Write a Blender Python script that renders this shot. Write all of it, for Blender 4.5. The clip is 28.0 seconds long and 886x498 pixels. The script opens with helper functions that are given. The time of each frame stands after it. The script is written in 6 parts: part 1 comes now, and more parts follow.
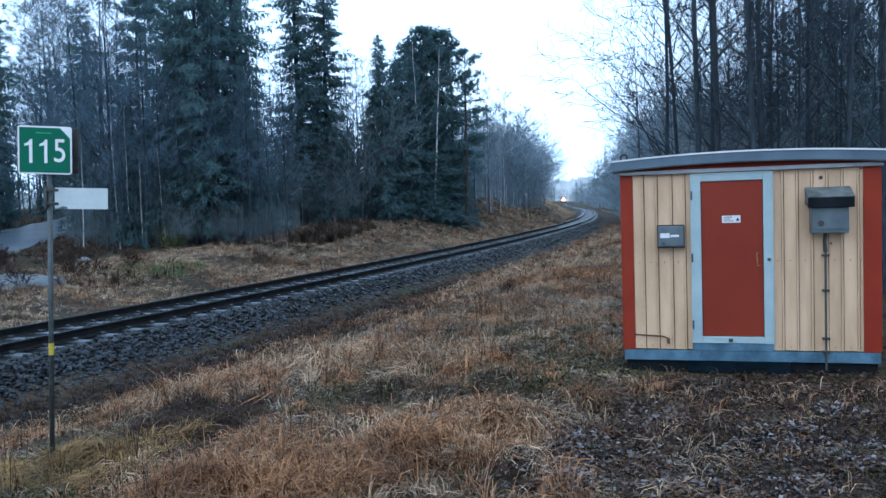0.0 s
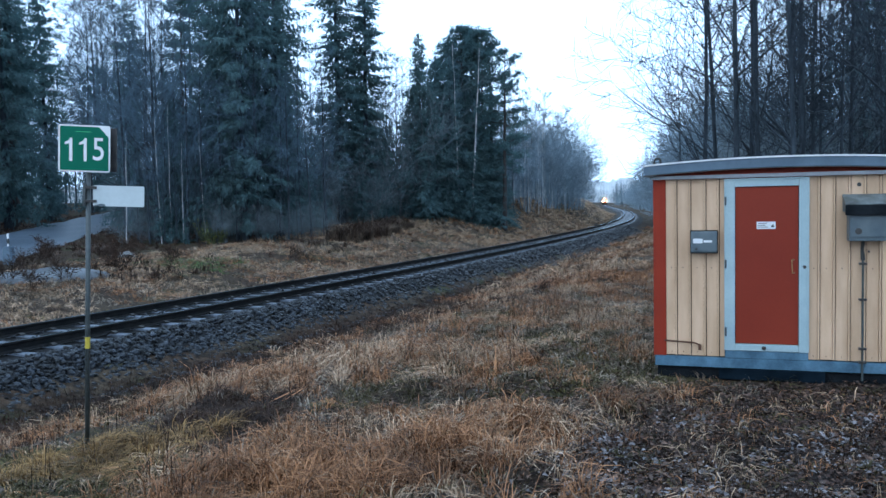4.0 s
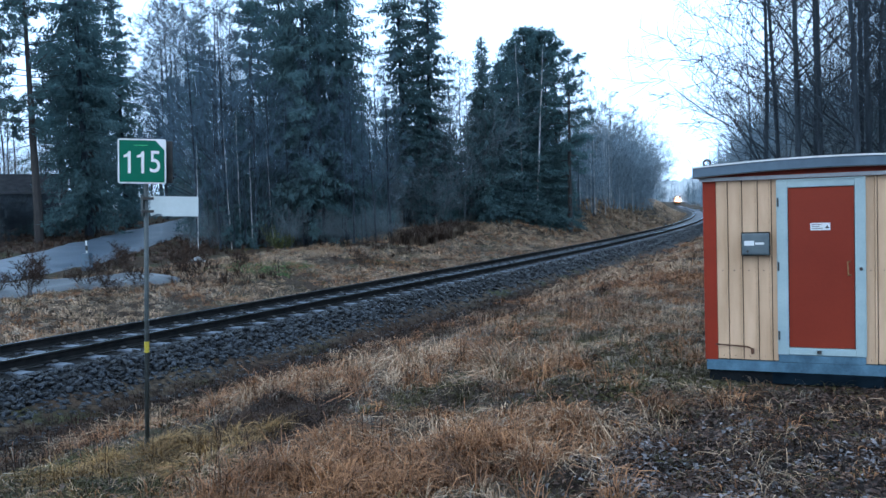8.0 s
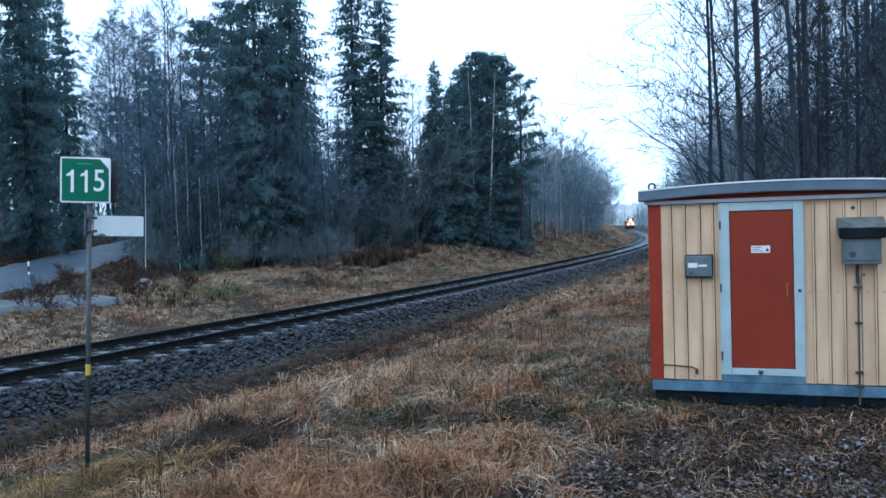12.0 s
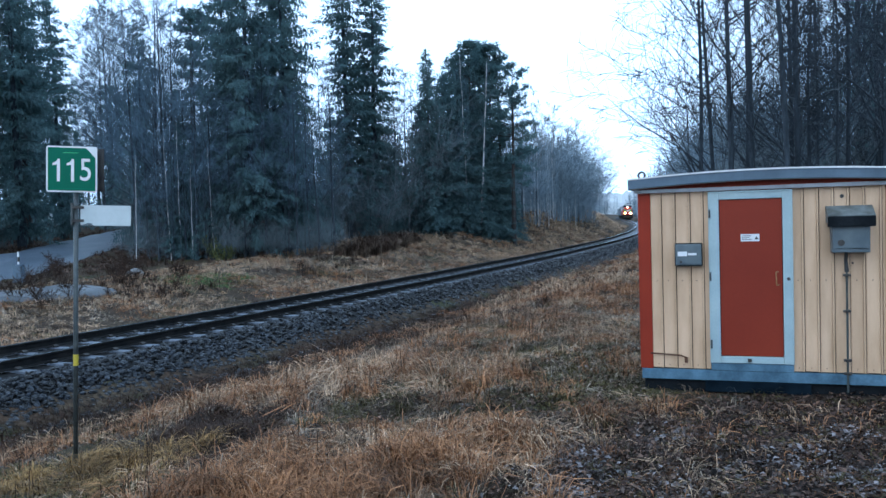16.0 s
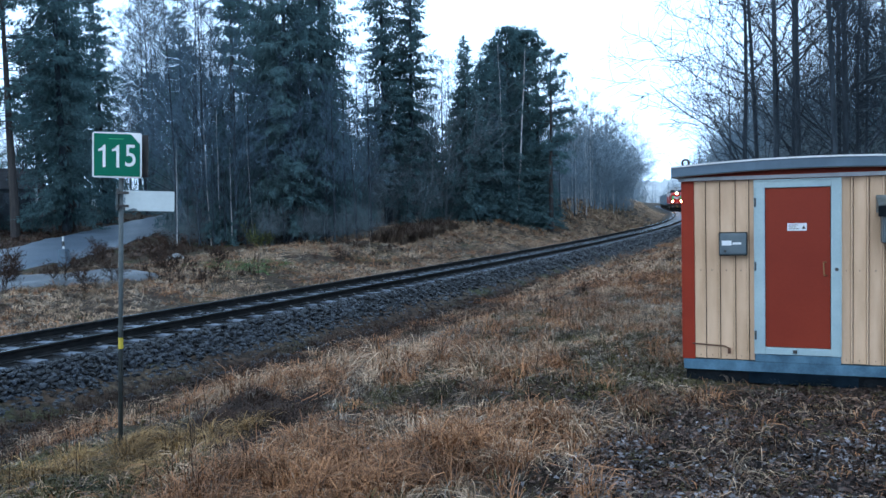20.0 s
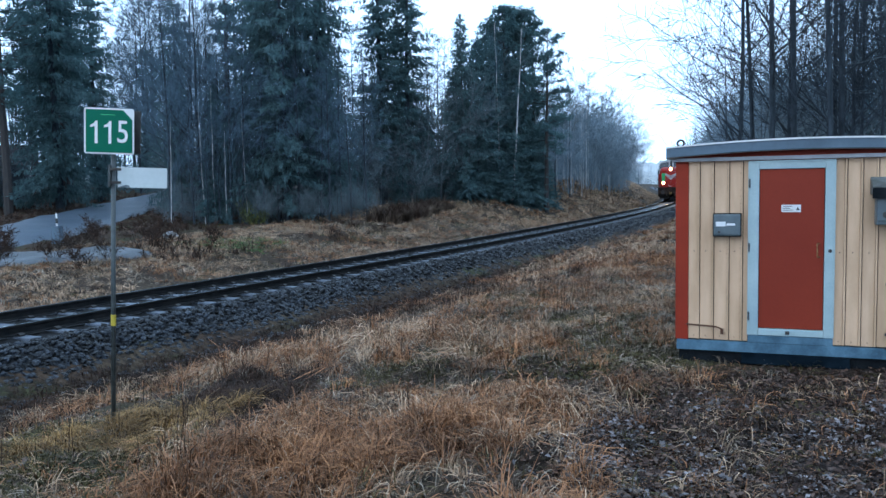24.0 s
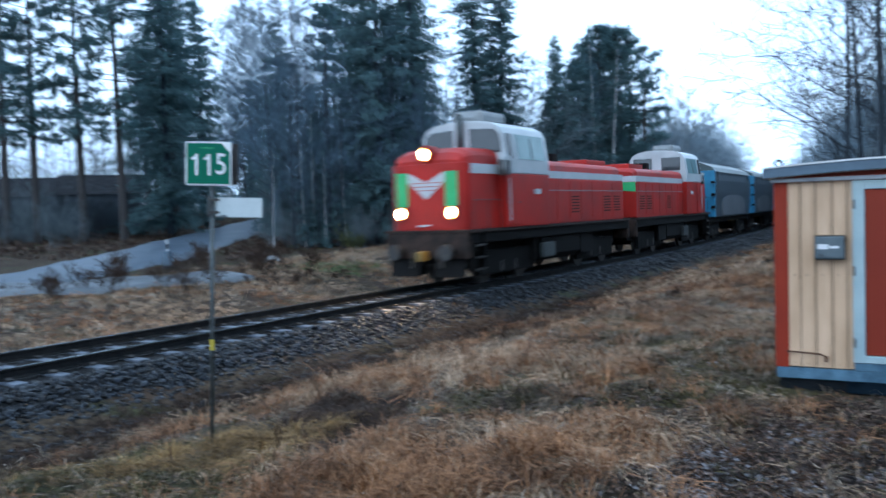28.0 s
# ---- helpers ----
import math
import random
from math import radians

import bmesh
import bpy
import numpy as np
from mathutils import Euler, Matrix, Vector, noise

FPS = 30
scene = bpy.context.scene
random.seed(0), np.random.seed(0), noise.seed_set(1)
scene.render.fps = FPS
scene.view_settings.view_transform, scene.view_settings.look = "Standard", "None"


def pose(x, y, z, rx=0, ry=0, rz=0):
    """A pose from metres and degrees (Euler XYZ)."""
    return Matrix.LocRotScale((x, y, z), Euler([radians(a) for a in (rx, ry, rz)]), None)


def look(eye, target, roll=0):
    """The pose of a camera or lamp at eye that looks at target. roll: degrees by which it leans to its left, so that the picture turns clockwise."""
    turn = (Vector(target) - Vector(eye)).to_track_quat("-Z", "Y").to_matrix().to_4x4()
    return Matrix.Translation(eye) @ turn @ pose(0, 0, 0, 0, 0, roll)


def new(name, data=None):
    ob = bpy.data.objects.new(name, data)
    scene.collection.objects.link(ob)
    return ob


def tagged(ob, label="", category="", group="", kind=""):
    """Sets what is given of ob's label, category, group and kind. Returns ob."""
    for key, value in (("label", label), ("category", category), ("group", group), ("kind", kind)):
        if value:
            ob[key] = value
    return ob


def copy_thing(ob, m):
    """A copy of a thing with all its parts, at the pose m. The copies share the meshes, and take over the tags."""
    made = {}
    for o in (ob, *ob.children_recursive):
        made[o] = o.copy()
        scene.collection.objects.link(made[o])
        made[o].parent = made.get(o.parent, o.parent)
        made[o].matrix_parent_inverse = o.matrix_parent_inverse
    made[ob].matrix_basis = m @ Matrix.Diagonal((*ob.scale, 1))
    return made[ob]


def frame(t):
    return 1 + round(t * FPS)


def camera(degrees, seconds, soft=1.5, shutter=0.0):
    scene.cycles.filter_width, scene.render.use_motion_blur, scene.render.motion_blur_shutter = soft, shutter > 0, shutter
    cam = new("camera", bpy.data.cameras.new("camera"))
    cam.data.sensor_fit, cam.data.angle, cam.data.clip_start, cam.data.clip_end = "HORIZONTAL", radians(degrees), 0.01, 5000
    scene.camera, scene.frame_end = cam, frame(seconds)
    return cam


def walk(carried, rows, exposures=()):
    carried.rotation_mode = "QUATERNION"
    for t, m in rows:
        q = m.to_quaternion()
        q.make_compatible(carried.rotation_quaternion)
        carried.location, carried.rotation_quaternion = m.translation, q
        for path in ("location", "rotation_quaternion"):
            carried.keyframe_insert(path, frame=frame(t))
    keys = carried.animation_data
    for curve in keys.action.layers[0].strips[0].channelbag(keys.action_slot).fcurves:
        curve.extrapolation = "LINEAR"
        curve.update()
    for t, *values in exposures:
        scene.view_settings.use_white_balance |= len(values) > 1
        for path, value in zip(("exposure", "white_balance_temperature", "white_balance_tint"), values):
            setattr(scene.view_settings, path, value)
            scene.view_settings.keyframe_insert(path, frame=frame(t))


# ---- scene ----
cam = camera(56.0, 28.0, shutter=0.85)
PATH = [
    (0, (0.239, -0.044, 1.975), (0.19, 1.953, 1.868), -1.9),
    (0.5, (0.242, -0.047, 1.975), (0.193, 1.949, 1.868), -1.9),
    (1, (0.249, -0.054, 1.973), (0.2, 1.943, 1.865), -2.1),
    (1.5, (0.254, -0.043, 1.977), (0.209, 1.954, 1.868), -2.2),
    (2, (0.247, -0.04, 1.981), (0.191, 1.956, 1.873), -2.2),
    (2.5, (0.256, -0.036, 1.981), (0.185, 1.959, 1.872), -2.1),
    (4.5, (0.371, -0.082, 2.012), (0.221, 1.91, 1.906), -1.0),
    (5, (0.417, -0.111, 2.019), (0.275, 1.881, 1.913), -1.3),
    (5.5, (0.466, -0.153, 2.023), (0.209, 1.828, 1.92), -1.5),
    (6, (0.498, -0.139, 2.029), (0.238, 1.841, 1.926), -1.6),
    (6.5, (0.547, -0.119, 2.034), (0.283, 1.86, 1.928), -1.7),
    (7, (0.553, -0.139, 2.043), (0.281, 1.84, 1.94), -1.8),
    (7.5, (0.572, -0.14, 2.037), (0.288, 1.837, 1.938), -1.9),
    (8, (0.593, -0.136, 2.034), (0.29, 1.838, 1.937), -1.9),
    (8.5, (0.627, -0.13, 2.032), (0.31, 1.842, 1.936), -2.0),
    (9, (0.637, -0.099, 2.034), (0.325, 1.874, 1.937), -2.0),
    (9.5, (0.636, -0.098, 2.041), (0.337, 1.878, 1.951), -1.9),
    (10, (0.651, -0.106, 2.044), (0.37, 1.873, 1.965), -1.9),
    (10.5, (0.629, -0.095, 2.04), (0.374, 1.887, 1.971), -1.7),
    (11, (0.625, -0.147, 2.023), (0.398, 1.839, 1.964), -1.6),
    (11.5, (0.634, -0.148, 2.019), (0.428, 1.841, 1.967), -1.6),
    (12, (0.637, -0.151, 2.022), (0.447, 1.839, 1.975), -1.6),
    (12.5, (0.648, -0.157, 2.022), (0.469, 1.834, 1.978), -1.6),
    (14.5, (0.654, -0.134, 2.014), (0.495, 1.859, 1.961), -1.6),
    (15, (0.657, -0.13, 2.015), (0.494, 1.863, 1.953), -1.6),
    (15.5, (0.659, -0.124, 2.014), (0.492, 1.868, 1.946), -1.7),
    (16, (0.669, -0.126, 2.017), (0.496, 1.865, 1.944), -1.7),
    (16.5, (0.673, -0.123, 2.014), (0.494, 1.868, 1.935), -1.7),
    (17, (0.661, -0.122, 2.016), (0.477, 1.868, 1.931), -1.7),
    (17.5, (0.657, -0.109, 2.021), (0.458, 1.88, 1.933), -1.7),
    (18, (0.651, -0.111, 2.017), (0.436, 1.876, 1.931), -1.7),
    (18.5, (0.639, -0.107, 2.014), (0.414, 1.879, 1.926), -1.7),
    (19, (0.635, -0.11, 2.013), (0.399, 1.874, 1.922), -1.6),
    (19.5, (0.624, -0.103, 2.016), (0.377, 1.879, 1.923), -1.5),
    (20, (0.619, -0.097, 2.016), (0.36, 1.883, 1.915), -1.4),
    (20.5, (0.617, -0.08, 2.018), (0.343, 1.898, 1.907), -1.3),
    (22.5, (0.622, -0.072, 2.009), (0.352, 1.905, 1.873), -0.9),
    (23, (0.63, -0.079, 2.009), (0.369, 1.898, 1.867), -0.9),
    (23.5, (0.632, -0.08, 2.01), (0.377, 1.898, 1.861), -1.0),
    (24, (0.63, -0.08, 2.004), (0.382, 1.899, 1.855), -1.0),
    (24.5, (0.634, -0.087, 2.01), (0.39, 1.893, 1.862), -1.0),
    (25, (0.633, -0.085, 2.009), (0.389, 1.895, 1.864), -0.9),
    (25.5, (0.625, -0.084, 2.006), (0.38, 1.896, 1.862), -0.9),
    (26, (0.626, -0.078, 2.01), (0.375, 1.901, 1.869), -1.0),
    (26.5, (0.615, -0.052, 2.015), (0.362, 1.928, 1.881), -1.1),
    (27, (0.633, -0.05, 2.022), (0.347, 1.925, 1.891), -1.2),
    (27.5, (0.69, -0.063, 2.035), (0.347, 1.904, 1.917), -1.5),
    (28, (0.74, -0.076, 2.049), (0.263, 1.864, 1.957), -1.8),
]
walk(cam, [(t, look(eye, target, roll)) for t, eye, target, roll in PATH])

# ---- world and light: a bright, misty overcast sky ----
world = bpy.data.worlds.new("overcast")
scene.world = world
world.use_nodes = True
wn, wl = world.node_tree.nodes, world.node_tree.links
sky = wn.new("ShaderNodeTexSky")
sky.sky_type, sky.sun_disc = "NISHITA", False
sky.sun_elevation, sky.sun_rotation = radians(36), radians(203)
sky.air_density, sky.dust_density, sky.ozone_density = 1.0, 4.0, 2.0
grey = wn.new("ShaderNodeMix")
grey.data_type = "RGBA"
grey.inputs["Factor"].default_value = 0.90
grey.inputs["B"].default_value = (7.2, 10.7, 15.2, 1)
wl.new(sky.outputs["Color"], grey.inputs["A"])
wl.new(grey.outputs["Result"], wn["Background"].inputs["Color"])
wn["Background"].inputs["Strength"].default_value = 0.174

sun_data = bpy.data.lights.new("sun", "SUN")
sun_data.energy, sun_data.angle, sun_data.color = 0.5, radians(60), (0.95, 0.98, 1.0)
sun = new("sun", sun_data)
sun.matrix_world = look((-22, -52, 44), (0, 0, 0))
scene.view_settings.exposure = 0.0


# ---- materials ----
def material(name, dark, light, scale=3.0, rough=0.8, bump=0.0, bump_scale=40.0, metal=0.0, island=0.0, vary=0.0, fine=0.35, spec=0.5, stretch=(1, 1, 1)):
    """Two-scale noise between two colours, with fine relief; island and vary change the value from piece to piece."""
    m = bpy.data.materials.new(name)
    m.use_nodes = True
    n, l = m.node_tree.nodes, m.node_tree.links
    b = n["Principled BSDF"]
    b.inputs["Metallic"].default_value = metal
    b.inputs["Specular IOR Level"].default_value = spec
    co = n.new("ShaderNodeTexCoord")
    mp = n.new("ShaderNodeMapping")
    mp.inputs["Scale"].default_value = stretch
    l.new(co.outputs["Object"], mp.inputs["Vector"])
    big = n.new("ShaderNodeTexNoise")
    big.inputs["Scale"].default_value, big.inputs["Detail"].default_value = scale, 6
    l.new(mp.outputs[0], big.inputs["Vector"])
    small = n.new("ShaderNodeTexNoise")
    small.inputs["Scale"].default_value, small.inputs["Detail"].default_value = bump_scale, 4
    l.new(mp.outputs[0], small.inputs["Vector"])
    ramp = n.new("ShaderNodeMapRange")
    ramp.inputs["From Min"].default_value, ramp.inputs["From Max"].default_value = 0.32, 0.68
    l.new(big.outputs["Fac"], ramp.inputs["Value"])
    mix = n.new("ShaderNodeMix")
    mix.data_type = "RGBA"
    mix.inputs["A"].default_value, mix.inputs["B"].default_value = (*dark, 1), (*light, 1)
    l.new(ramp.outputs[0], mix.inputs["Factor"])
    hs = n.new("ShaderNodeHueSaturation")
    l.new(mix.outputs["Result"], hs.inputs["Color"])
    val = n.new("ShaderNodeMath")
    val.operation = "MULTIPLY_ADD"
    val.inputs[1].default_value, val.inputs[2].default_value = 2 * fine, 1 - fine
    l.new(small.outputs["Fac"], val.inputs[0])
    last = val
    for amount, kind, out in ((island, "ShaderNodeNewGeometry", "Random Per Island"), (vary, "ShaderNodeObjectInfo", "Random")):
        if amount:
            src = n.new(kind)
            mr = n.new("ShaderNodeMath")
            mr.operation = "MULTIPLY_ADD"
            mr.inputs[1].default_value, mr.inputs[2].default_value = 2 * amount, 1 - amount
            l.new(src.outputs[out], mr.inputs[0])
            mu = n.new("ShaderNodeMath")
            mu.operation = "MULTIPLY"
            l.new(mr.outputs[0], mu.inputs[0])
            l.new(last.outputs[0], mu.inputs[1])
            last = mu
    l.new(last.outputs[0], hs.inputs["Value"])
    l.new(hs.outputs[0], b.inputs["Base Color"])
    rr = n.new("ShaderNodeMapRange")
    rr.inputs["To Min"].default_value, rr.inputs["To Max"].default_value = max(0.03, rough - 0.12), min(1, rough + 0.12)
    l.new(big.outputs["Fac"], rr.inputs["Value"])
    l.new(rr.outputs[0], b.inputs["Roughness"])
    if bump:
        bp = n.new("ShaderNodeBump")
        bp.inputs["Strength"].default_value, bp.inputs["Distance"].default_value = bump, 0.02
        l.new(small.outputs["Fac"], bp.inputs["Height"])
        l.new(bp.outputs[0], b.inputs["Normal"])
    return m


def leafy(m, share):
    """Lets some light pass through thin leaves."""
    n, l = m.node_tree.nodes, m.node_tree.links
    b, out = n["Principled BSDF"], n["Material Output"]
    tr, mx = n.new("ShaderNodeBsdfTranslucent"), n.new("ShaderNodeMixShader")
    l.new(b.inputs["Base Color"].links[0].from_socket, tr.inputs["Color"])
    mx.inputs["Fac"].default_value = share
    l.new(b.outputs[0], mx.inputs[1])
    l.new(tr.outputs[0], mx.inputs[2])
    l.new(mx.outputs[0], out.inputs["Surface"])
    return m


def glow(name, color, strength):
    m = bpy.data.materials.new(name)
    m.use_nodes = True
    b = m.node_tree.nodes["Principled BSDF"]
    b.inputs["Base Color"].default_value = (*color, 1)
    b.inputs["Emission Color"].default_value = (*color, 1)
    b.inputs["Emission Strength"].default_value = strength
    return m


M_CREAM = material("cream paint on boards", (0.4435, 0.2825, 0.1699), (0.6072, 0.4039, 0.2653), 2.2, 0.55, 0.15, 60, vary=0.05, fine=0.10, stretch=(3, 3, 0.5))
M_RED = material("red paint", (0.2061, 0.01914, 0.008096), (0.2576, 0.0265, 0.0103), 2.0, 0.55, 0.12, 50, fine=0.12, spec=0.2)
M_DOOR = material("red door paint", (0.1823, 0.02064, 0.009632), (0.2133, 0.02614, 0.0117), 1.2, 0.5, 0.06, 30, fine=0.08, spec=0.2)
M_BLUE = material("grey blue paint", (0.2587, 0.3497, 0.3744), (0.3293, 0.4241, 0.4368), 3.0, 0.45, 0.08, 40, fine=0.12)
M_BASE = material("grey blue base beam, dirty", (0.033, 0.0816, 0.1224), (0.084, 0.17, 0.238), 5.0, 0.6, 0.15, 40, fine=0.25, spec=0.3)
# board under the door: the hut's shade is put into the blue
M_BLUEDARK = material("blue paint, under-hut shade in the colour", (0.002, 0.005, 0.008), (0.007, 0.014, 0.021), 6.0, 0.85, 0.15, 40, fine=0.25, spec=0.02)
M_ROOF = material("grey sheet metal of the roof", (0.0432, 0.07769, 0.1128), (0.07344, 0.1205, 0.1661), 2.5, 0.45, 0.08, 30, fine=0.15)
M_BOXGREY = material("grey plastic meter box", (0.0578, 0.082, 0.09792), (0.0952, 0.1246, 0.1382), 6.0, 0.4, 0.05, 40, fine=0.12)
M_HOOD = material("mossy sheet hood", (0.0476, 0.0544, 0.0504), (0.1496, 0.1728, 0.1736), 9.0, 0.6, 0.2, 60, fine=0.3)
# near-black, so that the colour holds the shade beneath the hut
M_DARK = material("hut timber, gap shade in the colour", (0.008, 0.010, 0.012), (0.014, 0.017, 0.020), 5.0, 0.9, 0.3, 40, spec=0.02)
M_IRON = material("dark iron", (0.025, 0.025, 0.028), (0.06, 0.055, 0.05), 8.0, 0.5, 0.2, 60, metal=0.5)
M_STEEL = material("galvanised steel", (0.0352, 0.04352, 0.04618), (0.0672, 0.07936, 0.08112), 10.0, 0.5, 0.1, 60, metal=0.4)
M_CHROME = material("bright handle metal", (0.6, 0.6, 0.6), (0.7, 0.7, 0.7), 10.0, 0.25, metal=1.0)
M_BRASS = material("worn brass", (0.22, 0.13, 0.05), (0.38, 0.25, 0.12), 20.0, 0.4, metal=0.7)
M_FLASH = material("pale grey flashing", (0.20, 0.205, 0.225), (0.29, 0.295, 0.315), 4.0, 0.5, 0.05, 40, fine=0.15)
M_PLATE = material("pale grey green plate", (0.40, 0.45, 0.46), (0.47, 0.52, 0.53), 3.0, 0.5, 0.03, 30, fine=0.08)
M_CONDUIT = material("dark green grey conduit", (0.022, 0.030, 0.030), (0.050, 0.062, 0.060), 8.0, 0.6, 0.1, 50)
M_RUSTIRON = material("rusty iron", (0.045, 0.016, 0.009), (0.10, 0.040, 0.020), 12.0, 0.8, 0.2, 60)
M_WHITE = material("white sign sheet", (0.576, 0.592, 0.608), (0.656, 0.664, 0.672), 3.0, 0.45, 0.03, 30, fine=0.06)
M_GREEN = material("green sign sheet", (0.00072, 0.0972, 0.0576), (0.00144, 0.1188, 0.07056), 2.0, 0.55, 0.02, 30, fine=0.06, spec=0.12)
M_YELLOW = material("yellow tape", (0.368, 0.28, 0.024), (0.448, 0.344, 0.04), 8.0, 0.5)
M_BLACK = material("black print", (0.02, 0.02, 0.02), (0.03, 0.03, 0.03), 5.0, 0.6)

M_RAIL = material("brown rail side", (0.005, 0.006, 0.007), (0.016, 0.015, 0.015), 6.0, 0.75, 0.25, 60, spec=0.1)
M_RAILTOP = material("polished rail head", (0.16, 0.17, 0.19), (0.24, 0.26, 0.28), 3.0, 0.15, 0.0, 40, metal=0.9, fine=0.1)
M_SLEEPER = material("wet concrete sleeper", (0.04575, 0.05967, 0.07884), (0.1091, 0.1315, 0.1671), 5.0, 0.5, 0.2, 60, vary=0.2, fine=0.3)
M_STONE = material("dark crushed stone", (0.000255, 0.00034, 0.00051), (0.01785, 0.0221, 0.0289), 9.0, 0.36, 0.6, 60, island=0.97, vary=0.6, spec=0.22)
# near-black bed: shade in the gaps between stones, put into the colour
M_BALLAST = material("ballast bed, gap shade in the colour", (0.001008, 0.001176, 0.00168), (0.005376, 0.005712, 0.00672), 14.0, 0.8, 0.9, 18, fine=0.5, spec=0.2)
# bluish sheen of the sky on the road is put into the base colour
M_ASPHALT = material("wet asphalt, sky sheen in the colour", (0.04158, 0.06156, 0.08784), (0.06615, 0.09302, 0.126), 0.5, 0.42, 0.15, 60, fine=0.2, spec=0.5)
M_GRAVEL = material("wet gravel path", (0.0507, 0.05904, 0.06888), (0.1014, 0.1148, 0.1302), 1.5, 0.45, 0.4, 30, fine=0.4)

M_STRAW = material("dead straw grass", (0.1626, 0.1055, 0.06481), (0.4066, 0.2788, 0.188), 0.9, 0.7, island=0.88, fine=0.15, spec=0.2)
M_RUST = material("rusty dead grass", (0.1095, 0.04828, 0.02276), (0.305, 0.1421, 0.06712), 0.9, 0.7, island=0.85, fine=0.15, spec=0.2)
M_OLIVE = material("olive half-green grass", (0.02665, 0.02354, 0.008475), (0.08553, 0.06653, 0.02589), 0.9, 0.7, island=0.65, fine=0.15, spec=0.2)
M_FRESH = material("fresh green grass", (0.05, 0.1063, 0.035), (0.1125, 0.2063, 0.06875), 0.9, 0.7, island=0.5, fine=0.15, spec=0.2)
# dark weeds, with the shade of the hollows put into their colour too
M_WEED = material("dark dead weed, hollow shade in the colour", (0.0126, 0.007, 0.004845), (0.0504, 0.027, 0.01776), 2.0, 0.8, island=0.5, spec=0.2)
M_THATCH = material("grey brown dead grass", (0.04111, 0.02827, 0.02147), (0.1233, 0.08917, 0.06542), 1.6, 0.8, island=0.6, spec=0.2)
M_PALEGRASS = material("greyish matted dead grass", (0.119, 0.09486, 0.07295), (0.3058, 0.2536, 0.2024), 0.9, 0.75, island=0.8, fine=0.15, spec=0.15)
M_GOLD = material("golden dead grass", (0.08, 0.0432, 0.01488), (0.272, 0.1598, 0.0651), 0.9, 0.7, island=0.8, fine=0.15, spec=0.2)
M_LEAF = material("wet fallen leaves", (0.01024, 0.006002, 0.004724), (0.06928, 0.04202, 0.03401), 1.4, 0.7, island=0.9, fine=0.2, spec=0.12)

# the shine of wet patches is put into these leaves' pale colour
M_PALELEAF = material("pale wet leaves, shine in the colour", (0.08075, 0.0704, 0.07332), (0.1785, 0.1584, 0.1638), 1.4, 0.4, island=0.7, fine=0.2, spec=0.4)
M_BROWNLEAF = material("brown fallen leaves", (0.04224, 0.0206, 0.01244), (0.1037, 0.05257, 0.0318), 1.4, 0.5, island=0.7, fine=0.2)
M_SHRUBLEAF = leafy(material("yellow green autumn leaves", (0.05, 0.065, 0.018), (0.14, 0.155, 0.045), 1.4, 0.6, island=0.7, fine=0.2), 0.3)
M_BOULDER = material("pale boulder", (0.10, 0.105, 0.11), (0.24, 0.24, 0.24), 3.0, 0.8, 0.4, 20)
M_BARK = material("grey brown bark", (0.0153, 0.023, 0.0308), (0.0425, 0.058, 0.0737), 4.0, 0.85, 0.5, 30, spec=0.25, stretch=(4, 4, 1))
M_PINEBARK = material("pine bark", (0.0156, 0.0156, 0.0174), (0.0432, 0.036, 0.0336), 3.0, 0.85, 0.5, 25, stretch=(4, 4, 1))
M_BIRCH = material("white birch bark", (0.25, 0.25, 0.25), (0.6875, 0.6875, 0.6875), 5.0, 0.7, 0.2, 20, stretch=(1, 1, 4))
# lighter and bluer than bare wood: mist haze is put into the colour
M_TWIG = material("thin bare twigs, haze in the colour", (0.05296, 0.09239, 0.1256), (0.09364, 0.1527, 0.2018), 0.8, 0.85, island=0.3, spec=0.3)
# darkness of twigs seen against bright sky, put into the colour
M_DARKTWIG = material("bare twigs, silhouette darkness in the colour", (0.01395, 0.0216, 0.03), (0.03255, 0.04698, 0.0624), 0.8, 0.85, island=0.3, spec=0.3)
# the bushes carry the same bluish haze in their colour
M_BUSH = material("bush twigs, haze in the colour", (0.07537, 0.1007, 0.1135), (0.1327, 0.1647, 0.1825), 0.5, 0.85, island=0.3, spec=0.3)
# far-bank twigs: the paling of the mist is put into this colour
M_HAZETWIG = material("birch and bank bush twigs, mist haze in the colour", (0.13, 0.18, 0.215), (0.23, 0.295, 0.345), 0.5, 0.85, island=0.3, spec=0.2)
# needles raised and blued, with mist haze put into both colours
M_SPRUCE = leafy(material("spruce needles, haze in the colour", (0.04655, 0.1033, 0.1163), (0.09124, 0.1637, 0.1726), 0.7, 0.75, island=0.22, fine=0.2), 0.5)
M_PINE = leafy(material("pine needles, haze in the colour", (0.04469, 0.1068, 0.119), (0.08565, 0.1613, 0.1703), 0.7, 0.75, island=0.22, fine=0.2), 0.45)

M_LOCORED = material("red locomotive paint, grimy", (0.2394, 0.009152, 0.006336), (0.4224, 0.01408, 0.008448), 0.7, 0.5, 0.03, 30, fine=0.14, spec=0.3)
M_LOCOWHITE = material("pale grey locomotive paint", (0.3366, 0.3711, 0.3901), (0.436, 0.4704, 0.4896), 1.2, 0.45, 0.03, 30, fine=0.14)
M_LOCOGREEN = material("green warning stripe", (0.016, 0.32, 0.104), (0.024, 0.384, 0.136), 2.0, 0.4)
M_LOCODARK = material("near-black underframe", (0.0021, 0.0021, 0.002625), (0.0084, 0.007875, 0.00735), 4.0, 0.85, 0.2, 30, spec=0.15)
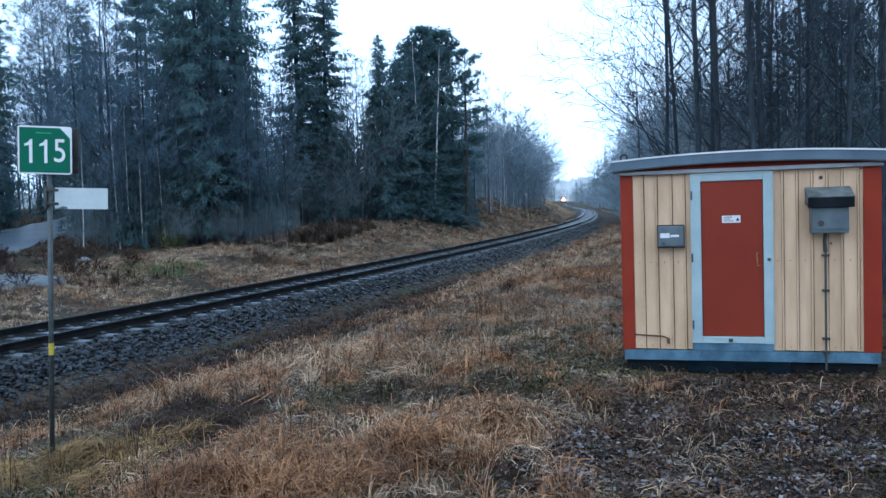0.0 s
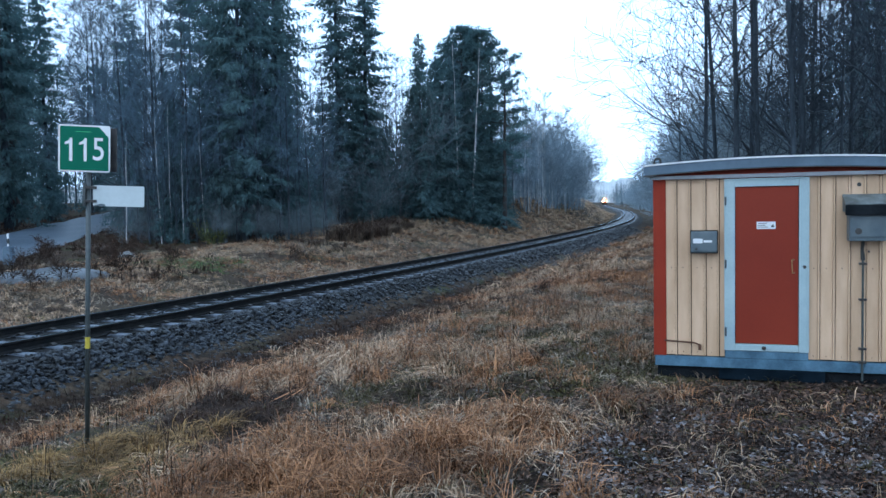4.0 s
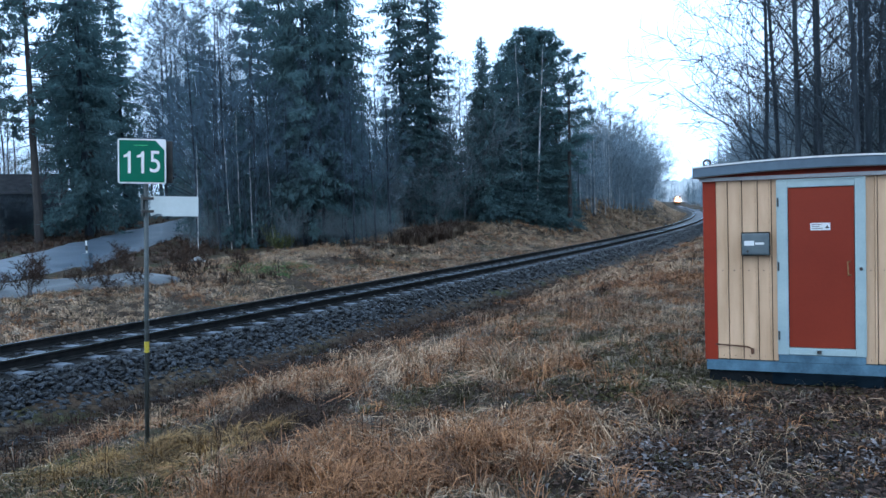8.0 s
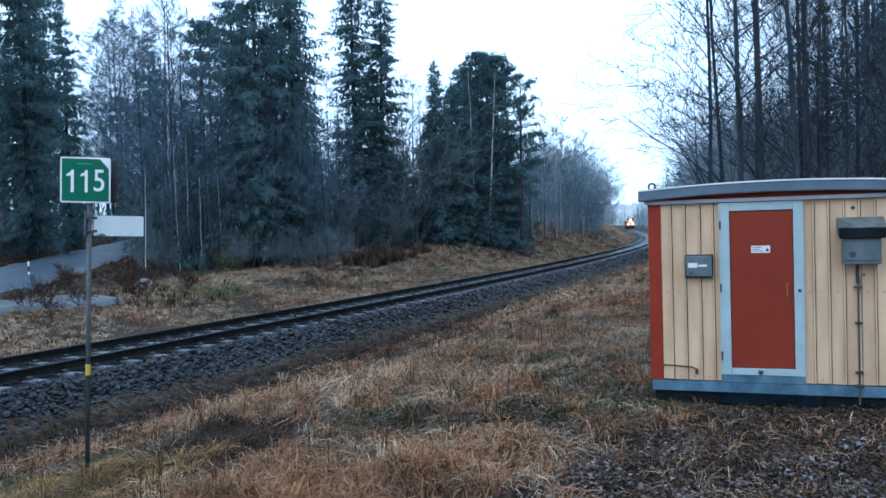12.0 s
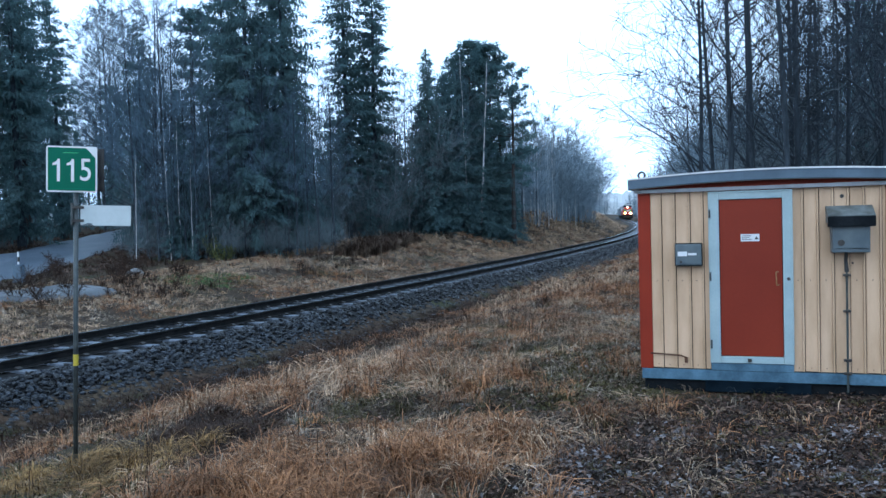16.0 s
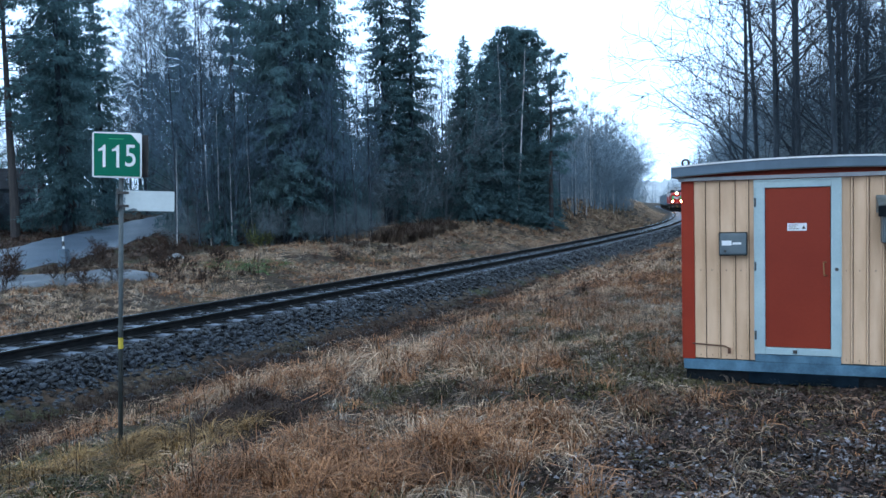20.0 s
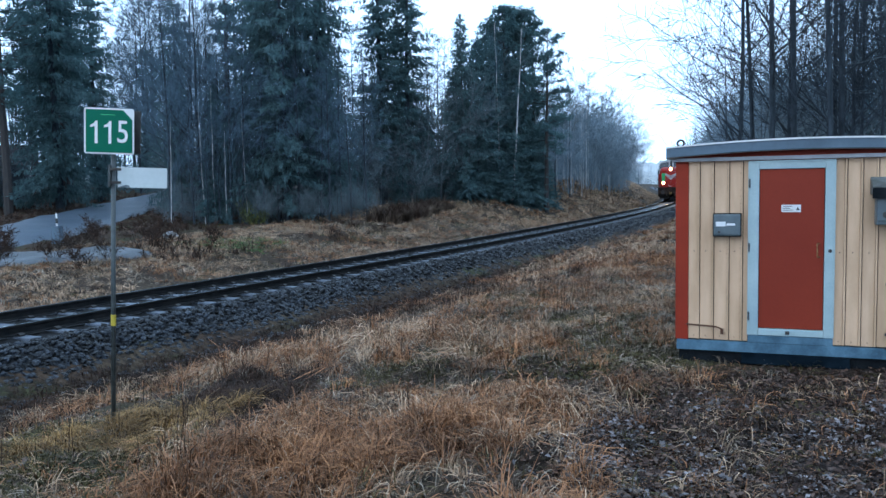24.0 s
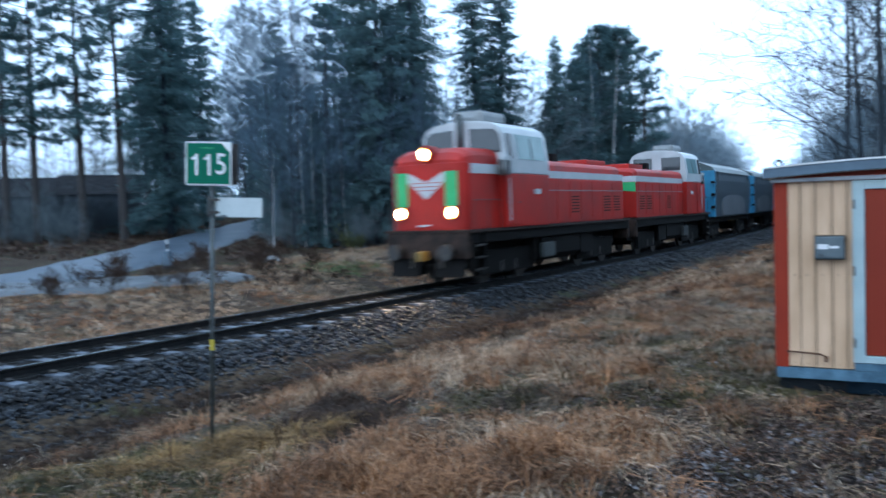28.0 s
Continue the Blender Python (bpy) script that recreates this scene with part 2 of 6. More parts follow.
M_BEAM = material("dirty brown buffer beam", (0.0098, 0.007, 0.0063), (0.042, 0.0252, 0.0196), 3.0, 0.75, 0.2, 30, spec=0.2)
M_LOCOROOF = material("grey loco roof", (0.14, 0.154, 0.161), (0.224, 0.238, 0.245), 2.0, 0.5)
M_GLASS = material("dark cab glass", (0.02, 0.025, 0.03), (0.03, 0.035, 0.04), 1.0, 0.08, spec=0.8)
# the sky's reflection in the side windows is put into this base colour
M_SKYGLASS = material("cab side glass, sky reflection in the colour", (0.10, 0.19, 0.20), (0.15, 0.26, 0.27), 1.0, 0.15, spec=0.45)
# the orange halo round the lamps, added as a glowing ring
M_LAMPRIM = glow("orange halo ring of the headlamp", (1.0, 0.42, 0.12), 3.5)
M_LAMP = glow("headlamp glass", (1.0, 0.68, 0.36), 800.0)
M_CYAN = material("blue wagon end", (0.0096, 0.16, 0.288), (0.02, 0.216, 0.368), 1.5, 0.5)
M_WAGON = material("grey wagon side", (0.018, 0.030, 0.040), (0.042, 0.060, 0.078), 0.8, 0.6, 0.05, 20, fine=0.25, spec=0.3)
M_WAGONTOP = material("dark green grey wagon roof", (0.030, 0.050, 0.055), (0.055, 0.085, 0.090), 0.8, 0.4)
M_WAGONPALE = material("worn pale wagon panel", (0.055, 0.066, 0.078), (0.115, 0.128, 0.142), 0.7, 0.6, 0.05, 20, fine=0.3, spec=0.3)
M_YELLOWDIRT = material("dirty yellow coupling paint", (0.12, 0.072, 0.012), (0.18, 0.112, 0.02), 3.0, 0.6)
M_HOUSE = material("blue grey house boards", (0.060, 0.082, 0.105), (0.095, 0.122, 0.15), 1.5, 0.7)
M_TILE = material("dark house roof", (0.0175, 0.0185, 0.021), (0.0325, 0.034, 0.0375), 2.0, 0.95, spec=0.03)


# ---- mesh helpers ----
def empty(name, m):
    ob = new(name)
    ob.matrix_world = m
    return ob


def part(name, bm, mat, parent=None, label="", smooth=False):
    me = bpy.data.meshes.new(name)
    bm.to_mesh(me)
    bm.free()
    return mesh_part(name, me, mat, parent, label, smooth)


def mesh_part(name, me, mat, parent=None, label="", smooth=False):
    ob = new(name, me)
    if mat and not me.materials:
        me.materials.append(mat)
    if smooth:
        me.polygons.foreach_set("use_smooth", [True] * len(me.polygons))
    ob.parent = parent
    if label:
        tagged(ob, label)
    return ob


def box(x0, x1, y0, y1, z0, z1, bevel=0.0, bm=None):
    out = bm or bmesh.new()
    made = bmesh.ops.create_cube(out, size=1, matrix=Matrix.Translation(((x0 + x1) / 2, (y0 + y1) / 2, (z0 + z1) / 2)) @ Matrix.Diagonal((x1 - x0, y1 - y0, z1 - z0, 1)))
    if bevel:
        es = list({e for v in made["verts"] for e in v.link_edges})
        bmesh.ops.bevel(out, geom=es, offset=bevel, segments=2, affect="EDGES", profile=0.7)
    return out


def rod(a, b, r0, r1=None, sides=10, bm=None):
    out = bm or bmesh.new()
    a, b = Vector(a), Vector(b)
    m = Matrix.Translation((a + b) / 2) @ (b - a).to_track_quat("Z", "Y").to_matrix().to_4x4()
    bmesh.ops.create_cone(out, cap_ends=True, segments=sides, radius1=r0, radius2=r0 if r1 is None else r1, depth=(b - a).length, matrix=m)
    return out


def prism(points, axis, a, b, bevel=0.0, bm=None):
    """A flat outline pushed from a to b along an axis ('x', 'y' or 'z')."""
    out = bm or bmesh.new()
    put = {"x": lambda p, h: (h, p[0], p[1]), "y": lambda p, h: (p[0], h, p[1]), "z": lambda p, h: (p[0], p[1], h)}[axis]
    lo, hi = [out.verts.new(put(p, a)) for p in points], [out.verts.new(put(p, b)) for p in points]
    n = len(points)
    faces = [out.faces.new(lo), out.faces.new(hi)] + [out.faces.new((lo[i], lo[(i + 1) % n], hi[(i + 1) % n], hi[i])) for i in range(n)]
    bmesh.ops.recalc_face_normals(out, faces=faces)
    if bevel:
        bmesh.ops.bevel(out, geom=list({e for f in faces for e in f.edges}), offset=bevel, segments=2, affect="EDGES", profile=0.7)
    return out


def from_arrays(name, verts, faces):
    me = bpy.data.meshes.new(name)
    me.from_pydata(verts, [], faces)
    me.update()
    return me


# ---- the line of the track: heading east of north by the way along it ----
STEP = 0.5


def heading(s):
    return float(np.interp(s, (-60, -20, 12, 100, 200, 320, 900), (20.5, 19.2, 18.6, 9.6, 5.9, 6.2, 6.9)))


S_MIN, S_MAX = -80.0, 900.0
line_s = np.arange(S_MIN, S_MAX + STEP, STEP)
line_h = np.radians(np.array([heading(s) for s in line_s]))
line_x = np.cumsum(np.sin(line_h)) * STEP
line_y = np.cumsum(np.cos(line_h)) * STEP
zero = int(round(-S_MIN / STEP))
line_x += -8.42 - line_x[zero]
line_y += 14.14 - line_y[zero]
RAIL_Z = -0.15


def along(s):
    """Place and heading of the track's middle."""
    return float(np.interp(s, line_s, line_x)), float(np.interp(s, line_s, line_y)), float(np.interp(s, line_s, line_h))


def beside(s, d):
    """A point d metres to the right of the track's middle, seen along it."""
    x, y, h = along(s)
    return x + d * math.cos(h), y - d * math.sin(h)


def offset_from_track(x, y):
    h = np.interp(y, line_y, line_h)
    return (x - np.interp(y, line_y, line_x)) * np.cos(h)


def smooth_step(v, a, b):
    t = np.clip((v - a) / (b - a), 0, 1)
    return t * t * (3 - 2 * t)


LATTICE = np.random.default_rng(12).uniform(0, 1, (97, 97))


def tussock(x, y, cell=0.52):
    """A smooth lumpy pattern from 0 to 1, about one lump every half metre."""
    u, v = np.asarray(x, float) / cell + 300, np.asarray(y, float) / cell + 300
    i, j = np.floor(u).astype(int), np.floor(v).astype(int)
    a, b = u - i, v - j
    a, b = a * a * (3 - 2 * a), b * b * (3 - 2 * b)
    g = lambda p, q: LATTICE[p % 97, q % 97]
    return (g(i, j) * (1 - a) + g(i + 1, j) * a) * (1 - b) + (g(i, j + 1) * (1 - a) + g(i + 1, j + 1) * a) * b


def ground_height(x, y):
    x, y = np.asarray(x, float), np.asarray(y, float)
    d = offset_from_track(x, y)
    right = np.interp(d, (0, 1.5, 2.75, 4.2, 5.2, 6.4, 8.5, 10.6, 15.5, 22, 40), (-0.42, -0.44, -0.92, -0.92, -0.66, -0.38, -0.22, -0.11, -0.09, 0.25, 0.6))
    bank = np.interp(y, (20, 40, 57, 85, 140), (-0.25, 0.2, 0.85, 2.4, 2.4))
    rise = smooth_step(-d, 2.6, 9.5)
    left = np.where(d > -1.5, -0.44, np.interp(-d, (1.5, 2.3, 3.0), (-0.44, -0.75, -0.70)))
    left = left + rise * (bank + 0.70)
    hill = 0.05 * np.clip(y - 28, -10, 60) - 0.05
    left = left + smooth_step(-d, 14, 24) * (hill - bank)
    z = np.where(d > 0, right + 0.4 * smooth_step(-y, -3.4, -1.0), left)
    rough = 0.05 * np.sin(1.7 * x + 0.6 * y) * np.sin(0.9 * y - 0.4 * x) + 0.03 * np.sin(3.9 * x - 1.1) * np.sin(3.3 * y + 0.7 * x)
    lump = 0.23 * (tussock(x, y) - 0.45) * smooth_step(d, 3.0, 4.2) * smooth_step(-y, -13.5, -11.5) * smooth_step(y, 2.0, 3.5) * np.where(x > 0.9, 0.45, 1.0) * np.where((x > 1.4) & (y > 8.4), 0.0, 1.0) * smooth_step(np.hypot(x + 3.9, y - 8.0), 0.2, 0.6)
    dip = np.exp(-((x + 2.85 + 0.25 * (8.6 - y)) / 0.50) ** 2 - ((y - 8.6) / 1.0) ** 2)
    lump = lump * (1 - dip) - 0.09 * dip
    return z + lump + rough * smooth_step(np.abs(d), 2.9, 5.0) * np.where((x > 1.6) & (y > 8.6) & (y < 13), 0.3, 1.0)


def gz(x, y):
    return float(ground_height(x, y))


# ---- ground: one sheet out to the horizon ----
def ground_material():
    m = bpy.data.materials.new("grassy ground")
    m.use_nodes = True
    n, l = m.node_tree.nodes, m.node_tree.links
    b = n["Principled BSDF"]
    b.inputs["Roughness"].default_value = 0.9
    b.inputs["Specular IOR Level"].default_value = 0.15
    co = n.new("ShaderNodeTexCoord")

    def noise_node(scale, detail=6):
        t = n.new("ShaderNodeTexNoise")
        t.inputs["Scale"].default_value, t.inputs["Detail"].default_value = scale, detail
        l.new(co.outputs["Object"], t.inputs["Vector"])
        return t.outputs["Fac"]

    def between(v, a, c):
        r = n.new("ShaderNodeMapRange")
        r.interpolation_type = "SMOOTHSTEP"
        r.inputs["From Min"].default_value, r.inputs["From Max"].default_value = a, c
        l.new(v, r.inputs["Value"])
        return r.outputs[0]

    def mixed(f, a, c):
        k = n.new("ShaderNodeMix")
        k.data_type = "RGBA"
        l.new(f, k.inputs["Factor"])
        for sock, v in (("A", a), ("B", c)):
            if isinstance(v, tuple):
                k.inputs[sock].default_value = (*v, 1)
            else:
                l.new(v, k.inputs[sock])
        return k.outputs["Result"]

    def spot(x, y, r, soft):
        d = n.new("ShaderNodeVectorMath")
        d.operation = "DISTANCE"
        d.inputs[1].default_value = (x, y, 0)
        sc = n.new("ShaderNodeVectorMath")
        sc.operation = "MULTIPLY"
        sc.inputs[1].default_value = (1, 1, 0)
        l.new(co.outputs["Object"], sc.inputs[0])
        l.new(sc.outputs[0], d.inputs[0])
        ad = n.new("ShaderNodeMath")
        ad.operation = "MULTIPLY_ADD"
        ad.inputs[1].default_value = soft * 2
        l.new(noise_node(1.6, 3), ad.inputs[0])
        l.new(d.outputs["Value"], ad.inputs[2])
        return between(ad.outputs[0], r + 2 * soft, r)

    straw = mixed(between(noise_node(9.0), 0.35, 0.65), (0.013, 0.009, 0.007), (0.070, 0.049, 0.031))
    rust = mixed(between(noise_node(7.0), 0.35, 0.65), (0.011, 0.007, 0.005), (0.058, 0.035, 0.022))
    olive = mixed(between(noise_node(11.0), 0.35, 0.65), (0.013, 0.014, 0.007), (0.054, 0.055, 0.024))
    soil = mixed(between(noise_node(14.0), 0.38, 0.62), (0.010, 0.007, 0.006), (0.044, 0.034, 0.030))
    base = mixed(between(noise_node(0.45, 3), 0.42, 0.60), straw, rust)
    base = mixed(between(noise_node(0.62, 2), 0.56, 0.68), base, olive)
    base = mixed(spot(-11.6, 30.6, 1.1, 0.7), base, (0.055, 0.100, 0.030))
    base = mixed(spot(-4.2, 7.2, 1.9, 1.0), base, olive)
    base = mixed(spot(1.9, 10.2, 0.7, 0.6), base, olive)
    # hollow behind the post: dark soil, its shade put into the colour
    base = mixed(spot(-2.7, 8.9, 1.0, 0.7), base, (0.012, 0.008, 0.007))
    base = mixed(spot(-0.6, 9.2, 0.5, 0.6), base, soil)
    base = mixed(spot(3.4, 6.2, 2.9, 0.8), base, soil)
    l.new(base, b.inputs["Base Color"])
    bp = n.new("ShaderNodeBump")
    bp.inputs["Strength"].default_value, bp.inputs["Distance"].default_value = 0.9, 0.05
    l.new(noise_node(22.0, 8), bp.inputs["Height"])
    l.new(bp.outputs[0], b.inputs["Normal"])
    return m


def grid_ground():
    xs = np.concatenate((np.array((-1500, -900, -500, -300, -200, -140, -100, -80)), np.arange(-66, -24, 1.5), np.arange(-24, -7, 0.3), np.arange(-7, 7, 0.12), np.arange(7, 12, 0.3), np.arange(12, 40, 1.0), np.array((44, 50, 60, 80, 110, 150, 220, 320, 500, 900, 1500))))
    ys = np.concatenate((np.array((-600, -300, -150, -80, -50, -35)), np.arange(-25, 0, 1.0), np.arange(0, 3, 0.3), np.arange(3, 13.5, 0.12), np.arange(13.5, 34, 0.3), np.arange(34, 130, 1.0), np.arange(130, 300, 5), np.array((320, 360, 420, 500, 600, 720, 900, 1200, 1600, 2200))))
    gx, gy = np.meshgrid(xs, ys)
    z = ground_height(gx, gy)
    verts = np.stack((gx, gy, z), -1).reshape(-1, 3)
    w = len(xs)
    faces = [(j * w + i, j * w + i + 1, (j + 1) * w + i + 1, (j + 1) * w + i) for j in range(len(ys) - 1) for i in range(w - 1)]
    me = from_arrays("ground", verts.tolist(), faces)
    ob = mesh_part("ground", me, ground_material(), smooth=True)
    return tagged(ob, "brown autumn ground of dead grass and wet soil", "ground", kind="structure")


grid_ground()


def strip(name, centre, width, lift, mat, label, category):
    """A slightly crowned road laid over the ground, with edges that dip into it."""
    pts = []
    for i in range(len(centre) - 1):
        for k in range(8):
            pts.append(np.array(centre[i]) + (np.array(centre[i + 1]) - np.array(centre[i])) * k / 8)
    pts = np.array(pts)
    for _ in range(12):
        pts[1:-1] = (pts[:-2] + pts[2:]) / 4 + pts[1:-1] / 2
    verts, faces = [], []
    cross = (-0.56, -0.5, -0.25, 0, 0.25, 0.5, 0.56)
    for i, p in enumerate(pts):
        t = pts[min(i + 1, len(pts) - 1)] - pts[max(i - 1, 0)]
        t = t / np.linalg.norm(t)
        for c in cross:
            x, y = p[0] + t[1] * c * width, p[1] - t[0] * c * width
            verts.append((x, y, max(gz(x, y), gz(*p) - 0.1) + (lift if abs(c) < 0.52 else -0.1)))
    w = len(cross)
    for i in range(len(pts) - 1):
        faces += [(i * w + j, i * w + j + 1, (i + 1) * w + j + 1, (i + 1) * w + j) for j in range(w - 1)]
    ob = mesh_part(name, from_arrays(name, verts, faces), mat, smooth=True)
    return tagged(ob, label, category, kind="structure")


ROAD = ((-19, -40), (-20.5, -8), (-21.4, 10), (-21.9, 20), (-22.1, 27), (-22.6, 33), (-23.8, 40), (-25.6, 48), (-28, 60), (-32, 80), (-40, 105))
strip("road", ROAD, 5.0, 0.07, M_ASPHALT, "wet grey asphalt road bending between the trees", "road")
LANE = ((-22.6, 22.4), (-20.2, 22.9), (-17.6, 24.0), (-15.8, 25.2), (-14.6, 26.6), (-14.0, 27.6))
strip("gravel_lane", LANE, 3.2, 0.14, M_GRAVEL, "wet pale gravel lane between the road and the track", "lane")


# ---- railway ----
def sweep(name, profile, s_list, side, mat, parent, label="", up=0.0):
    """A profile of (across, height) swept along the track."""
    verts, faces = [], []
    w = len(profile)
    for s in s_list:
        for a, h in profile:
            x, y = beside(s, side + a)
            verts.append((x, y, RAIL_Z + h + up))
    for i in range(len(s_list) - 1):
        for j in range(w):
            k = (j + 1) % w
            faces.append((i * w + j, i * w + k, (i + 1) * w + k, (i + 1) * w + j))
    faces.append(tuple(range(w)))
    faces.append(tuple((len(s_list) - 1) * w + j for j in reversed(range(w))))
    return mesh_part(name, from_arrays(name, verts, faces), mat, parent, label)


def ballast_stone(seed):
    rnd = random.Random(seed)
    bm = bmesh.new()
    bmesh.ops.create_icosphere(bm, subdivisions=1, radius=1)
    for v in bm.verts:
        v.co *= rnd.uniform(0.72, 1.1)
        v.co.x *= 1.25
        v.co.z *= 0.75
    me = bpy.data.meshes.new("stone")
    bm.to_mesh(me)
    bm.free()
    me.materials.append(M_STONE)
    return me


track = tagged(empty("railway_track", Matrix.Identity(4)), "single railway track with dark rails on crushed stone", "railway track", kind="structure")
S_RAIL = list(np.arange(-60, 130, 2.0)) + list(np.arange(130, 880, 8.0))
HEAD = ((-0.036, -0.012), (-0.030, 0.0), (0.030, 0.0), (0.036, -0.012), (0.034, -0.038), (0.009, -0.050), (0.009, -0.140), (0.070, -0.160), (0.070, -0.172), (-0.070, -0.172), (-0.070, -0.160), (-0.009, -0.140), (-0.009, -0.050), (-0.034, -0.038))
for side in (-0.797, 0.797):
    sweep("rail", HEAD, S_RAIL, side, M_RAIL, track, "dark brown steel rail with a polished head")
    sweep("rail_head", ((-0.026, 0.0005), (-0.024, 0.003), (0.024, 0.003), (0.026, 0.0005)), S_RAIL, side, M_RAILTOP, track, "polished running surface")

# sleepers: the near ones as pieces, the far ones joined
sleeper_bm = prism(((-0.13, -0.22), (0.13, -0.22), (0.11, 0.0), (-0.11, 0.0)), "x", -1.25, 1.25, 0.012)
sleeper_me = bpy.data.meshes.new("sleeper")
sleeper_bm.to_mesh(sleeper_me)
sleeper_bm.free()
sleeper_me.materials.append(M_SLEEPER)
clip_verts, clip_faces = [], []
far_verts, far_faces = [], []


def add_box(verts, faces, m, sx, sy, sz):
    k = len(verts)
    for x, y, z in ((-1, -1, -1), (1, -1, -1), (1, 1, -1), (-1, 1, -1), (-1, -1, 1), (1, -1, 1), (1, 1, 1), (-1, 1, 1)):
        verts.append(tuple(m @ Vector((x * sx, y * sy, z * sz))))
    faces += [tuple(k + i for i in f) for f in ((0, 3, 2, 1), (4, 5, 6, 7), (0, 1, 5, 4), (1, 2, 6, 5), (2, 3, 7, 6), (3, 0, 4, 7))]


rnd = random.Random(5)
SLEEPER_TOP = RAIL_Z - 0.185
for i in range(1100):
    s = -28 + 0.72 * i
    x, y, h = along(s)
    m = pose(x, y, SLEEPER_TOP, 0, 0, -math.degrees(h) + rnd.uniform(-0.7, 0.7))
    if i < 280:
        ob = mesh_part("sleeper", sleeper_me, None, track)
        ob.matrix_world = m
        for a in (-0.797, 0.797):
            for c in (-0.105, 0.105):
                add_box(clip_verts, clip_faces, m @ pose(a + c, 0, 0.025, 0, 20 if c > 0 else -20, 0), 0.04, 0.05, 0.018)
    else:
        add_box(far_verts, far_faces, m @ pose(0, 0, -0.1), 1.25, 0.12, 0.1)
tagged(mesh_part("rail_clips", from_arrays("rail_clips", clip_verts, clip_faces), M_IRON, track), "iron rail clips on the sleepers", kind="stuff")
tagged(mesh_part("far_sleepers", from_arrays("far_sleepers", far_verts, far_faces), M_SLEEPER, track), "distant concrete sleepers", kind="stuff")

# ballast: a bed, loose stones by the nearest stretch, joined stones on the rest
bed = [(-2.6, -0.80), (-1.58, -0.245), (-1.2, -0.215), (-0.6, -0.20), (0.6, -0.20), (1.2, -0.232), (1.55, -0.25), (2.62, -0.80), (2.62, -1.3), (-2.6, -1.3)]
sweep("ballast_bed", bed, S_RAIL, 0, M_BALLAST, track, "crushed stone bed with the gaps' shade in its colour")
BED_D = [p[0] for p in bed[:8]]
BED_Z = [p[1] for p in bed[:8]]
stone_meshes = [ballast_stone(k) for k in range(6)]


def stone_pose(s, d, size):
    x, y = beside(s, d)
    return pose(x, y, RAIL_Z + float(np.interp(d, BED_D, BED_Z)) + rnd.uniform(-0.6, 0.6) * size, rnd.uniform(-40, 40), rnd.uniform(-40, 40), rnd.uniform(0, 360)) @ Matrix.Scale(size, 4)


for k in range(290):
    ob = mesh_part("stone", stone_meshes[k % 6], None, track)
    ob.matrix_world = stone_pose(rnd.uniform(-2, 5), rnd.uniform(1.35, 2.8), rnd.uniform(0.04, 0.075))


def stone_field(name, count, s0, s1, power, smin, smax, d_pick):
    protos = [np.array([v.co[:] for v in me.vertices]) for me in stone_meshes]
    tris = [np.array([p.vertices[:] for p in me.polygons]) for me in stone_meshes]
    vs, fs, base = [], [], 0
    for k in range(count):
        s = s0 + (s1 - s0) * rnd.random() ** power
        m = np.array(stone_pose(s, d_pick(), rnd.uniform(smin, smax) * (1 + max(s, 0) / 90)))
        p = protos[k % 6]
        vs.append(p @ m[:3, :3].T + m[:3, 3])
        fs.append(tris[k % 6] + base)
        base += len(p)
    me = from_arrays(name, np.concatenate(vs).tolist(), np.concatenate(fs).tolist())
    tagged(mesh_part(name, me, M_STONE, track), "dark grey crushed stones", kind="stuff")


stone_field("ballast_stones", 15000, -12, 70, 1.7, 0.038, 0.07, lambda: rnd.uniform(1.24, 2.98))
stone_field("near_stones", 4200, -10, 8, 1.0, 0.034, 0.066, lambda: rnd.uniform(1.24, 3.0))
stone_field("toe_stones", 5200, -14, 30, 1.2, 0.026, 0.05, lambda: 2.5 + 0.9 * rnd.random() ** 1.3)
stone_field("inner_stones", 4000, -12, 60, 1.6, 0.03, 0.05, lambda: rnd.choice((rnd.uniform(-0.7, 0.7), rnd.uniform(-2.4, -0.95))))


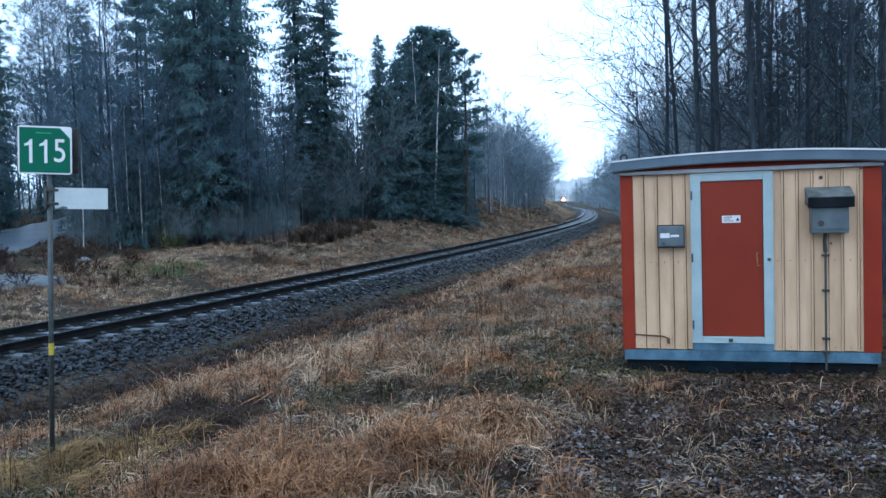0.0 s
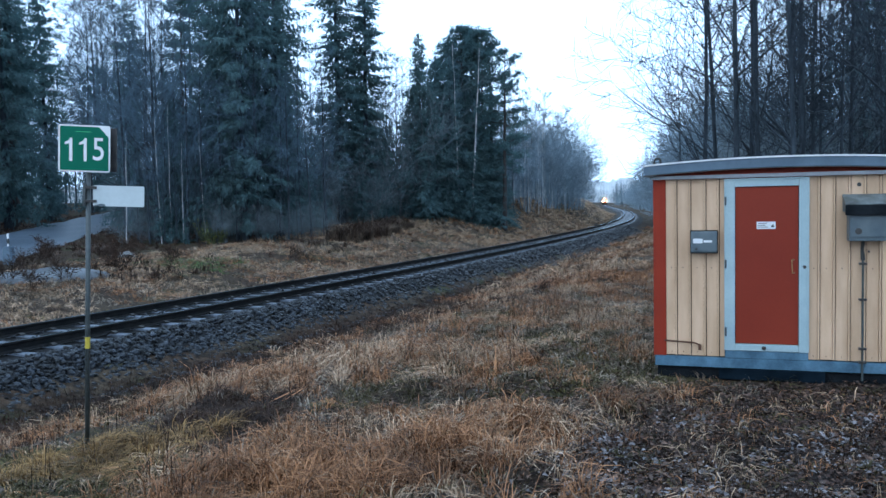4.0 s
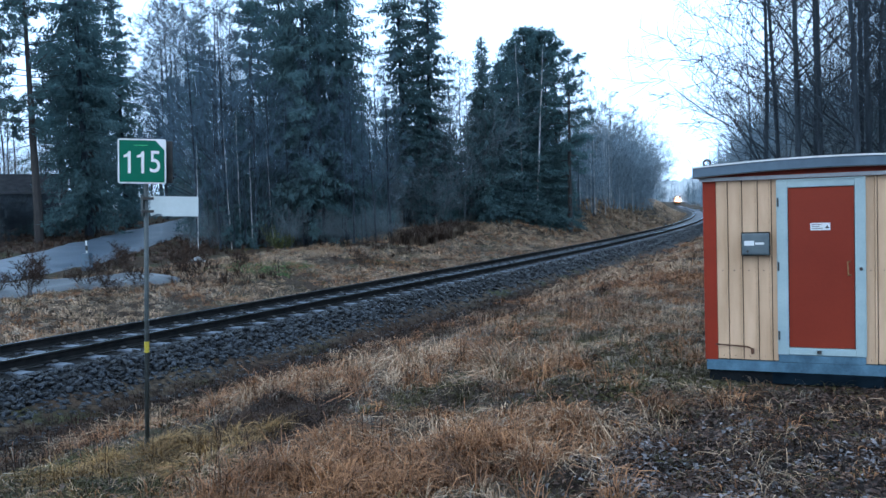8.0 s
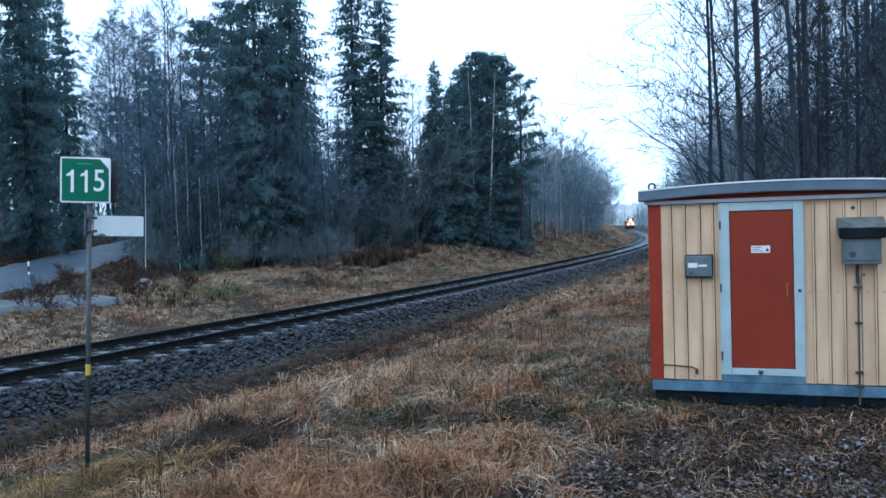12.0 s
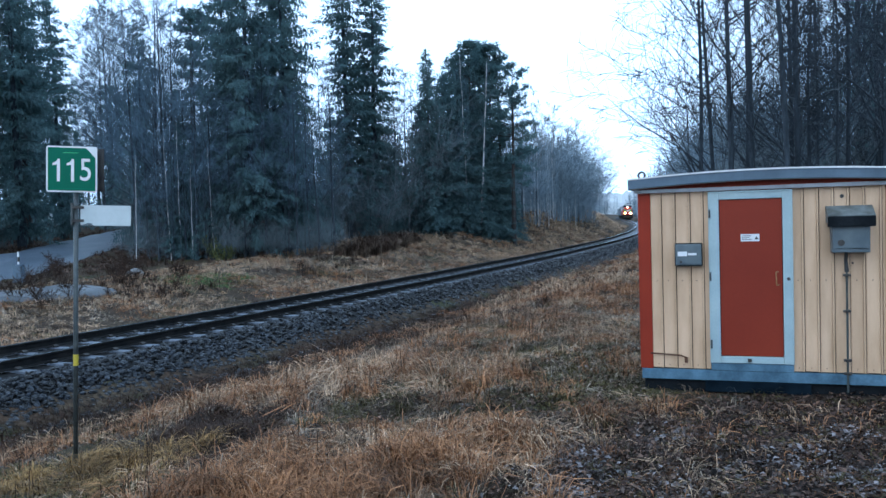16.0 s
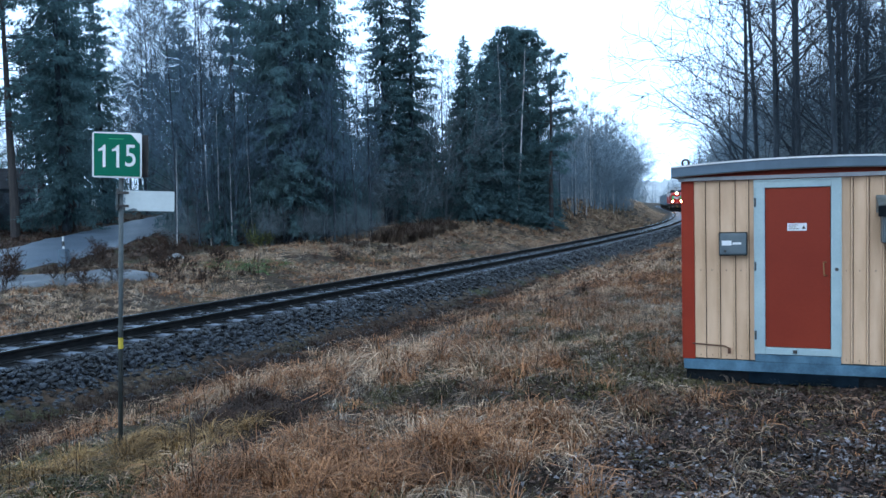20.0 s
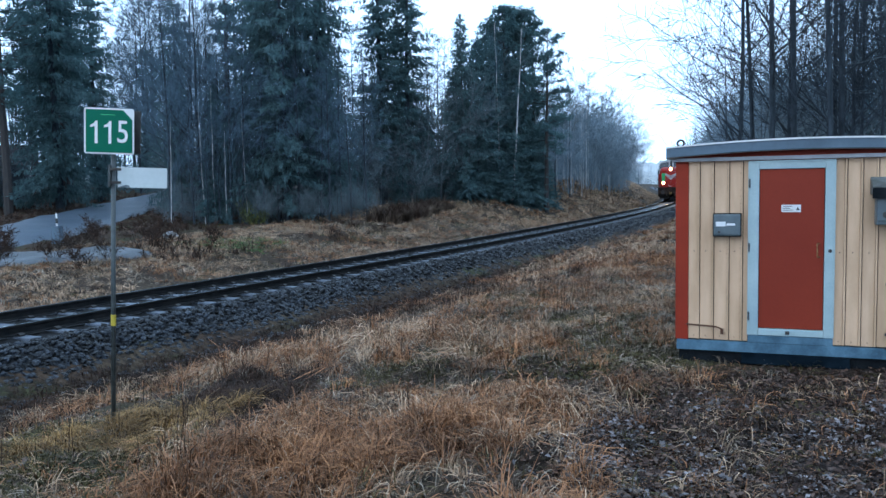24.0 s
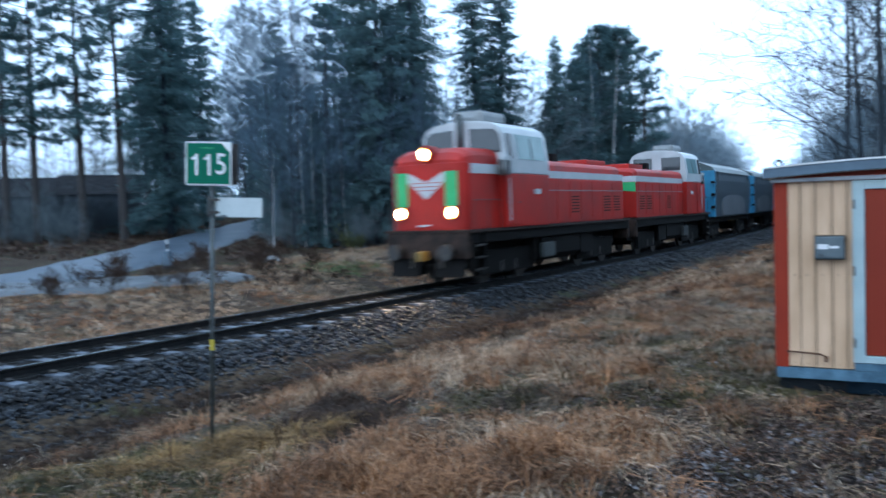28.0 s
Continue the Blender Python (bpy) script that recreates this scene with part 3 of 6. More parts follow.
# ---- the hut ----
def build_hut():
    hut = tagged(empty("equipment_hut", pose(2.165, 10.04, 0, 0, 0, -14.44)), "small cream and red wooden railway hut with a grey roof", "hut")
    W, H0, H1, D = 2.80, 0.16, 2.25, 2.3
    part("wall_core", box(0.03, W - 0.03, 0.02, D - 0.03, 0.10, 2.238), M_DARK, hut, "dark timber wall behind the boards")
    part("gable_strip", box(0.0, W, 0.0, D, 2.24, 2.35), M_RED, hut, "red strip under the roof")
    # front boards and battens
    edges_l = [0.13, 0.239, 0.397, 0.566, 0.714, 0.782]
    edges_r = [1.690, 1.792, 1.949, 2.104, 2.26, 2.416, 2.584, 2.632]
    for edges in (edges_l, edges_r):
        for a, b in zip(edges, edges[1:]):
            part("board", box(a + (0.019 if a != edges[0] else -0.004), b - (0.012 if b != edges[-1] else -0.003), -0.005, 0.02, H0 + random.uniform(-0.004, 0.004), 2.24, 0.004), M_CREAM, hut)
        for e in edges[1:-1]:
            part("batten", prism(((e - 0.011, 0.012), (e - 0.009, -0.024), (e + 0.009, -0.024), (e + 0.011, 0.012)), "z", H0 + 0.002, 2.238), M_CREAM, hut)
    # sides and back in red boards
    for k in range(14):
        y0 = 0.06 + k * 0.157
        for x0, x1 in ((0.004, 0.03), (W - 0.03, W - 0.004)):
            part("board", box(x0, x1, y0, y0 + 0.15, H0, 2.3, 0.004), M_CREAM, hut)
    for k in range(17):
        x0 = 0.08 + k * 0.157
        part("board", box(x0, x0 + 0.15, D - 0.03, D - 0.004, H0, 2.3, 0.004), M_CREAM, hut)
    for x0, x1 in ((-0.02, 0.125), (2.636, W + 0.02)):
        part("corner_board", box(x0, x1, -0.022, 0.06, H0 - 0.01, 2.25, 0.006), M_RED, hut, "red corner board")
        part("corner_board", box(x0, x1, D - 0.05, D + 0.02, H0 - 0.01, 2.25, 0.006), M_RED, hut, "red corner board")
    # roof: a shallow arch with a sheet metal fascia, a straight flashing under it
    n = 16
    arch = lambda u: 2.405 + 0.062 * (1 - ((u - 1.40) / 1.52) ** 2)
    us = [-0.12 + 3.04 * i / n for i in range(n + 1)]
    roof = part("roof", prism([(u, arch(u)) for u in us] + [(u, arch(u) - 0.118) for u in reversed(us)], "y", -0.13, D + 0.15), M_ROOF, hut, "shallow arched sheet metal roof")
    part("roof_edge", prism([(u, arch(u) + 0.012) for u in us] + [(u, arch(u) - 0.006) for u in reversed(us)], "y", -0.145, -0.125), M_WHITE, roof, "pale folded roof edge")
    part("gutter_lip", prism([(u, arch(u) - 0.110) for u in us] + [(u, arch(u) - 0.124) for u in reversed(us)], "y", -0.142, -0.128), M_IRON, roof)
    part("flashing", box(-0.05, W + 0.03, -0.075, 0.0, 2.243, 2.286, 0.006), M_FLASH, hut, "straight grey flashing over the wall")
    lug = bmesh.new()
    loops = []
    for k in range(20):
        a = math.tau * k / 20
        ring = []
        for q in range(8):
            w = math.tau * q / 8
            rr = 0.038 + 0.013 * math.cos(w)
            ring.append(lug.verts.new((0.03 + rr * math.cos(a), 0.02 + 0.013 * math.sin(w), 2.462 + rr * math.sin(a))))
        loops.append(ring)
    for k in range(20):
        for q in range(8):
            lug.faces.new((loops[k][q], loops[(k + 1) % 20][q], loops[(k + 1) % 20][(q + 1) % 8], loops[k][(q + 1) % 8]))
    part("lifting_eye", lug, M_IRON, roof, "dark iron lifting eye")
    # base
    part("base_beam", box(-0.005, W + 0.005, -0.035, 0.05, 0.03, H0 - 0.012, 0.006), M_BASE, hut, "grey blue painted base beam")
    part("base_beam", box(-0.005, W + 0.005, D - 0.05, D + 0.03, 0.03, H0 - 0.012, 0.006), M_BASE, hut)
    part("skid", box(0.02, W - 0.02, 0.02, 0.16, -0.12, 0.028, 0.01), M_DARK, hut, "timber skid, under-hut shade in its colour")
    part("skid", box(0.02, W - 0.02, D - 0.2, D - 0.05, -0.12, 0.028, 0.01), M_DARK, hut, "timber skid, under-hut shade in its colour")
    part("step_block", box(0.72, 1.86, -0.06, -0.02, -0.10, 0.026, 0.008), M_BLUEDARK, hut, "blue board under the door, shade in its colour")
    part("door_sill_panel", box(0.79, 1.685, -0.04, 0.02, H0 - 0.01, 0.238, 0.005), M_BASE, hut, "blue grey panel under the door")
    # door
    door = part("door", box(0.905, 1.578, -0.030, 0.02, 0.325, 2.135, 0.006), M_DOOR, hut, "closed plain red steel door")
    for a in ((0.786, 0.9, 0.24, 2.236), (1.583, 1.688, 0.24, 2.236)):
        part("door_frame", box(a[0], a[1], -0.052, 0.02, a[2], a[3], 0.008), M_BLUE, door, "pale blue door frame")
    part("door_frame", box(0.9, 1.583, -0.050, 0.02, 2.14, 2.236, 0.008), M_BLUE, door, "pale blue door frame")
    part("threshold", box(0.9, 1.583, -0.052, 0.02, 0.242, 0.32, 0.008), M_BLUE, door, "pale blue threshold")
    for z in (1.98, 1.25, 0.46):
        part("hinge", rod((0.797, -0.06, z - 0.05), (0.797, -0.06, z + 0.05), 0.011), M_STEEL, door)
    hd = rod((1.512, -0.085, 1.15), (1.506, -0.085, 1.30), 0.006)
    rod((1.540, -0.03, 1.15), (1.512, -0.085, 1.15), 0.006, bm=hd)
    rod((1.534, -0.03, 1.30), (1.506, -0.085, 1.30), 0.006, bm=hd)
    part("handle", hd, M_BRASS, door, "thin worn pull handle")
    for x0, x1, z0, z1 in ((0.782, 0.797, 0.245, 2.23), (1.676, 1.690, 0.245, 2.23)):
        part("frame_trim", box(x0, x1, -0.060, -0.040, z0, z1, 0.004), M_BLUE, door)
    part("frame_trim", box(0.797, 1.676, -0.060, -0.040, 2.218, 2.232, 0.004), M_BLUE, door)
    part("lock", rod((1.64, -0.05, 1.22), (1.64, -0.068, 1.22), 0.02), M_IRON, door, "dark round lock")
    part("latch", box(1.19, 1.235, -0.072, -0.05, 0.262, 0.30, 0.005), M_IRON, door, "small dark latch")
    note = part("warning_plate", box(1.135, 1.338, -0.034, -0.0302, 1.652, 1.735), M_WHITE, door, "white plate with small print and a triangle")
    for k, w in enumerate((0.10, 0.08, 0.11)):
        part("print_bar", box(1.148, 1.148 + w, -0.036, -0.0342, 1.712 - k * 0.021, 1.719 - k * 0.021), M_BLACK, note)
    part("triangle", prism(((1.285, 1.672), (1.328, 1.672), (1.3065, 1.712)), "y", -0.036, -0.0342), M_BLACK, note)
    # left meter box
    part("box_rim", box(0.404, 0.713, -0.120, -0.005, 1.377, 1.643, 0.01), M_DARK, hut, "dark rim behind the box")
    mb = part("meter_box", box(0.412, 0.705, -0.13, -0.005, 1.385, 1.635, 0.012), M_BOXGREY, hut, "small grey electric box with a pale label")
    part("lid", box(0.418, 0.700, -0.142, -0.131, 1.40, 1.625, 0.006), M_BOXGREY, mb)
    part("label_plate", box(0.44, 0.545, -0.147, -0.1425, 1.495, 1.55), M_WHITE, mb)
    part("label_plate", box(0.555, 0.65, -0.147, -0.1425, 1.505, 1.53), M_WHITE, mb)
    part("screw", rod((0.475, -0.142, 1.43), (0.475, -0.15, 1.43), 0.014), M_IRON, mb)
    # right meter box under a hood
    m2 = part("meter_box", box(2.075, 2.455, -0.21, -0.005, 1.515, 1.84, 0.014), M_BOXGREY, hut, "grey meter box under a sheet hood")
    part("lid", box(2.085, 2.445, -0.225, -0.211, 1.56, 1.80, 0.008), M_BOXGREY, m2)
    part("dial", rod((2.165, -0.225, 1.625), (2.165, -0.236, 1.625), 0.035, sides=16), M_IRON, m2)
    part("hood", prism(((-0.005, 2.03), (-0.02, 2.03), (-0.27, 1.925), (-0.27, 1.83), (-0.25, 1.83), (-0.25, 1.90), (-0.005, 2.0)), "x", 2.03, 2.50), M_HOOD, hut, "weathered sheet hood")
    part("hood_lip", box(2.028, 2.502, -0.282, -0.262, 1.80, 1.915, 0.008), M_DARK, hut, "dark mossy lip of the hood")
    part("hood_side", prism(((-0.005, 2.02), (-0.26, 1.92), (-0.26, 1.84), (-0.005, 1.84)), "x", 2.032, 2.04), M_HOOD, hut)
    part("hood_side", prism(((-0.005, 2.02), (-0.26, 1.92), (-0.26, 1.84), (-0.005, 1.84)), "x", 2.49, 2.498), M_HOOD, hut)
    pipe = rod((2.235, -0.06, -0.05), (2.235, -0.06, 1.30), 0.012)
    part("conduit", pipe, M_CONDUIT, hut, "grey cable conduit")
    cb = rod((2.235, -0.06, 1.30), (2.225, -0.07, 1.42), 0.024, 0.018)
    rod((2.225, -0.07, 1.42), (2.23, -0.10, 1.52), 0.018, bm=cb)
    part("cable", cb, M_BLACK, hut, "black cable into the meter box")
    for z in (0.16, 0.31, 0.86, 1.26):
        part("clamp", box(2.195, 2.275, -0.085, -0.03, z - 0.012, z + 0.012, 0.004), M_IRON, hut)
    part("vent_hole", rod((2.20, -0.012, 2.135), (2.20, -0.001, 2.135), 0.022, sides=16), M_BLACK, hut, "small round vent hole")
    part("bolt", rod((2.30, -0.02, 1.39), (2.30, -0.004, 1.39), 0.012), M_IRON, hut)
    wire = rod((0.10, -0.035, 0.335), (0.45, -0.035, 0.315), 0.009, sides=6)
    rod((0.45, -0.035, 0.315), (0.505, -0.04, 0.29), 0.009, sides=6, bm=wire)
    box(0.49, 0.525, -0.055, -0.02, 0.23, 0.295, 0.006, bm=wire)
    part("earth_wire", wire, M_RUSTIRON, hut, "rusty wire along the foot of the wall")
    for e in (0.19, 0.32, 0.48, 0.64, 1.74, 1.87, 2.03, 2.34, 2.50, 2.61):
        part("nail", rod((e, -0.009, 0.20), (e, -0.003, 0.20), 0.006, sides=6), M_RUSTIRON, hut)
        part("nail", rod((e, -0.009, 1.20), (e, -0.003, 1.20), 0.007, sides=6), M_IRON, hut)
    return hut


build_hut()


# ---- kilometre sign ----
def text_mesh(body, size):
    c = bpy.data.curves.new("text", "FONT")
    c.body, c.size, c.extrude, c.align_x, c.align_y = body, size, 0.002, "CENTER", "CENTER"
    c.offset = 0.001
    tmp = new("text", c)
    bpy.context.view_layer.update()
    me = bpy.data.meshes.new_from_object(tmp)
    bpy.data.objects.remove(tmp)
    bpy.data.curves.remove(c)
    return me


def rounded(w, h, r, n=5):
    pts = []
    for cx, cz, a0 in ((w / 2 - r, h / 2 - r, 0), (-w / 2 + r, h / 2 - r, 90), (-w / 2 + r, -h / 2 + r, 180), (w / 2 - r, -h / 2 + r, 270)):
        pts += [(cx + r * math.cos(radians(a0 + 90 * k / n)), cz + r * math.sin(radians(a0 + 90 * k / n))) for k in range(n + 1)]
    return pts


def build_sign():
    base = gz(-3.9, 8.0)
    sign = tagged(empty("kilometre_sign", pose(-3.882, 8.0, 0, 0, 2.5, 18)), "green kilometre sign and blank white plate on a steel post", "sign")
    part("post", rod((0, 0.03, base - 0.25), (0, 0.03, 2.83), 0.0235, sides=14), M_STEEL, sign, "grey galvanised post", smooth=True)
    part("tape_band", rod((0, 0.03, 0.62), (0, 0.03, 0.735), 0.0255, sides=14), M_YELLOW, sign, "yellow tape band")
    put = lambda pts, cx, cz: [(x + cx, z + cz) for x, z in pts]
    panel = part("panel", prism(put(rounded(0.482, 0.465, 0.025), -0.03, 2.630), "y", -0.022, -0.014), M_WHITE, sign, "white bordered sign panel")
    green = [(-0.225, -0.217), (0.225, -0.217), (0.225, 0.117), (0.137, 0.217), (-0.225, 0.217)]
    part("green_field", prism(put(green, -0.03, 2.630), "y", -0.026, -0.0225), M_GREEN, panel, "green field with one cut corner")
    one = [(0.014, -0.112), (0.042, -0.112), (0.042, 0.116), (0.022, 0.116), (0.006, 0.088), (-0.028, 0.072), (-0.028, 0.050), (0.014, 0.060)]
    for cx in (-0.183, -0.050):
        part("numeral", prism(put(one, cx, 2.616), "y", -0.029, -0.0265), M_WHITE, panel, "white numeral 1")
    d = mesh_part("numeral", text_mesh("5", 0.30), M_WHITE, panel, "white numeral 5")
    d.matrix_basis = pose(0.102, -0.0275, 2.616, 90, 0, 0) @ Matrix.Diagonal((0.86, 1.07, 1, 1))
    part("print_bar", box(-0.11, 0.03, -0.028, -0.0263, 2.792, 2.799), M_LOCOGREEN, panel, "tiny unreadable line")
    back = box(-0.24, 0.24, -0.004, 0.004, 2.41, 2.85, 0.002)
    bmesh.ops.transform(back, matrix=Matrix.Translation((0.045, 0.13, 0)) @ Matrix.Rotation(radians(-22), 4, "Z"), verts=back.verts)
    part("rear_panel", back, M_IRON, sign, "dark back of the second sign panel")
    plate = part("blank_plate", prism(put(rounded(0.485, 0.208, 0.012), 0.292, 2.165), "y", -0.005, 0.003), M_PLATE, sign, "blank white plate")
    part("mark_strip", prism([(0.062, 2.062), (0.165, 2.062), (0.165, 2.080), (0.125, 2.088), (0.062, 2.066)], "y", -0.008, -0.0055), M_BOXGREY, plate)
    for z in (2.245, 2.11):
        part("bracket", box(-0.03, 0.085, -0.018, -0.0062, z - 0.014, z + 0.014, 0.004), M_IRON, sign, "dark clamp bracket")
    part("side_strap", box(-0.045, -0.022, -0.01, 0.05, 2.06, 2.29, 0.004), M_STEEL, sign)
    return sign


build_sign()


def build_marker():
    x, y = -18.9, 31.2
    z = gz(x, y)
    mk = tagged(empty("road_marker", pose(x, y, z)), "slim pale roadside marker post with a grey box", "marker post")
    part("post", rod((0, 0, -0.1), (0, 0, 1.15), 0.042, 0.036, 8), M_WHITE, mk)
    part("band", rod((0, 0, 0.75), (0, 0, 0.95), 0.045, sides=8), M_BLACK, mk)
    part("cabinet", prism(((0.02, -0.1), (0.42, -0.1), (0.36, 0.66), (0.08, 0.66)), "y", -0.5, -0.2, 0.02), M_ROOF, mk, "pale grey cabinet")


build_marker()


# ---- trees ----
class Net:
    """Collects tubes and blades into one mesh."""

    def __init__(self):
        self.v, self.f = [], []

    def tube(self, pts, radii, sides):
        k = len(self.v)
        for i, p in enumerate(pts):
            t = (pts[min(i + 1, len(pts) - 1)] - pts[max(i - 1, 0)]).normalized()
            a = t.orthogonal().normalized()
            b = t.cross(a)
            for j in range(sides):
                w = math.tau * j / sides
                self.v.append(p + (a * math.cos(w) + b * math.sin(w)) * radii[i])
        for i in range(len(pts) - 1):
            for j in range(sides):
                q = (j + 1) % sides
                self.f.append((k + i * sides + j, k + i * sides + q, k + (i + 1) * sides + q, k + (i + 1) * sides + j))

    def blade(self, p, along_, wide, tip=0.25):
        k = len(self.v)
        self.v += [p - wide * 0.5, p + along_ * 0.55 - wide, p + along_ + wide * tip * 0.4, p + along_ * 0.5 + wide]
        self.f.append((k, k + 1, k + 2, k + 3))

    def mesh(self, name):
        me = bpy.data.meshes.new(name)
        me.from_pydata([tuple(v) for v in self.v], [], self.f)
        me.update()
        return me


def rand_dir(r):
    return Vector((r.gauss(0, 1), r.gauss(0, 1), r.gauss(0, 1))).normalized()


def trunk_points(r, h, lean, wobble, n=9):
    pts, p, drift = [], Vector((0, 0, -0.3)), Vector((r.uniform(-lean, lean), r.uniform(-lean, lean), 0))
    for i in range(n + 1):
        pts.append(p.copy())
        p = p + Vector((drift.x + r.uniform(-wobble, wobble), drift.y + r.uniform(-wobble, wobble), 1)) * (h / n)
    return pts


def at_height(pts, q):
    q = max(0.0, min(0.9999, q)) * (len(pts) - 1)
    i = int(q)
    return pts[i].lerp(pts[i + 1], q - i)


def make_spruce(seed, h, r0, bare=0.06, dense=1.0, name="spruce_tree", label="tall dark green spruce with drooping branches", shape=0.75):
    r = random.Random(seed)
    tree = tagged(empty(name, Matrix.Identity(4)), label, "tree", "forest trees")
    tn, cn, bn = Net(), Net(), Net()
    pts = trunk_points(r, h, 0.01, 0.012)
    tn.tube(pts, [max(0.02, 0.0105 * h * (1 - i / 9.3)) for i in range(10)], 7)
    z = bare * h
    fine_tree = dense > 0.6
    while z < h * 0.985:
        q = z / h
        reach = r0 * ((1 - q) ** shape) * (0.55 + 0.45 * min(1, (q - bare) * 9 + 0.3))
        for _ in range(int((4.2 if fine_tree else 3.2) * dense + r.random())):
            a = r.uniform(0, math.tau)
            L = reach * r.uniform(0.45, 1.08) * (0.86 + 0.2 * math.sin(2 * a + 0.7 * z) + 0.12 * math.sin(5 * a - 1.9 * z)) + 0.12
            out = Vector((math.cos(a), math.sin(a), 0))
            p0 = at_height(pts, q + r.uniform(-0.015, 0.015))
            rise = 0.35 * q - 0.15
            bp = [p0 + out * (L * t) + Vector((0, 0, L * (rise * t - 0.50 * t * t + 0.26 * t ** 3))) for t in (0, 0.35, 0.7, 1)]
            if L > 1.3 and fine_tree and r.random() < 0.5:
                bn.tube([bp[0], bp[2]], [0.02, 0.008], 3)
            side = Vector((-out.y, out.x, 0))
            n = max(6, int(L / (0.027 if fine_tree else 0.055) * dense))
            for k in range(n):
                t = 0.1 + 0.92 * ((k + r.random()) / n) ** 0.85
                p = at_height(bp, t) + side * (r.gauss(0, 0.16) * L * (1.1 - t) * 0.7)
                hang = r.random()
                size = (0.17 + 0.22 * (1 - t)) * min(1.0, 0.5 + L * 0.3) * r.uniform(0.7, 1.4)
                if hang < 0.62:
                    d = (out * r.uniform(-0.1, 0.5) + side * r.uniform(-0.5, 0.5) + Vector((0, 0, -r.uniform(0.5, 1.3)))).normalized()
                    size *= 1.15
                else:
                    d = (out * r.uniform(0.3, 0.9) + side * r.choice((-1, 1)) * r.uniform(0.25, 1.0) + Vector((0, 0, r.uniform(-0.5, 0.15)))).normalized()
                w = d.cross(rand_dir(r)).normalized()
                cn.blade(p + rand_dir(r) * 0.06, d * size, w * size * r.uniform(0.07, 0.14))
        z += (0.145 + 0.07 * r.random()) * max(0.6, h / 19)
    mesh_part("trunk", tn.mesh("trunk"), M_BARK, tree)
    tagged(mesh_part("branchwork", bn.mesh("branchwork"), M_BARK, tree), kind="stuff")
    tagged(mesh_part("crown", cn.mesh("crown"), M_SPRUCE, tree), kind="stuff")
    return tree


def make_pine(seed, h, crown_from=0.5, r0=2.6, count=46):
    r = random.Random(seed)
    tree = tagged(empty("pine_tree", Matrix.Identity(4)), "tall pine with a bare trunk and open tufted crown", "tree", "forest trees")
    tn, cn, bn = Net(), Net(), Net()
    pts = trunk_points(r, h, 0.015, 0.02)
    tn.tube(pts, [max(0.03, 0.0145 * h * (1 - i / 10)) for i in range(10)], 8)
    whorls = max(6, count // 6)
    for k in range(count):
        w = k % whorls
        u = (w + 0.5 + r.uniform(-0.5, 0.5)) / whorls
        q = crown_from + (1 - crown_from) * u
        a = r.uniform(0, math.tau)
        L = r0 * (0.25 + 0.75 * math.sin(math.pi * min(1, 0.25 + 0.72 * u))) * r.uniform(0.5, 1.0) * (1.0 if w % 3 else 1.3)
        out = Vector((math.cos(a), math.sin(a), 0))
        p0 = at_height(pts, q)
        bp = [p0 + out * (L * t) + Vector((0, 0, L * ((-0.16 + 0.45 * u) * t + 0.14 * t * t))) + rand_dir(r) * 0.08 * t for t in (0, 0.35, 0.7, 1)]
        bn.tube(bp, [0.04, 0.028, 0.018, 0.008], 3)
        for j in range(10):
            off = rand_dir(r) * r.uniform(0.1, 0.55)
            off.z *= 0.5
            c = at_height(bp, 0.25 + 0.77 * (j + r.random()) / 10) + off
            loose = r.uniform(0.08, 0.24)
            for _ in range(r.randint(16, 28)):
                d = (rand_dir(r) + Vector((0, 0, 0.2)) + out * 0.3).normalized()
                cn.blade(c + rand_dir(r) * (loose * r.random()), d * r.uniform(0.15, 0.33), d.cross(rand_dir(r)).normalized() * r.uniform(0.016, 0.036))
    for k in range(12):
        q = r.uniform(0.2, crown_from)
        a = r.uniform(0, math.tau)
        p0 = at_height(pts, q)
        L = r.uniform(0.4, 1.3)
        bn.tube([p0, p0 + Vector((math.cos(a), math.sin(a), -0.25)) * L], [0.02, 0.006], 3)
    mesh_part("trunk", tn.mesh("trunk"), M_PINEBARK, tree)
    tagged(mesh_part("branchwork", bn.mesh("branchwork"), M_PINEBARK, tree), kind="stuff")
    tagged(mesh_part("crown", cn.mesh("crown"), M_PINE, tree), kind="stuff")
    return tree


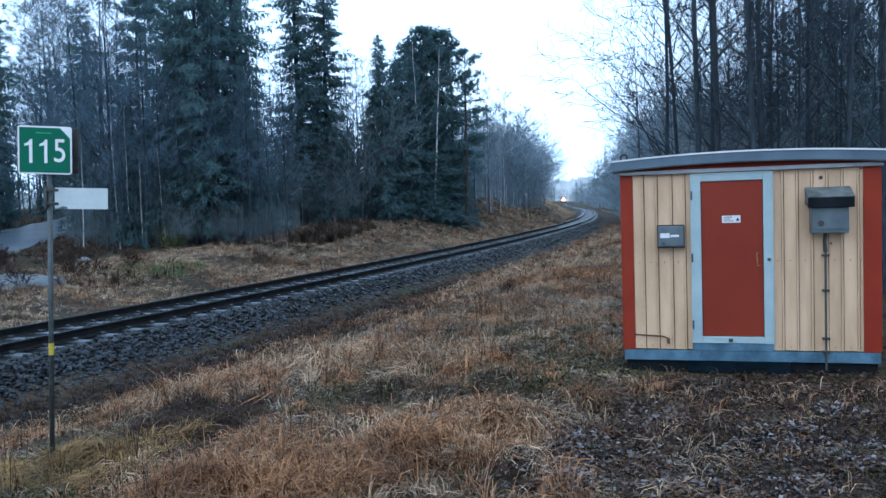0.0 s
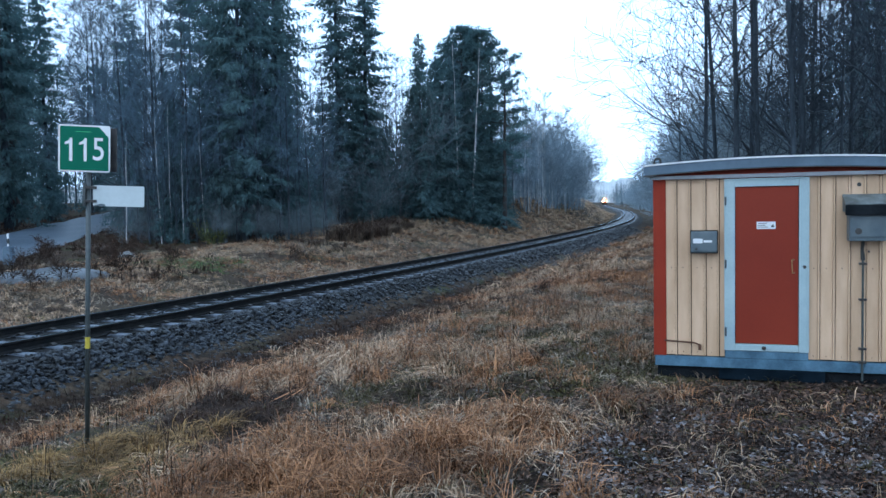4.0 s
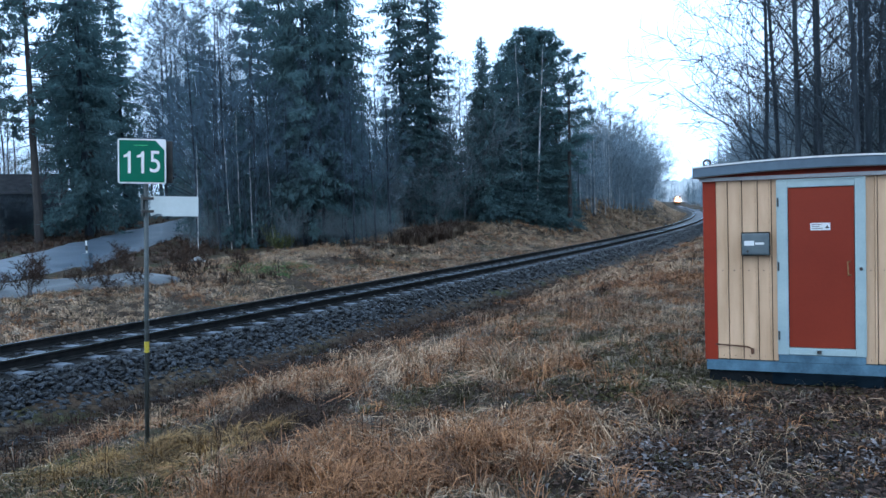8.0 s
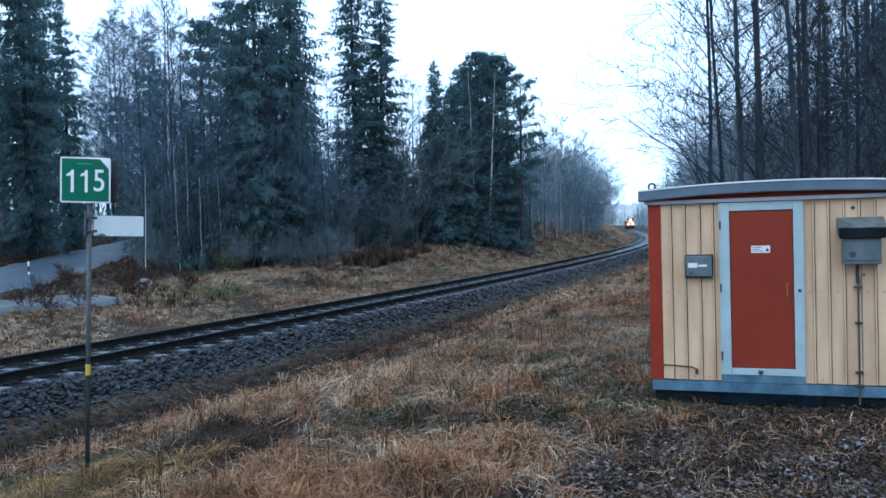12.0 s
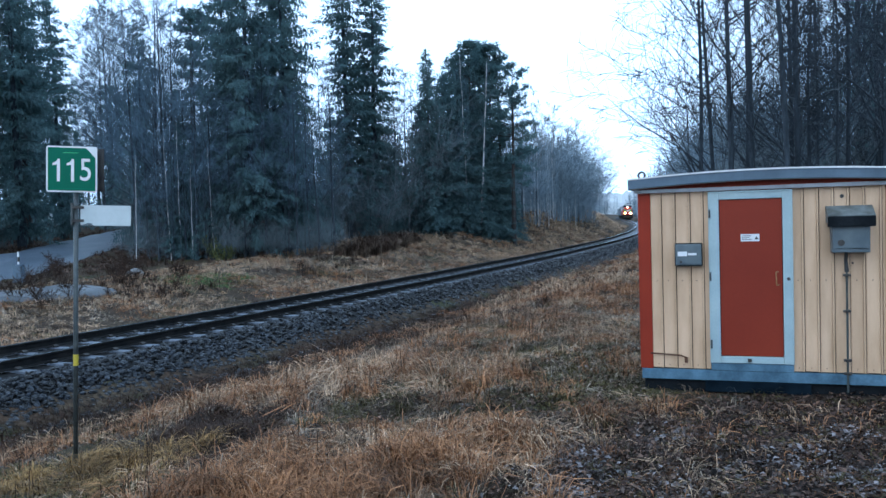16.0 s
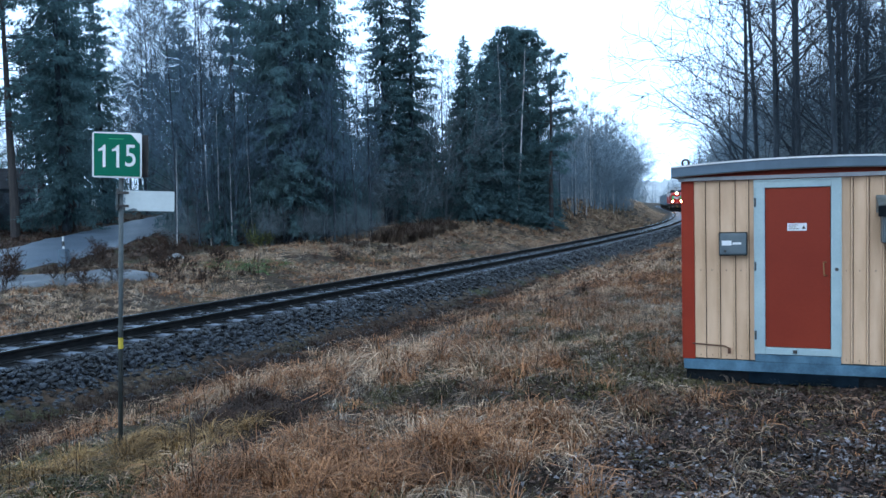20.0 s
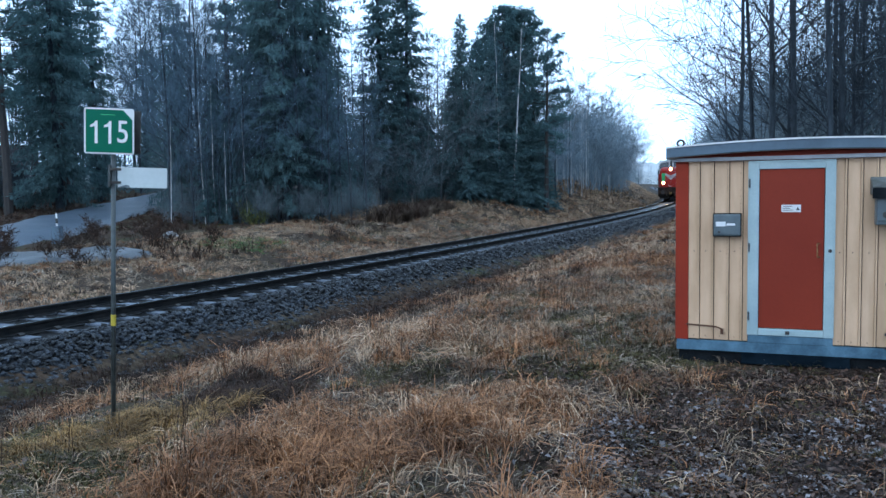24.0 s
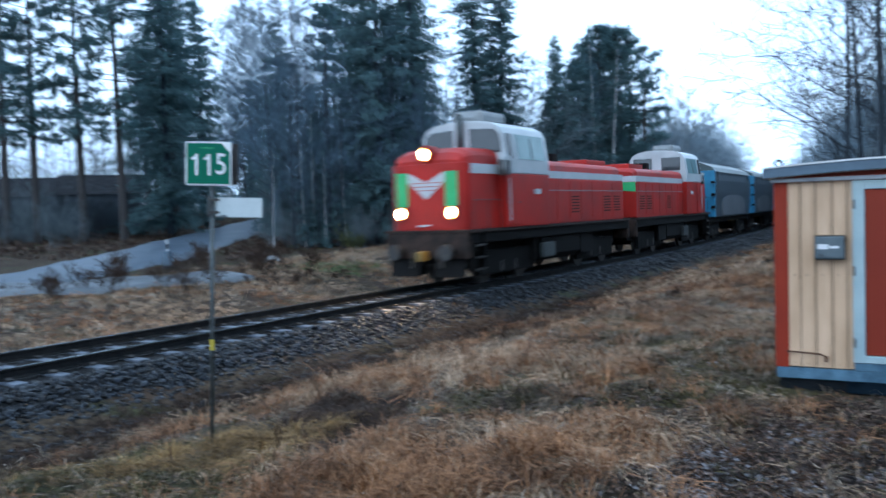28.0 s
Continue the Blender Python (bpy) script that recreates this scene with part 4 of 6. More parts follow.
def grow(net, fine, r, p, d, length, rad, level, top, up, kids, tw=0.0085):
    if level >= top:
        mid = p + (d + rand_dir(r) * 0.12).normalized() * (length * 0.55)
        side = d.cross(rand_dir(r)).normalized() * max(tw, rad * 0.9)
        end = mid + (d + rand_dir(r) * 0.35 + Vector((0, 0, up))).normalized() * (length * 0.5)
        k = len(fine.v)
        fine.v += [p - side, p + side, mid + side * 0.7, mid - side * 0.7, end]
        fine.f += [(k, k + 1, k + 2, k + 3), (k + 3, k + 2, k + 4)]
        return
    n = 4
    pts, radii, q = [p], [rad], p.copy()
    for i in range(n):
        d = (d + rand_dir(r) * (0.14 + 0.05 * level) + Vector((0, 0, up))).normalized()
        q = q + d * (length / n)
        pts.append(q)
        radii.append(max(tw * 1.15, rad * (1 - 0.8 * (i + 1) / n)))
    (net if level < 2 else fine).tube(pts, radii, 5 if level == 0 else (4 if level == 1 else 3))
    for _ in range(kids[level]):
        t = r.uniform(0.2, 1.0)
        b = at_height(pts, t)
        side = d.cross(rand_dir(r)).normalized()
        nd = (d * r.uniform(0.35, 0.8) + side * r.uniform(0.5, 0.9)).normalized()
        grow(net, fine, r, b, nd, length * r.uniform(0.36, 0.62) * (1.15 - 0.45 * t), max(0.005, rad * (1 - 0.75 * t) * 0.6), level + 1, top, up, kids, tw)


def make_bare(seed, h, mat=None, twig=None, kids=(13, 6, 11), name="bare_tree", label="leafless deciduous tree with fine twigs", rad=0.0075, top=3, up=0.10, spread=1.0, start=0.26, tw=0.0085):
    r = random.Random(seed)
    tree = tagged(empty(name, Matrix.Identity(4)), label, "tree", "forest trees")
    net, fine = Net(), Net()
    pts = trunk_points(r, h, 0.02, 0.035)
    net.tube(pts, [max(0.012, rad * h * (1 - i / 9.6)) for i in range(10)], 7)
    for k in range(kids[0] * 2):
        q = start + (0.98 - start) * (k + r.random()) / (kids[0] * 2)
        a = r.uniform(0, math.tau)
        d = Vector((math.cos(a), math.sin(a), r.uniform(0.35, 1.1) / spread ** 2)).normalized()
        grow(fine if mat else net, fine, r, at_height(pts, q), d, spread * h * r.uniform(0.16, 0.30) * (1.25 - q), rad * h * (1 - q) * 0.30 + 0.006, 1, top, up, kids, tw)
    mesh_part("trunk", net.mesh("trunk"), mat or M_BARK, tree, smooth=True)
    tagged(mesh_part("crown", fine.mesh("crown"), twig or M_TWIG, tree), kind="stuff")
    return tree


def make_bush(seed, h, stems=18, mat=None, name="bare_bush", label="leafless grey twiggy bush"):
    r = random.Random(seed)
    tree = tagged(empty(name, Matrix.Identity(4)), label, "bush", "bushes")
    net, fine = Net(), Net()
    for _ in range(stems):
        a, s = r.uniform(0, math.tau), r.uniform(0, 0.16 * h)
        p = Vector((math.cos(a) * s, math.sin(a) * s, -0.1))
        d = Vector((math.cos(a) * 0.3, math.sin(a) * 0.3, 1)).normalized()
        grow(fine, fine, r, p, d, h * r.uniform(0.6, 1.0), 0.0035 * h, 1, 3, 0.05, (0, 7, 9))
    tagged(mesh_part("crown", fine.mesh("crown"), mat or M_BUSH, tree), kind="stuff")
    return tree


SPRUCE = [make_spruce(1, 19, 3.0, shape=0.5), make_spruce(2, 17, 2.3, 0.05, shape=0.55), make_spruce(3, 12, 2.2, 0.02, 1.1, shape=0.6)]
TWIN = make_spruce(4, 19, 1.75, 0.10, 1.25, label="tall slim spruce with sky showing through its crown", shape=0.38)
YOUNG = make_spruce(5, 5, 1.5, 0.01, 0.9, label="young bushy spruce at the edge of the wood")
PINE = [make_pine(11, 19, 0.36, 2.9, 84), make_pine(12, 17, 0.34, 2.7, 74), make_pine(13, 14, 0.16, 2.9, 120), make_pine(14, 13.5, 0.34, 2.9, 34)]
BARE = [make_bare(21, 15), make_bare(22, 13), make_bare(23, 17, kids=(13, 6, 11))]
BIRCH = [make_bare(31, 13, M_BIRCH, kids=(10, 6, 10), name="birch_tree", label="slender white-barked leafless birch", rad=0.0054, spread=0.85, up=0.07, start=0.13, tw=0.0042), make_bare(32, 10, M_BIRCH, M_BUSH, kids=(11, 7, 10), name="birch_tree", label="slender white-barked leafless birch", rad=0.006)]
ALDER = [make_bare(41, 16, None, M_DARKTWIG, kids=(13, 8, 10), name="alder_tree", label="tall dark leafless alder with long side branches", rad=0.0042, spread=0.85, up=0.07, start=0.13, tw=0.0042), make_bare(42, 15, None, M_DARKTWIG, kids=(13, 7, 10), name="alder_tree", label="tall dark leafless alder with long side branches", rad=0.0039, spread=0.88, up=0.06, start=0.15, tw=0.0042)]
BUSH = [make_bush(51, 5, 14), make_bush(52, 4, 14), make_bush(53, 7, 18)]
BANK = [make_bush(57, 7, 18, M_HAZETWIG, "willow_bush", "leafless bush on the bank, mist haze in its colour"), make_bush(58, 7, 11, M_HAZETWIG, "distant_willow", "distant leafless bush, mist haze in its colour")]
FAR_SPRUCE = make_spruce(6, 13, 2.4, 0.04, 0.45, label="distant dark spruce in the mist")
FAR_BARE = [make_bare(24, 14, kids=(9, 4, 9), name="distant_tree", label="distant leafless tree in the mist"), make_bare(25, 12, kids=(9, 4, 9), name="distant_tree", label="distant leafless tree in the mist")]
FAR_BUSH = make_bush(55, 7, 11, name="distant_bush", label="distant grey twiggy bush in the mist")
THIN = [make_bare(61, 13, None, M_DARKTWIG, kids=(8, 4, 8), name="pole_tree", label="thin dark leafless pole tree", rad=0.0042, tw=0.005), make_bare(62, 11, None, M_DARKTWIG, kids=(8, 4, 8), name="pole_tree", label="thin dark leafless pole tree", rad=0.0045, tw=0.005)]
BIGBIRCH = make_bare(33, 14, M_BIRCH, kids=(5, 3, 6), name="birch_tree", label="tall white-barked leafless birch before dark pines", rad=0.0078, spread=0.6, start=0.4, tw=0.006)
DENSE = make_bare(26, 18, kids=(22, 7, 11), label="broad leafless tree with a dense twiggy crown", rad=0.0058, start=0.16, spread=1.1, tw=0.010)
SLIM = make_bare(34, 9, M_BIRCH, M_HAZETWIG, kids=(12, 4, 8), name="young_birch", label="slim upright leafless birch above the bank bushes", rad=0.0038, spread=0.62, up=0.14, start=0.2, tw=0.008)
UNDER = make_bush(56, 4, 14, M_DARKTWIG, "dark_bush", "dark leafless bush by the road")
LOW = make_bush(54, 1.4, 9, M_WEED, "dead_shrub", "low dark dead shrub")
used = set()
rt = random.Random(77)


def on_road(x, y):
    rx = np.interp(y, [p[1] for p in ROAD], [p[0] for p in ROAD])
    return abs(x - rx) < 3.3 and y < 92


def in_view_gap(x, y):
    """The sector of the camera's view towards the houses, thinned so that the sky shows between the pines."""
    return -0.95 < (x - 0.7) / max(y, 1) < -0.66 and 46 < y < 125


def plant(tree, x, y, scale=1.0, wide=None, turn=None, sink=0.0):
    turn = rt.uniform(0, 360) if turn is None else turn
    if on_road(x, y):
        return None
    if in_view_gap(x, y):
        if y < 76 and tree not in PINE[:1]:
            return None
        if tree in (FAR_SPRUCE, YOUNG, *SPRUCE, *PINE[1:]):
            scale *= 0.5
    w = scale if wide is None else wide
    m = pose(x, y, gz(x, y) - sink, 0, 0, turn) @ Matrix.Diagonal((w, w, scale, 1))
    if tree.name not in used:
        used.add(tree.name)
        tree.matrix_basis = m
        return tree
    keep = tree.scale.copy()
    tree.scale = (1, 1, 1)
    out = copy_thing(tree, m)
    tree.scale = keep
    return out


# the wood across the track, from the road to the track's bank
for x, y, k, s in ((-36.5, 44.8, 0, 1.0), (-33.3, 45, 0, 0.97), (-30.2, 44.6, 1, 1.12), (-38.0, 44.0, 1, 1.1), (-41.5, 46, 1, 1.1), (-46, 50, 0, 1.1)):
    plant(PINE[k], x, y, s)
for x, y, k, s in ((-45, 78, 0, 1.0), (-49, 80, 1, 1.0), (-53, 82, 0, 1.1), (-57, 79, 1, 1.2), (-61, 84, 0, 1.2), (-66, 86, 1, 1.1), (-47, 88, 1, 1.2), (-55, 90, 0, 1.2), (-62, 92, 1, 1.2), (-70, 92, 0, 1.2), (-51, 86, 0, 1.3)):
    plant(FAR_BARE[k], x, y, s, 1.2 * s)
for k in range(34):
    y = rt.uniform(77, 96)
    plant(rt.choice((FAR_BARE[0], FAR_BARE[1], FAR_BUSH, FAR_BUSH)), 0.7 - y * rt.uniform(0.665, 0.93), y, rt.uniform(0.75, 1.15))
for k in range(46):
    y = rt.uniform(46, 53)
    x = 0.7 - y * rt.uniform(0.66, 0.93)
    m = pose(x, y, gz(x, y), 0, 0, rt.uniform(0, 360)) @ Matrix.Scale(rt.uniform(0.4, 0.75), 4)
    if k:
        copy_thing(UNDER, m)
    else:
        first_shrub = m
for x, y, k in ((-36.0, 51.5, 0.42), (-38.5, 52.0, 0.34), (-41.5, 53.0, 0.38), (-34.2, 50.5, 0.36), (-46.0, 54.0, 0.4), (-32.4, 50.0, 0.3)):
    copy_thing(YOUNG, pose(x, y, gz(x, y), 0, 0, rt.uniform(0, 360)) @ Matrix.Diagonal((k * 1.6, k * 1.6, k, 1)))
UNDER.matrix_basis = first_shrub
plant(SPRUCE[0], -29.4, 48.5, 1.12, 1.45)
plant(SPRUCE[1], -29.3, 51.4, 1.2, 1.3)
plant(PINE[0], -30.8, 51.5, 1.05)
plant(SPRUCE[1], -26.8, 62, 1.1)
plant(SPRUCE[0], -37, 62, 1.1)
for x, y, k, s in ((-18.9, 46.0, 0, 0.95), (-18.2, 44.5, 1, 1.1), (-17.2, 41.5, 2, 0.85)):
    plant(BARE[k], x, y, s)
for x, y, s in ((-18.9, 44.6, 1.0), (-19.9, 43.6, 0.9)):
    plant(DENSE, x, y, s * 0.92, 0.95 * s)
plant(SPRUCE[0], -13.2, 43.2, 1.10, 1.15)
plant(SPRUCE[1], -15.2, 45.5, 1.08, 1.2)
plant(SPRUCE[0], -13.0, 47.4, 1.2, 1.2)
plant(SPRUCE[1], -11.8, 45.6, 1.14, 1.2)
plant(SPRUCE[2], -16.6, 42.0, 0.62, 0.8)
for x, y, k, s in ((-16.4, 48, 2, 0.9), (-20.5, 58, 0, 1.0), (-17.5, 60, 2, 1.0), (-15, 52, 1, 1.1)):
    plant(BARE[k], x, y, s)
for x, y, s in ((-31.0, 56, 1.1), (-22.4, 50.5, 0.85), (-18.0, 55, 1.0)):
    plant(SPRUCE[1], x, y, s, 1.1)
for x, y, s in ((-20.2, 53, 0.9), (-24.5, 66, 1.05)):
    plant(PINE[1], x, y, s)
plant(BARE[1], -11.9, 49.5, 1.0)
plant(TWIN, -10.5, 56.5, 1.12, 1.55)
plant(TWIN, -9.0, 57.4, 1.04, 1.4)
plant(SPRUCE[1], -10.0, 61, 0.8, 1.0)
plant(BARE[0], -7.6, 58.5, 0.82)
plant(BARE[2], -13.8, 55, 0.7)
rt = random.Random(8)
for x, y, k, c in ((-5.2, 58.6, 1.12, 1.25), (-4.2, 59.6, 0.98, 1.2), (-3.2, 60.4, 1.0, 1.2), (-2.2, 61.4, 0.85, 1.15), (-1.2, 61.6, 0.62, 1.1), (-0.4, 62.2, 0.55, 1.1), (-5.9, 59.8, 0.75, 1.1)):
    plant(SPRUCE[2], x, y, k, c)
for x, y, k in ((-2.4, 62.4, 1.0), (-1.0, 62.8, 1.02), (-3.6, 63.0, 0.92), (-1.8, 64.2, 1.0)):
    plant(PINE[2], x, y, k, 0.9)
plant(PINE[3], 0.6, 61.6, 1.0)
plant(PINE[3], -0.2, 63.6, 1.02)
BIGBIRCH.matrix_basis = pose(-1.85, 60.4, gz(-1.85, 60.4), 0, 3.0, 8) @ Matrix.Scale(0.92, 4)
plant(BIRCH[0], -2.6, 60, 1.0)
for x, y, k in ((-16.9, 41.2, 0.5), (-16.5, 41.5, 0.55), (-14.9, 42.0, 0.45), (-15.8, 41.3, 0.4), (-18.3, 40.2, 0.42)):
    plant(BIRCH[0], x, y, k)
for k in range(110):
    a = (k + rt.random()) / 110
    x = -23.0 + 23 * a + rt.uniform(-0.8, 0.8)
    y = 42.0 + 19.0 * a ** 0.8 + rt.uniform(-0.2, 6.0)
    if x < -21.0:
        continue
    c = rt.random()
    if c < 0.30:
        plant(YOUNG, x, y, rt.uniform(0.7, 1.7), rt.uniform(0.7, 1.2))
    elif x > -6.2:
        plant(YOUNG, x, y + 1.5, rt.uniform(0.8, 1.3), rt.uniform(0.9, 1.2))
    elif c < 0.66:
        plant(BUSH[k % 3], x, y, rt.uniform(0.7, 1.35))
    else:
        plant(BARE[k % 3], x, y + 1, rt.uniform(0.4, 0.75))
for k in range(60):
    a = (k + rt.random()) / 60
    x, y = -36 + 38 * a, 60 + 20 * rt.random() + 8 * a
    if abs(x + 27.5) < 3.5:
        continue
    plant(rt.choice((FAR_SPRUCE, FAR_SPRUCE, FAR_BARE[0], FAR_BARE[1], FAR_BARE[1])), x, y + 4, rt.uniform(0.65, 1.0))
for k in range(34):
    plant(rt.choice((FAR_SPRUCE, PINE[1], FAR_BARE[0], FAR_BARE[1], FAR_BARE[1])), rt.uniform(-75, -34), rt.uniform(52, 95), rt.uniform(0.7, 1.15))
for k in range(26):
    plant(rt.choice((FAR_SPRUCE, FAR_BARE[0], YOUNG)), -56 + 36 * (k + rt.random()) / 26, rt.uniform(94, 116), rt.uniform(0.7, 1.1))
for k in range(46):
    plant(rt.choice((YOUNG, FAR_SPRUCE, BUSH[0])), -80 + 52 * (k + rt.random()) / 46, rt.uniform(62, 100), rt.uniform(0.5, 0.9))
for k in range(14):
    plant(BUSH[k % 3], rt.uniform(-46, -30), rt.uniform(40, 54), rt.uniform(0.3, 0.6))

for k in range(16):
    plant(rt.choice((FAR_SPRUCE, PINE[1])), -64 + 28 * (k + rt.random()) / 16, rt.uniform(56, 84), rt.uniform(0.8, 1.1))

# thin stems and low brush along the edge of the wood
for x, y, c in ((-34.5, 70.0, 1.1), (-36.5, 74.5, 1.15), (-38.0, 79.0, 1.2), (-33.2, 66.5, 1.0), (-40.0, 82.0, 1.2), (-36.0, 81.0, 1.1)):
    plant(DENSE, x, y, c, 1.2 * c)
for x, y in ((-33.8, 69.0), (-35.8, 73.0), (-37.4, 78.0), (-35.0, 76.0), (-39.0, 81.0)):
    plant(YOUNG, x, y, 1.4)
for x, y in ((-21.4, 47.4), (-20.4, 48.2), (-22.6, 52.0), (-21.6, 54.0)):
    plant(BUSH[0], x, y, 0.8)
for k in range(15):
    a = (k + rt.random()) / 15
    plant(BARE[k % 3], -17.6 + 8.6 * a, 41.2 + 3.8 * a + rt.uniform(-0.6, 0.6), rt.uniform(0.5, 0.82))
for k in range(34):
    a = (k + rt.random()) / 34
    x, y = -18.6 + 9.6 * a, 40.4 + 4.2 * a + rt.uniform(-0.8, 0.8)
    plant(rt.choice((THIN[0], THIN[1], THIN[0], BUSH[1], BUSH[1])), x, y, rt.uniform(0.28, 0.5))

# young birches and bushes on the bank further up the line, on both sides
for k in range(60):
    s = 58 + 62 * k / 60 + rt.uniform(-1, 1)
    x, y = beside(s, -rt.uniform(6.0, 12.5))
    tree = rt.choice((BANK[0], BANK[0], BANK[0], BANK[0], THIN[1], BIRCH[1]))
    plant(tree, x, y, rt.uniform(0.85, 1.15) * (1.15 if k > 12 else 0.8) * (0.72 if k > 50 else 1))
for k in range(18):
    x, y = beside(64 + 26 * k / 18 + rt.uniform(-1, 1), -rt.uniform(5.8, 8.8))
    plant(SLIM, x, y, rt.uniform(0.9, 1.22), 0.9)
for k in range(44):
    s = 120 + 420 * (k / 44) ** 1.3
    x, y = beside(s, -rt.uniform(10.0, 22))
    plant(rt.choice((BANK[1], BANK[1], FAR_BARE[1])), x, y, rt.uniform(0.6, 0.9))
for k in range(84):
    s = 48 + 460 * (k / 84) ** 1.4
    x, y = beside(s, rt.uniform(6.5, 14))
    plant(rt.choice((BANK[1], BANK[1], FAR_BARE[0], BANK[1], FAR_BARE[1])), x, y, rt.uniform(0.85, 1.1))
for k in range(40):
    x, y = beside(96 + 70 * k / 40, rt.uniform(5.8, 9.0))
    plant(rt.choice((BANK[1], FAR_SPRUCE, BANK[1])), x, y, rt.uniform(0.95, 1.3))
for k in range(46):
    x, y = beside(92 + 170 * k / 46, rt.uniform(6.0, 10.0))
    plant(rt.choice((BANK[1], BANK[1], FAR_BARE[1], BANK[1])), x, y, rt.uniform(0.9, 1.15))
for k in range(24):
    x, y = beside(640 + rt.uniform(0, 60), -28 + 2.4 * k)
    plant(rt.choice((FAR_SPRUCE, FAR_BARE[0], FAR_BUSH)), x, y, rt.uniform(1.0, 1.4))

for k in range(24):
    x, y = beside(62 + 40 * k / 24 + rt.uniform(-1, 1), -rt.uniform(8.0, 13.0))
    plant(rt.choice((BIRCH[1], THIN[0], THIN[1])), x, y, rt.uniform(0.85, 1.1) * (1 if k < 16 else 0.75))
for k in range(40):
    x, y = beside(34 + 80 * k / 40 + rt.uniform(-1, 1), rt.uniform(9.5, 14.5))
    plant(rt.choice((FAR_BUSH, FAR_BUSH, BUSH[2], FAR_SPRUCE)), x, y, rt.uniform(0.8, 1.15))

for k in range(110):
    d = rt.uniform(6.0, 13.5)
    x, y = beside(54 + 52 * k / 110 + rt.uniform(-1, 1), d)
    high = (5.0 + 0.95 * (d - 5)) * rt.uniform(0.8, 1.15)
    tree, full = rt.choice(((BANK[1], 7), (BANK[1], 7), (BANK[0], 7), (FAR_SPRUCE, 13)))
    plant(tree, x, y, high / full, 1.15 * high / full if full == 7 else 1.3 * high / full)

# taller woods in the distance on both sides, where the line bends away
for k in range(60):
    x, y = beside(190 + 230 * k / 60 + rt.uniform(-4, 4), rt.uniform(8, 34))
    plant(rt.choice((FAR_SPRUCE, FAR_SPRUCE, FAR_BARE[0], FAR_BUSH)), x, y, rt.uniform(1.15, 1.6))
for k in range(50):
    x, y = beside(430 + 220 * k / 50, rt.choice((-1, 1)) * rt.uniform(6, 18))
    plant(rt.choice((FAR_SPRUCE, FAR_BARE[0], FAR_BARE[1], FAR_BUSH)), x, y, rt.uniform(0.9, 1.3))

def build_backdrop():
    """A far ridge of wood, all round the horizon to the north, with mist haze painted into its colour."""
    v, f = [], []
    n = 900
    for i in range(n + 1):
        a = radians(-62 + 124 * i / n)
        x, y = 760 * math.sin(a), 760 * math.cos(a)
        h = 21 + 3 * math.sin(9 * a) + 2 * math.sin(31 * a + 1) + 4.5 * noise.noise(Vector((x * 0.07, y * 0.07, 0))) + 5 * noise.noise(Vector((x * 0.23, y * 0.23, 3)))
        v += [(x, y, -6), (x * 1.006, y * 1.006, h * 0.6), (x * 1.012, y * 1.012, h)]
    for i in range(n):
        for j in range(2):
            k = i * 3 + j
            f.append((k, k + 3, k + 4, k + 1))
    m = material("far wood, mist haze in the colour", (0.42, 0.46, 0.49), (0.50, 0.54, 0.57), 0.05, 0.95, spec=0.0)
    tagged(mesh_part("backdrop", from_arrays("backdrop", v, f), m), "far woodland ridge with mist haze in its colour", "woodland", kind="structure")


build_backdrop()

# the wood behind the hut
rt = random.Random(5)
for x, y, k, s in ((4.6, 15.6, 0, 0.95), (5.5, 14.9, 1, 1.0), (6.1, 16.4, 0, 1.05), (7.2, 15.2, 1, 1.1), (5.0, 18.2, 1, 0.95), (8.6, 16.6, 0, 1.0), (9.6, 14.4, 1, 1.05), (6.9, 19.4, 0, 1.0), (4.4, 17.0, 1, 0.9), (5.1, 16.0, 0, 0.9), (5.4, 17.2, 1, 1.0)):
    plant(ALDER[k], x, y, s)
for k in range(30):
    x, y = 5.2 + 18 * rt.random(), 17.5 + 28 * rt.random()
    if x < 0.31 * y + 0.2:
        continue
    plant(rt.choice((ALDER[0], ALDER[1], FAR_BARE[0], FAR_BARE[1], FAR_SPRUCE, YOUNG)) if y > 22 else rt.choice(ALDER), x, y, rt.uniform(0.75, 1.05))
for k in range(95):
    x, y = 4.6 + 19 * rt.random() ** 1.2, 16.5 + 24 * rt.random()
    if x < 0.33 * y + 0.4:
        continue
    plant(THIN[k % 2], x, y, rt.uniform(0.75, 1.15))
for k in range(64):
    x, y = 7.5 + 17 * rt.random(), 20 + 14 * rt.random()
    if x < 0.36 * y + 0.5:
        continue
    plant(rt.choice((FAR_BUSH, YOUNG, FAR_SPRUCE)), x, y, rt.uniform(0.7, 1.1))
for k in range(36):
    x, y = 9 + 18 * rt.random(), 21 + 14 * rt.random()
    if x > 0.42 * y:
        plant(FAR_SPRUCE, x, y, rt.uniform(0.5, 0.85))
for k in range(16):
    x, y = 8 + 14 * rt.random(), 16 + 9 * rt.random()
    plant(rt.choice((BUSH[0], BUSH[1], YOUNG)), x, y, rt.uniform(0.7, 1.1))
for k in range(9):
    x, y = beside(24 + 5 * k, rt.uniform(9.8, 11.5))
    plant(BUSH[k % 3], x, y, rt.uniform(0.5, 0.8))
for k in range(54):
    y = 21 + 17 * rt.random()
    x = 0.24 + y * rt.uniform(0.35, 0.66)
    plant(rt.choice((FAR_SPRUCE, FAR_SPRUCE, FAR_BARE[0], BUSH[2])), x, y, rt.uniform(0.5, 0.85))
for k in range(16):
    y = 15.5 + 14 * rt.random()
    x = 0.24 + y * rt.uniform(0.29, 0.62)
    plant(THIN[k % 2], x, y, rt.uniform(0.7, 1.2))
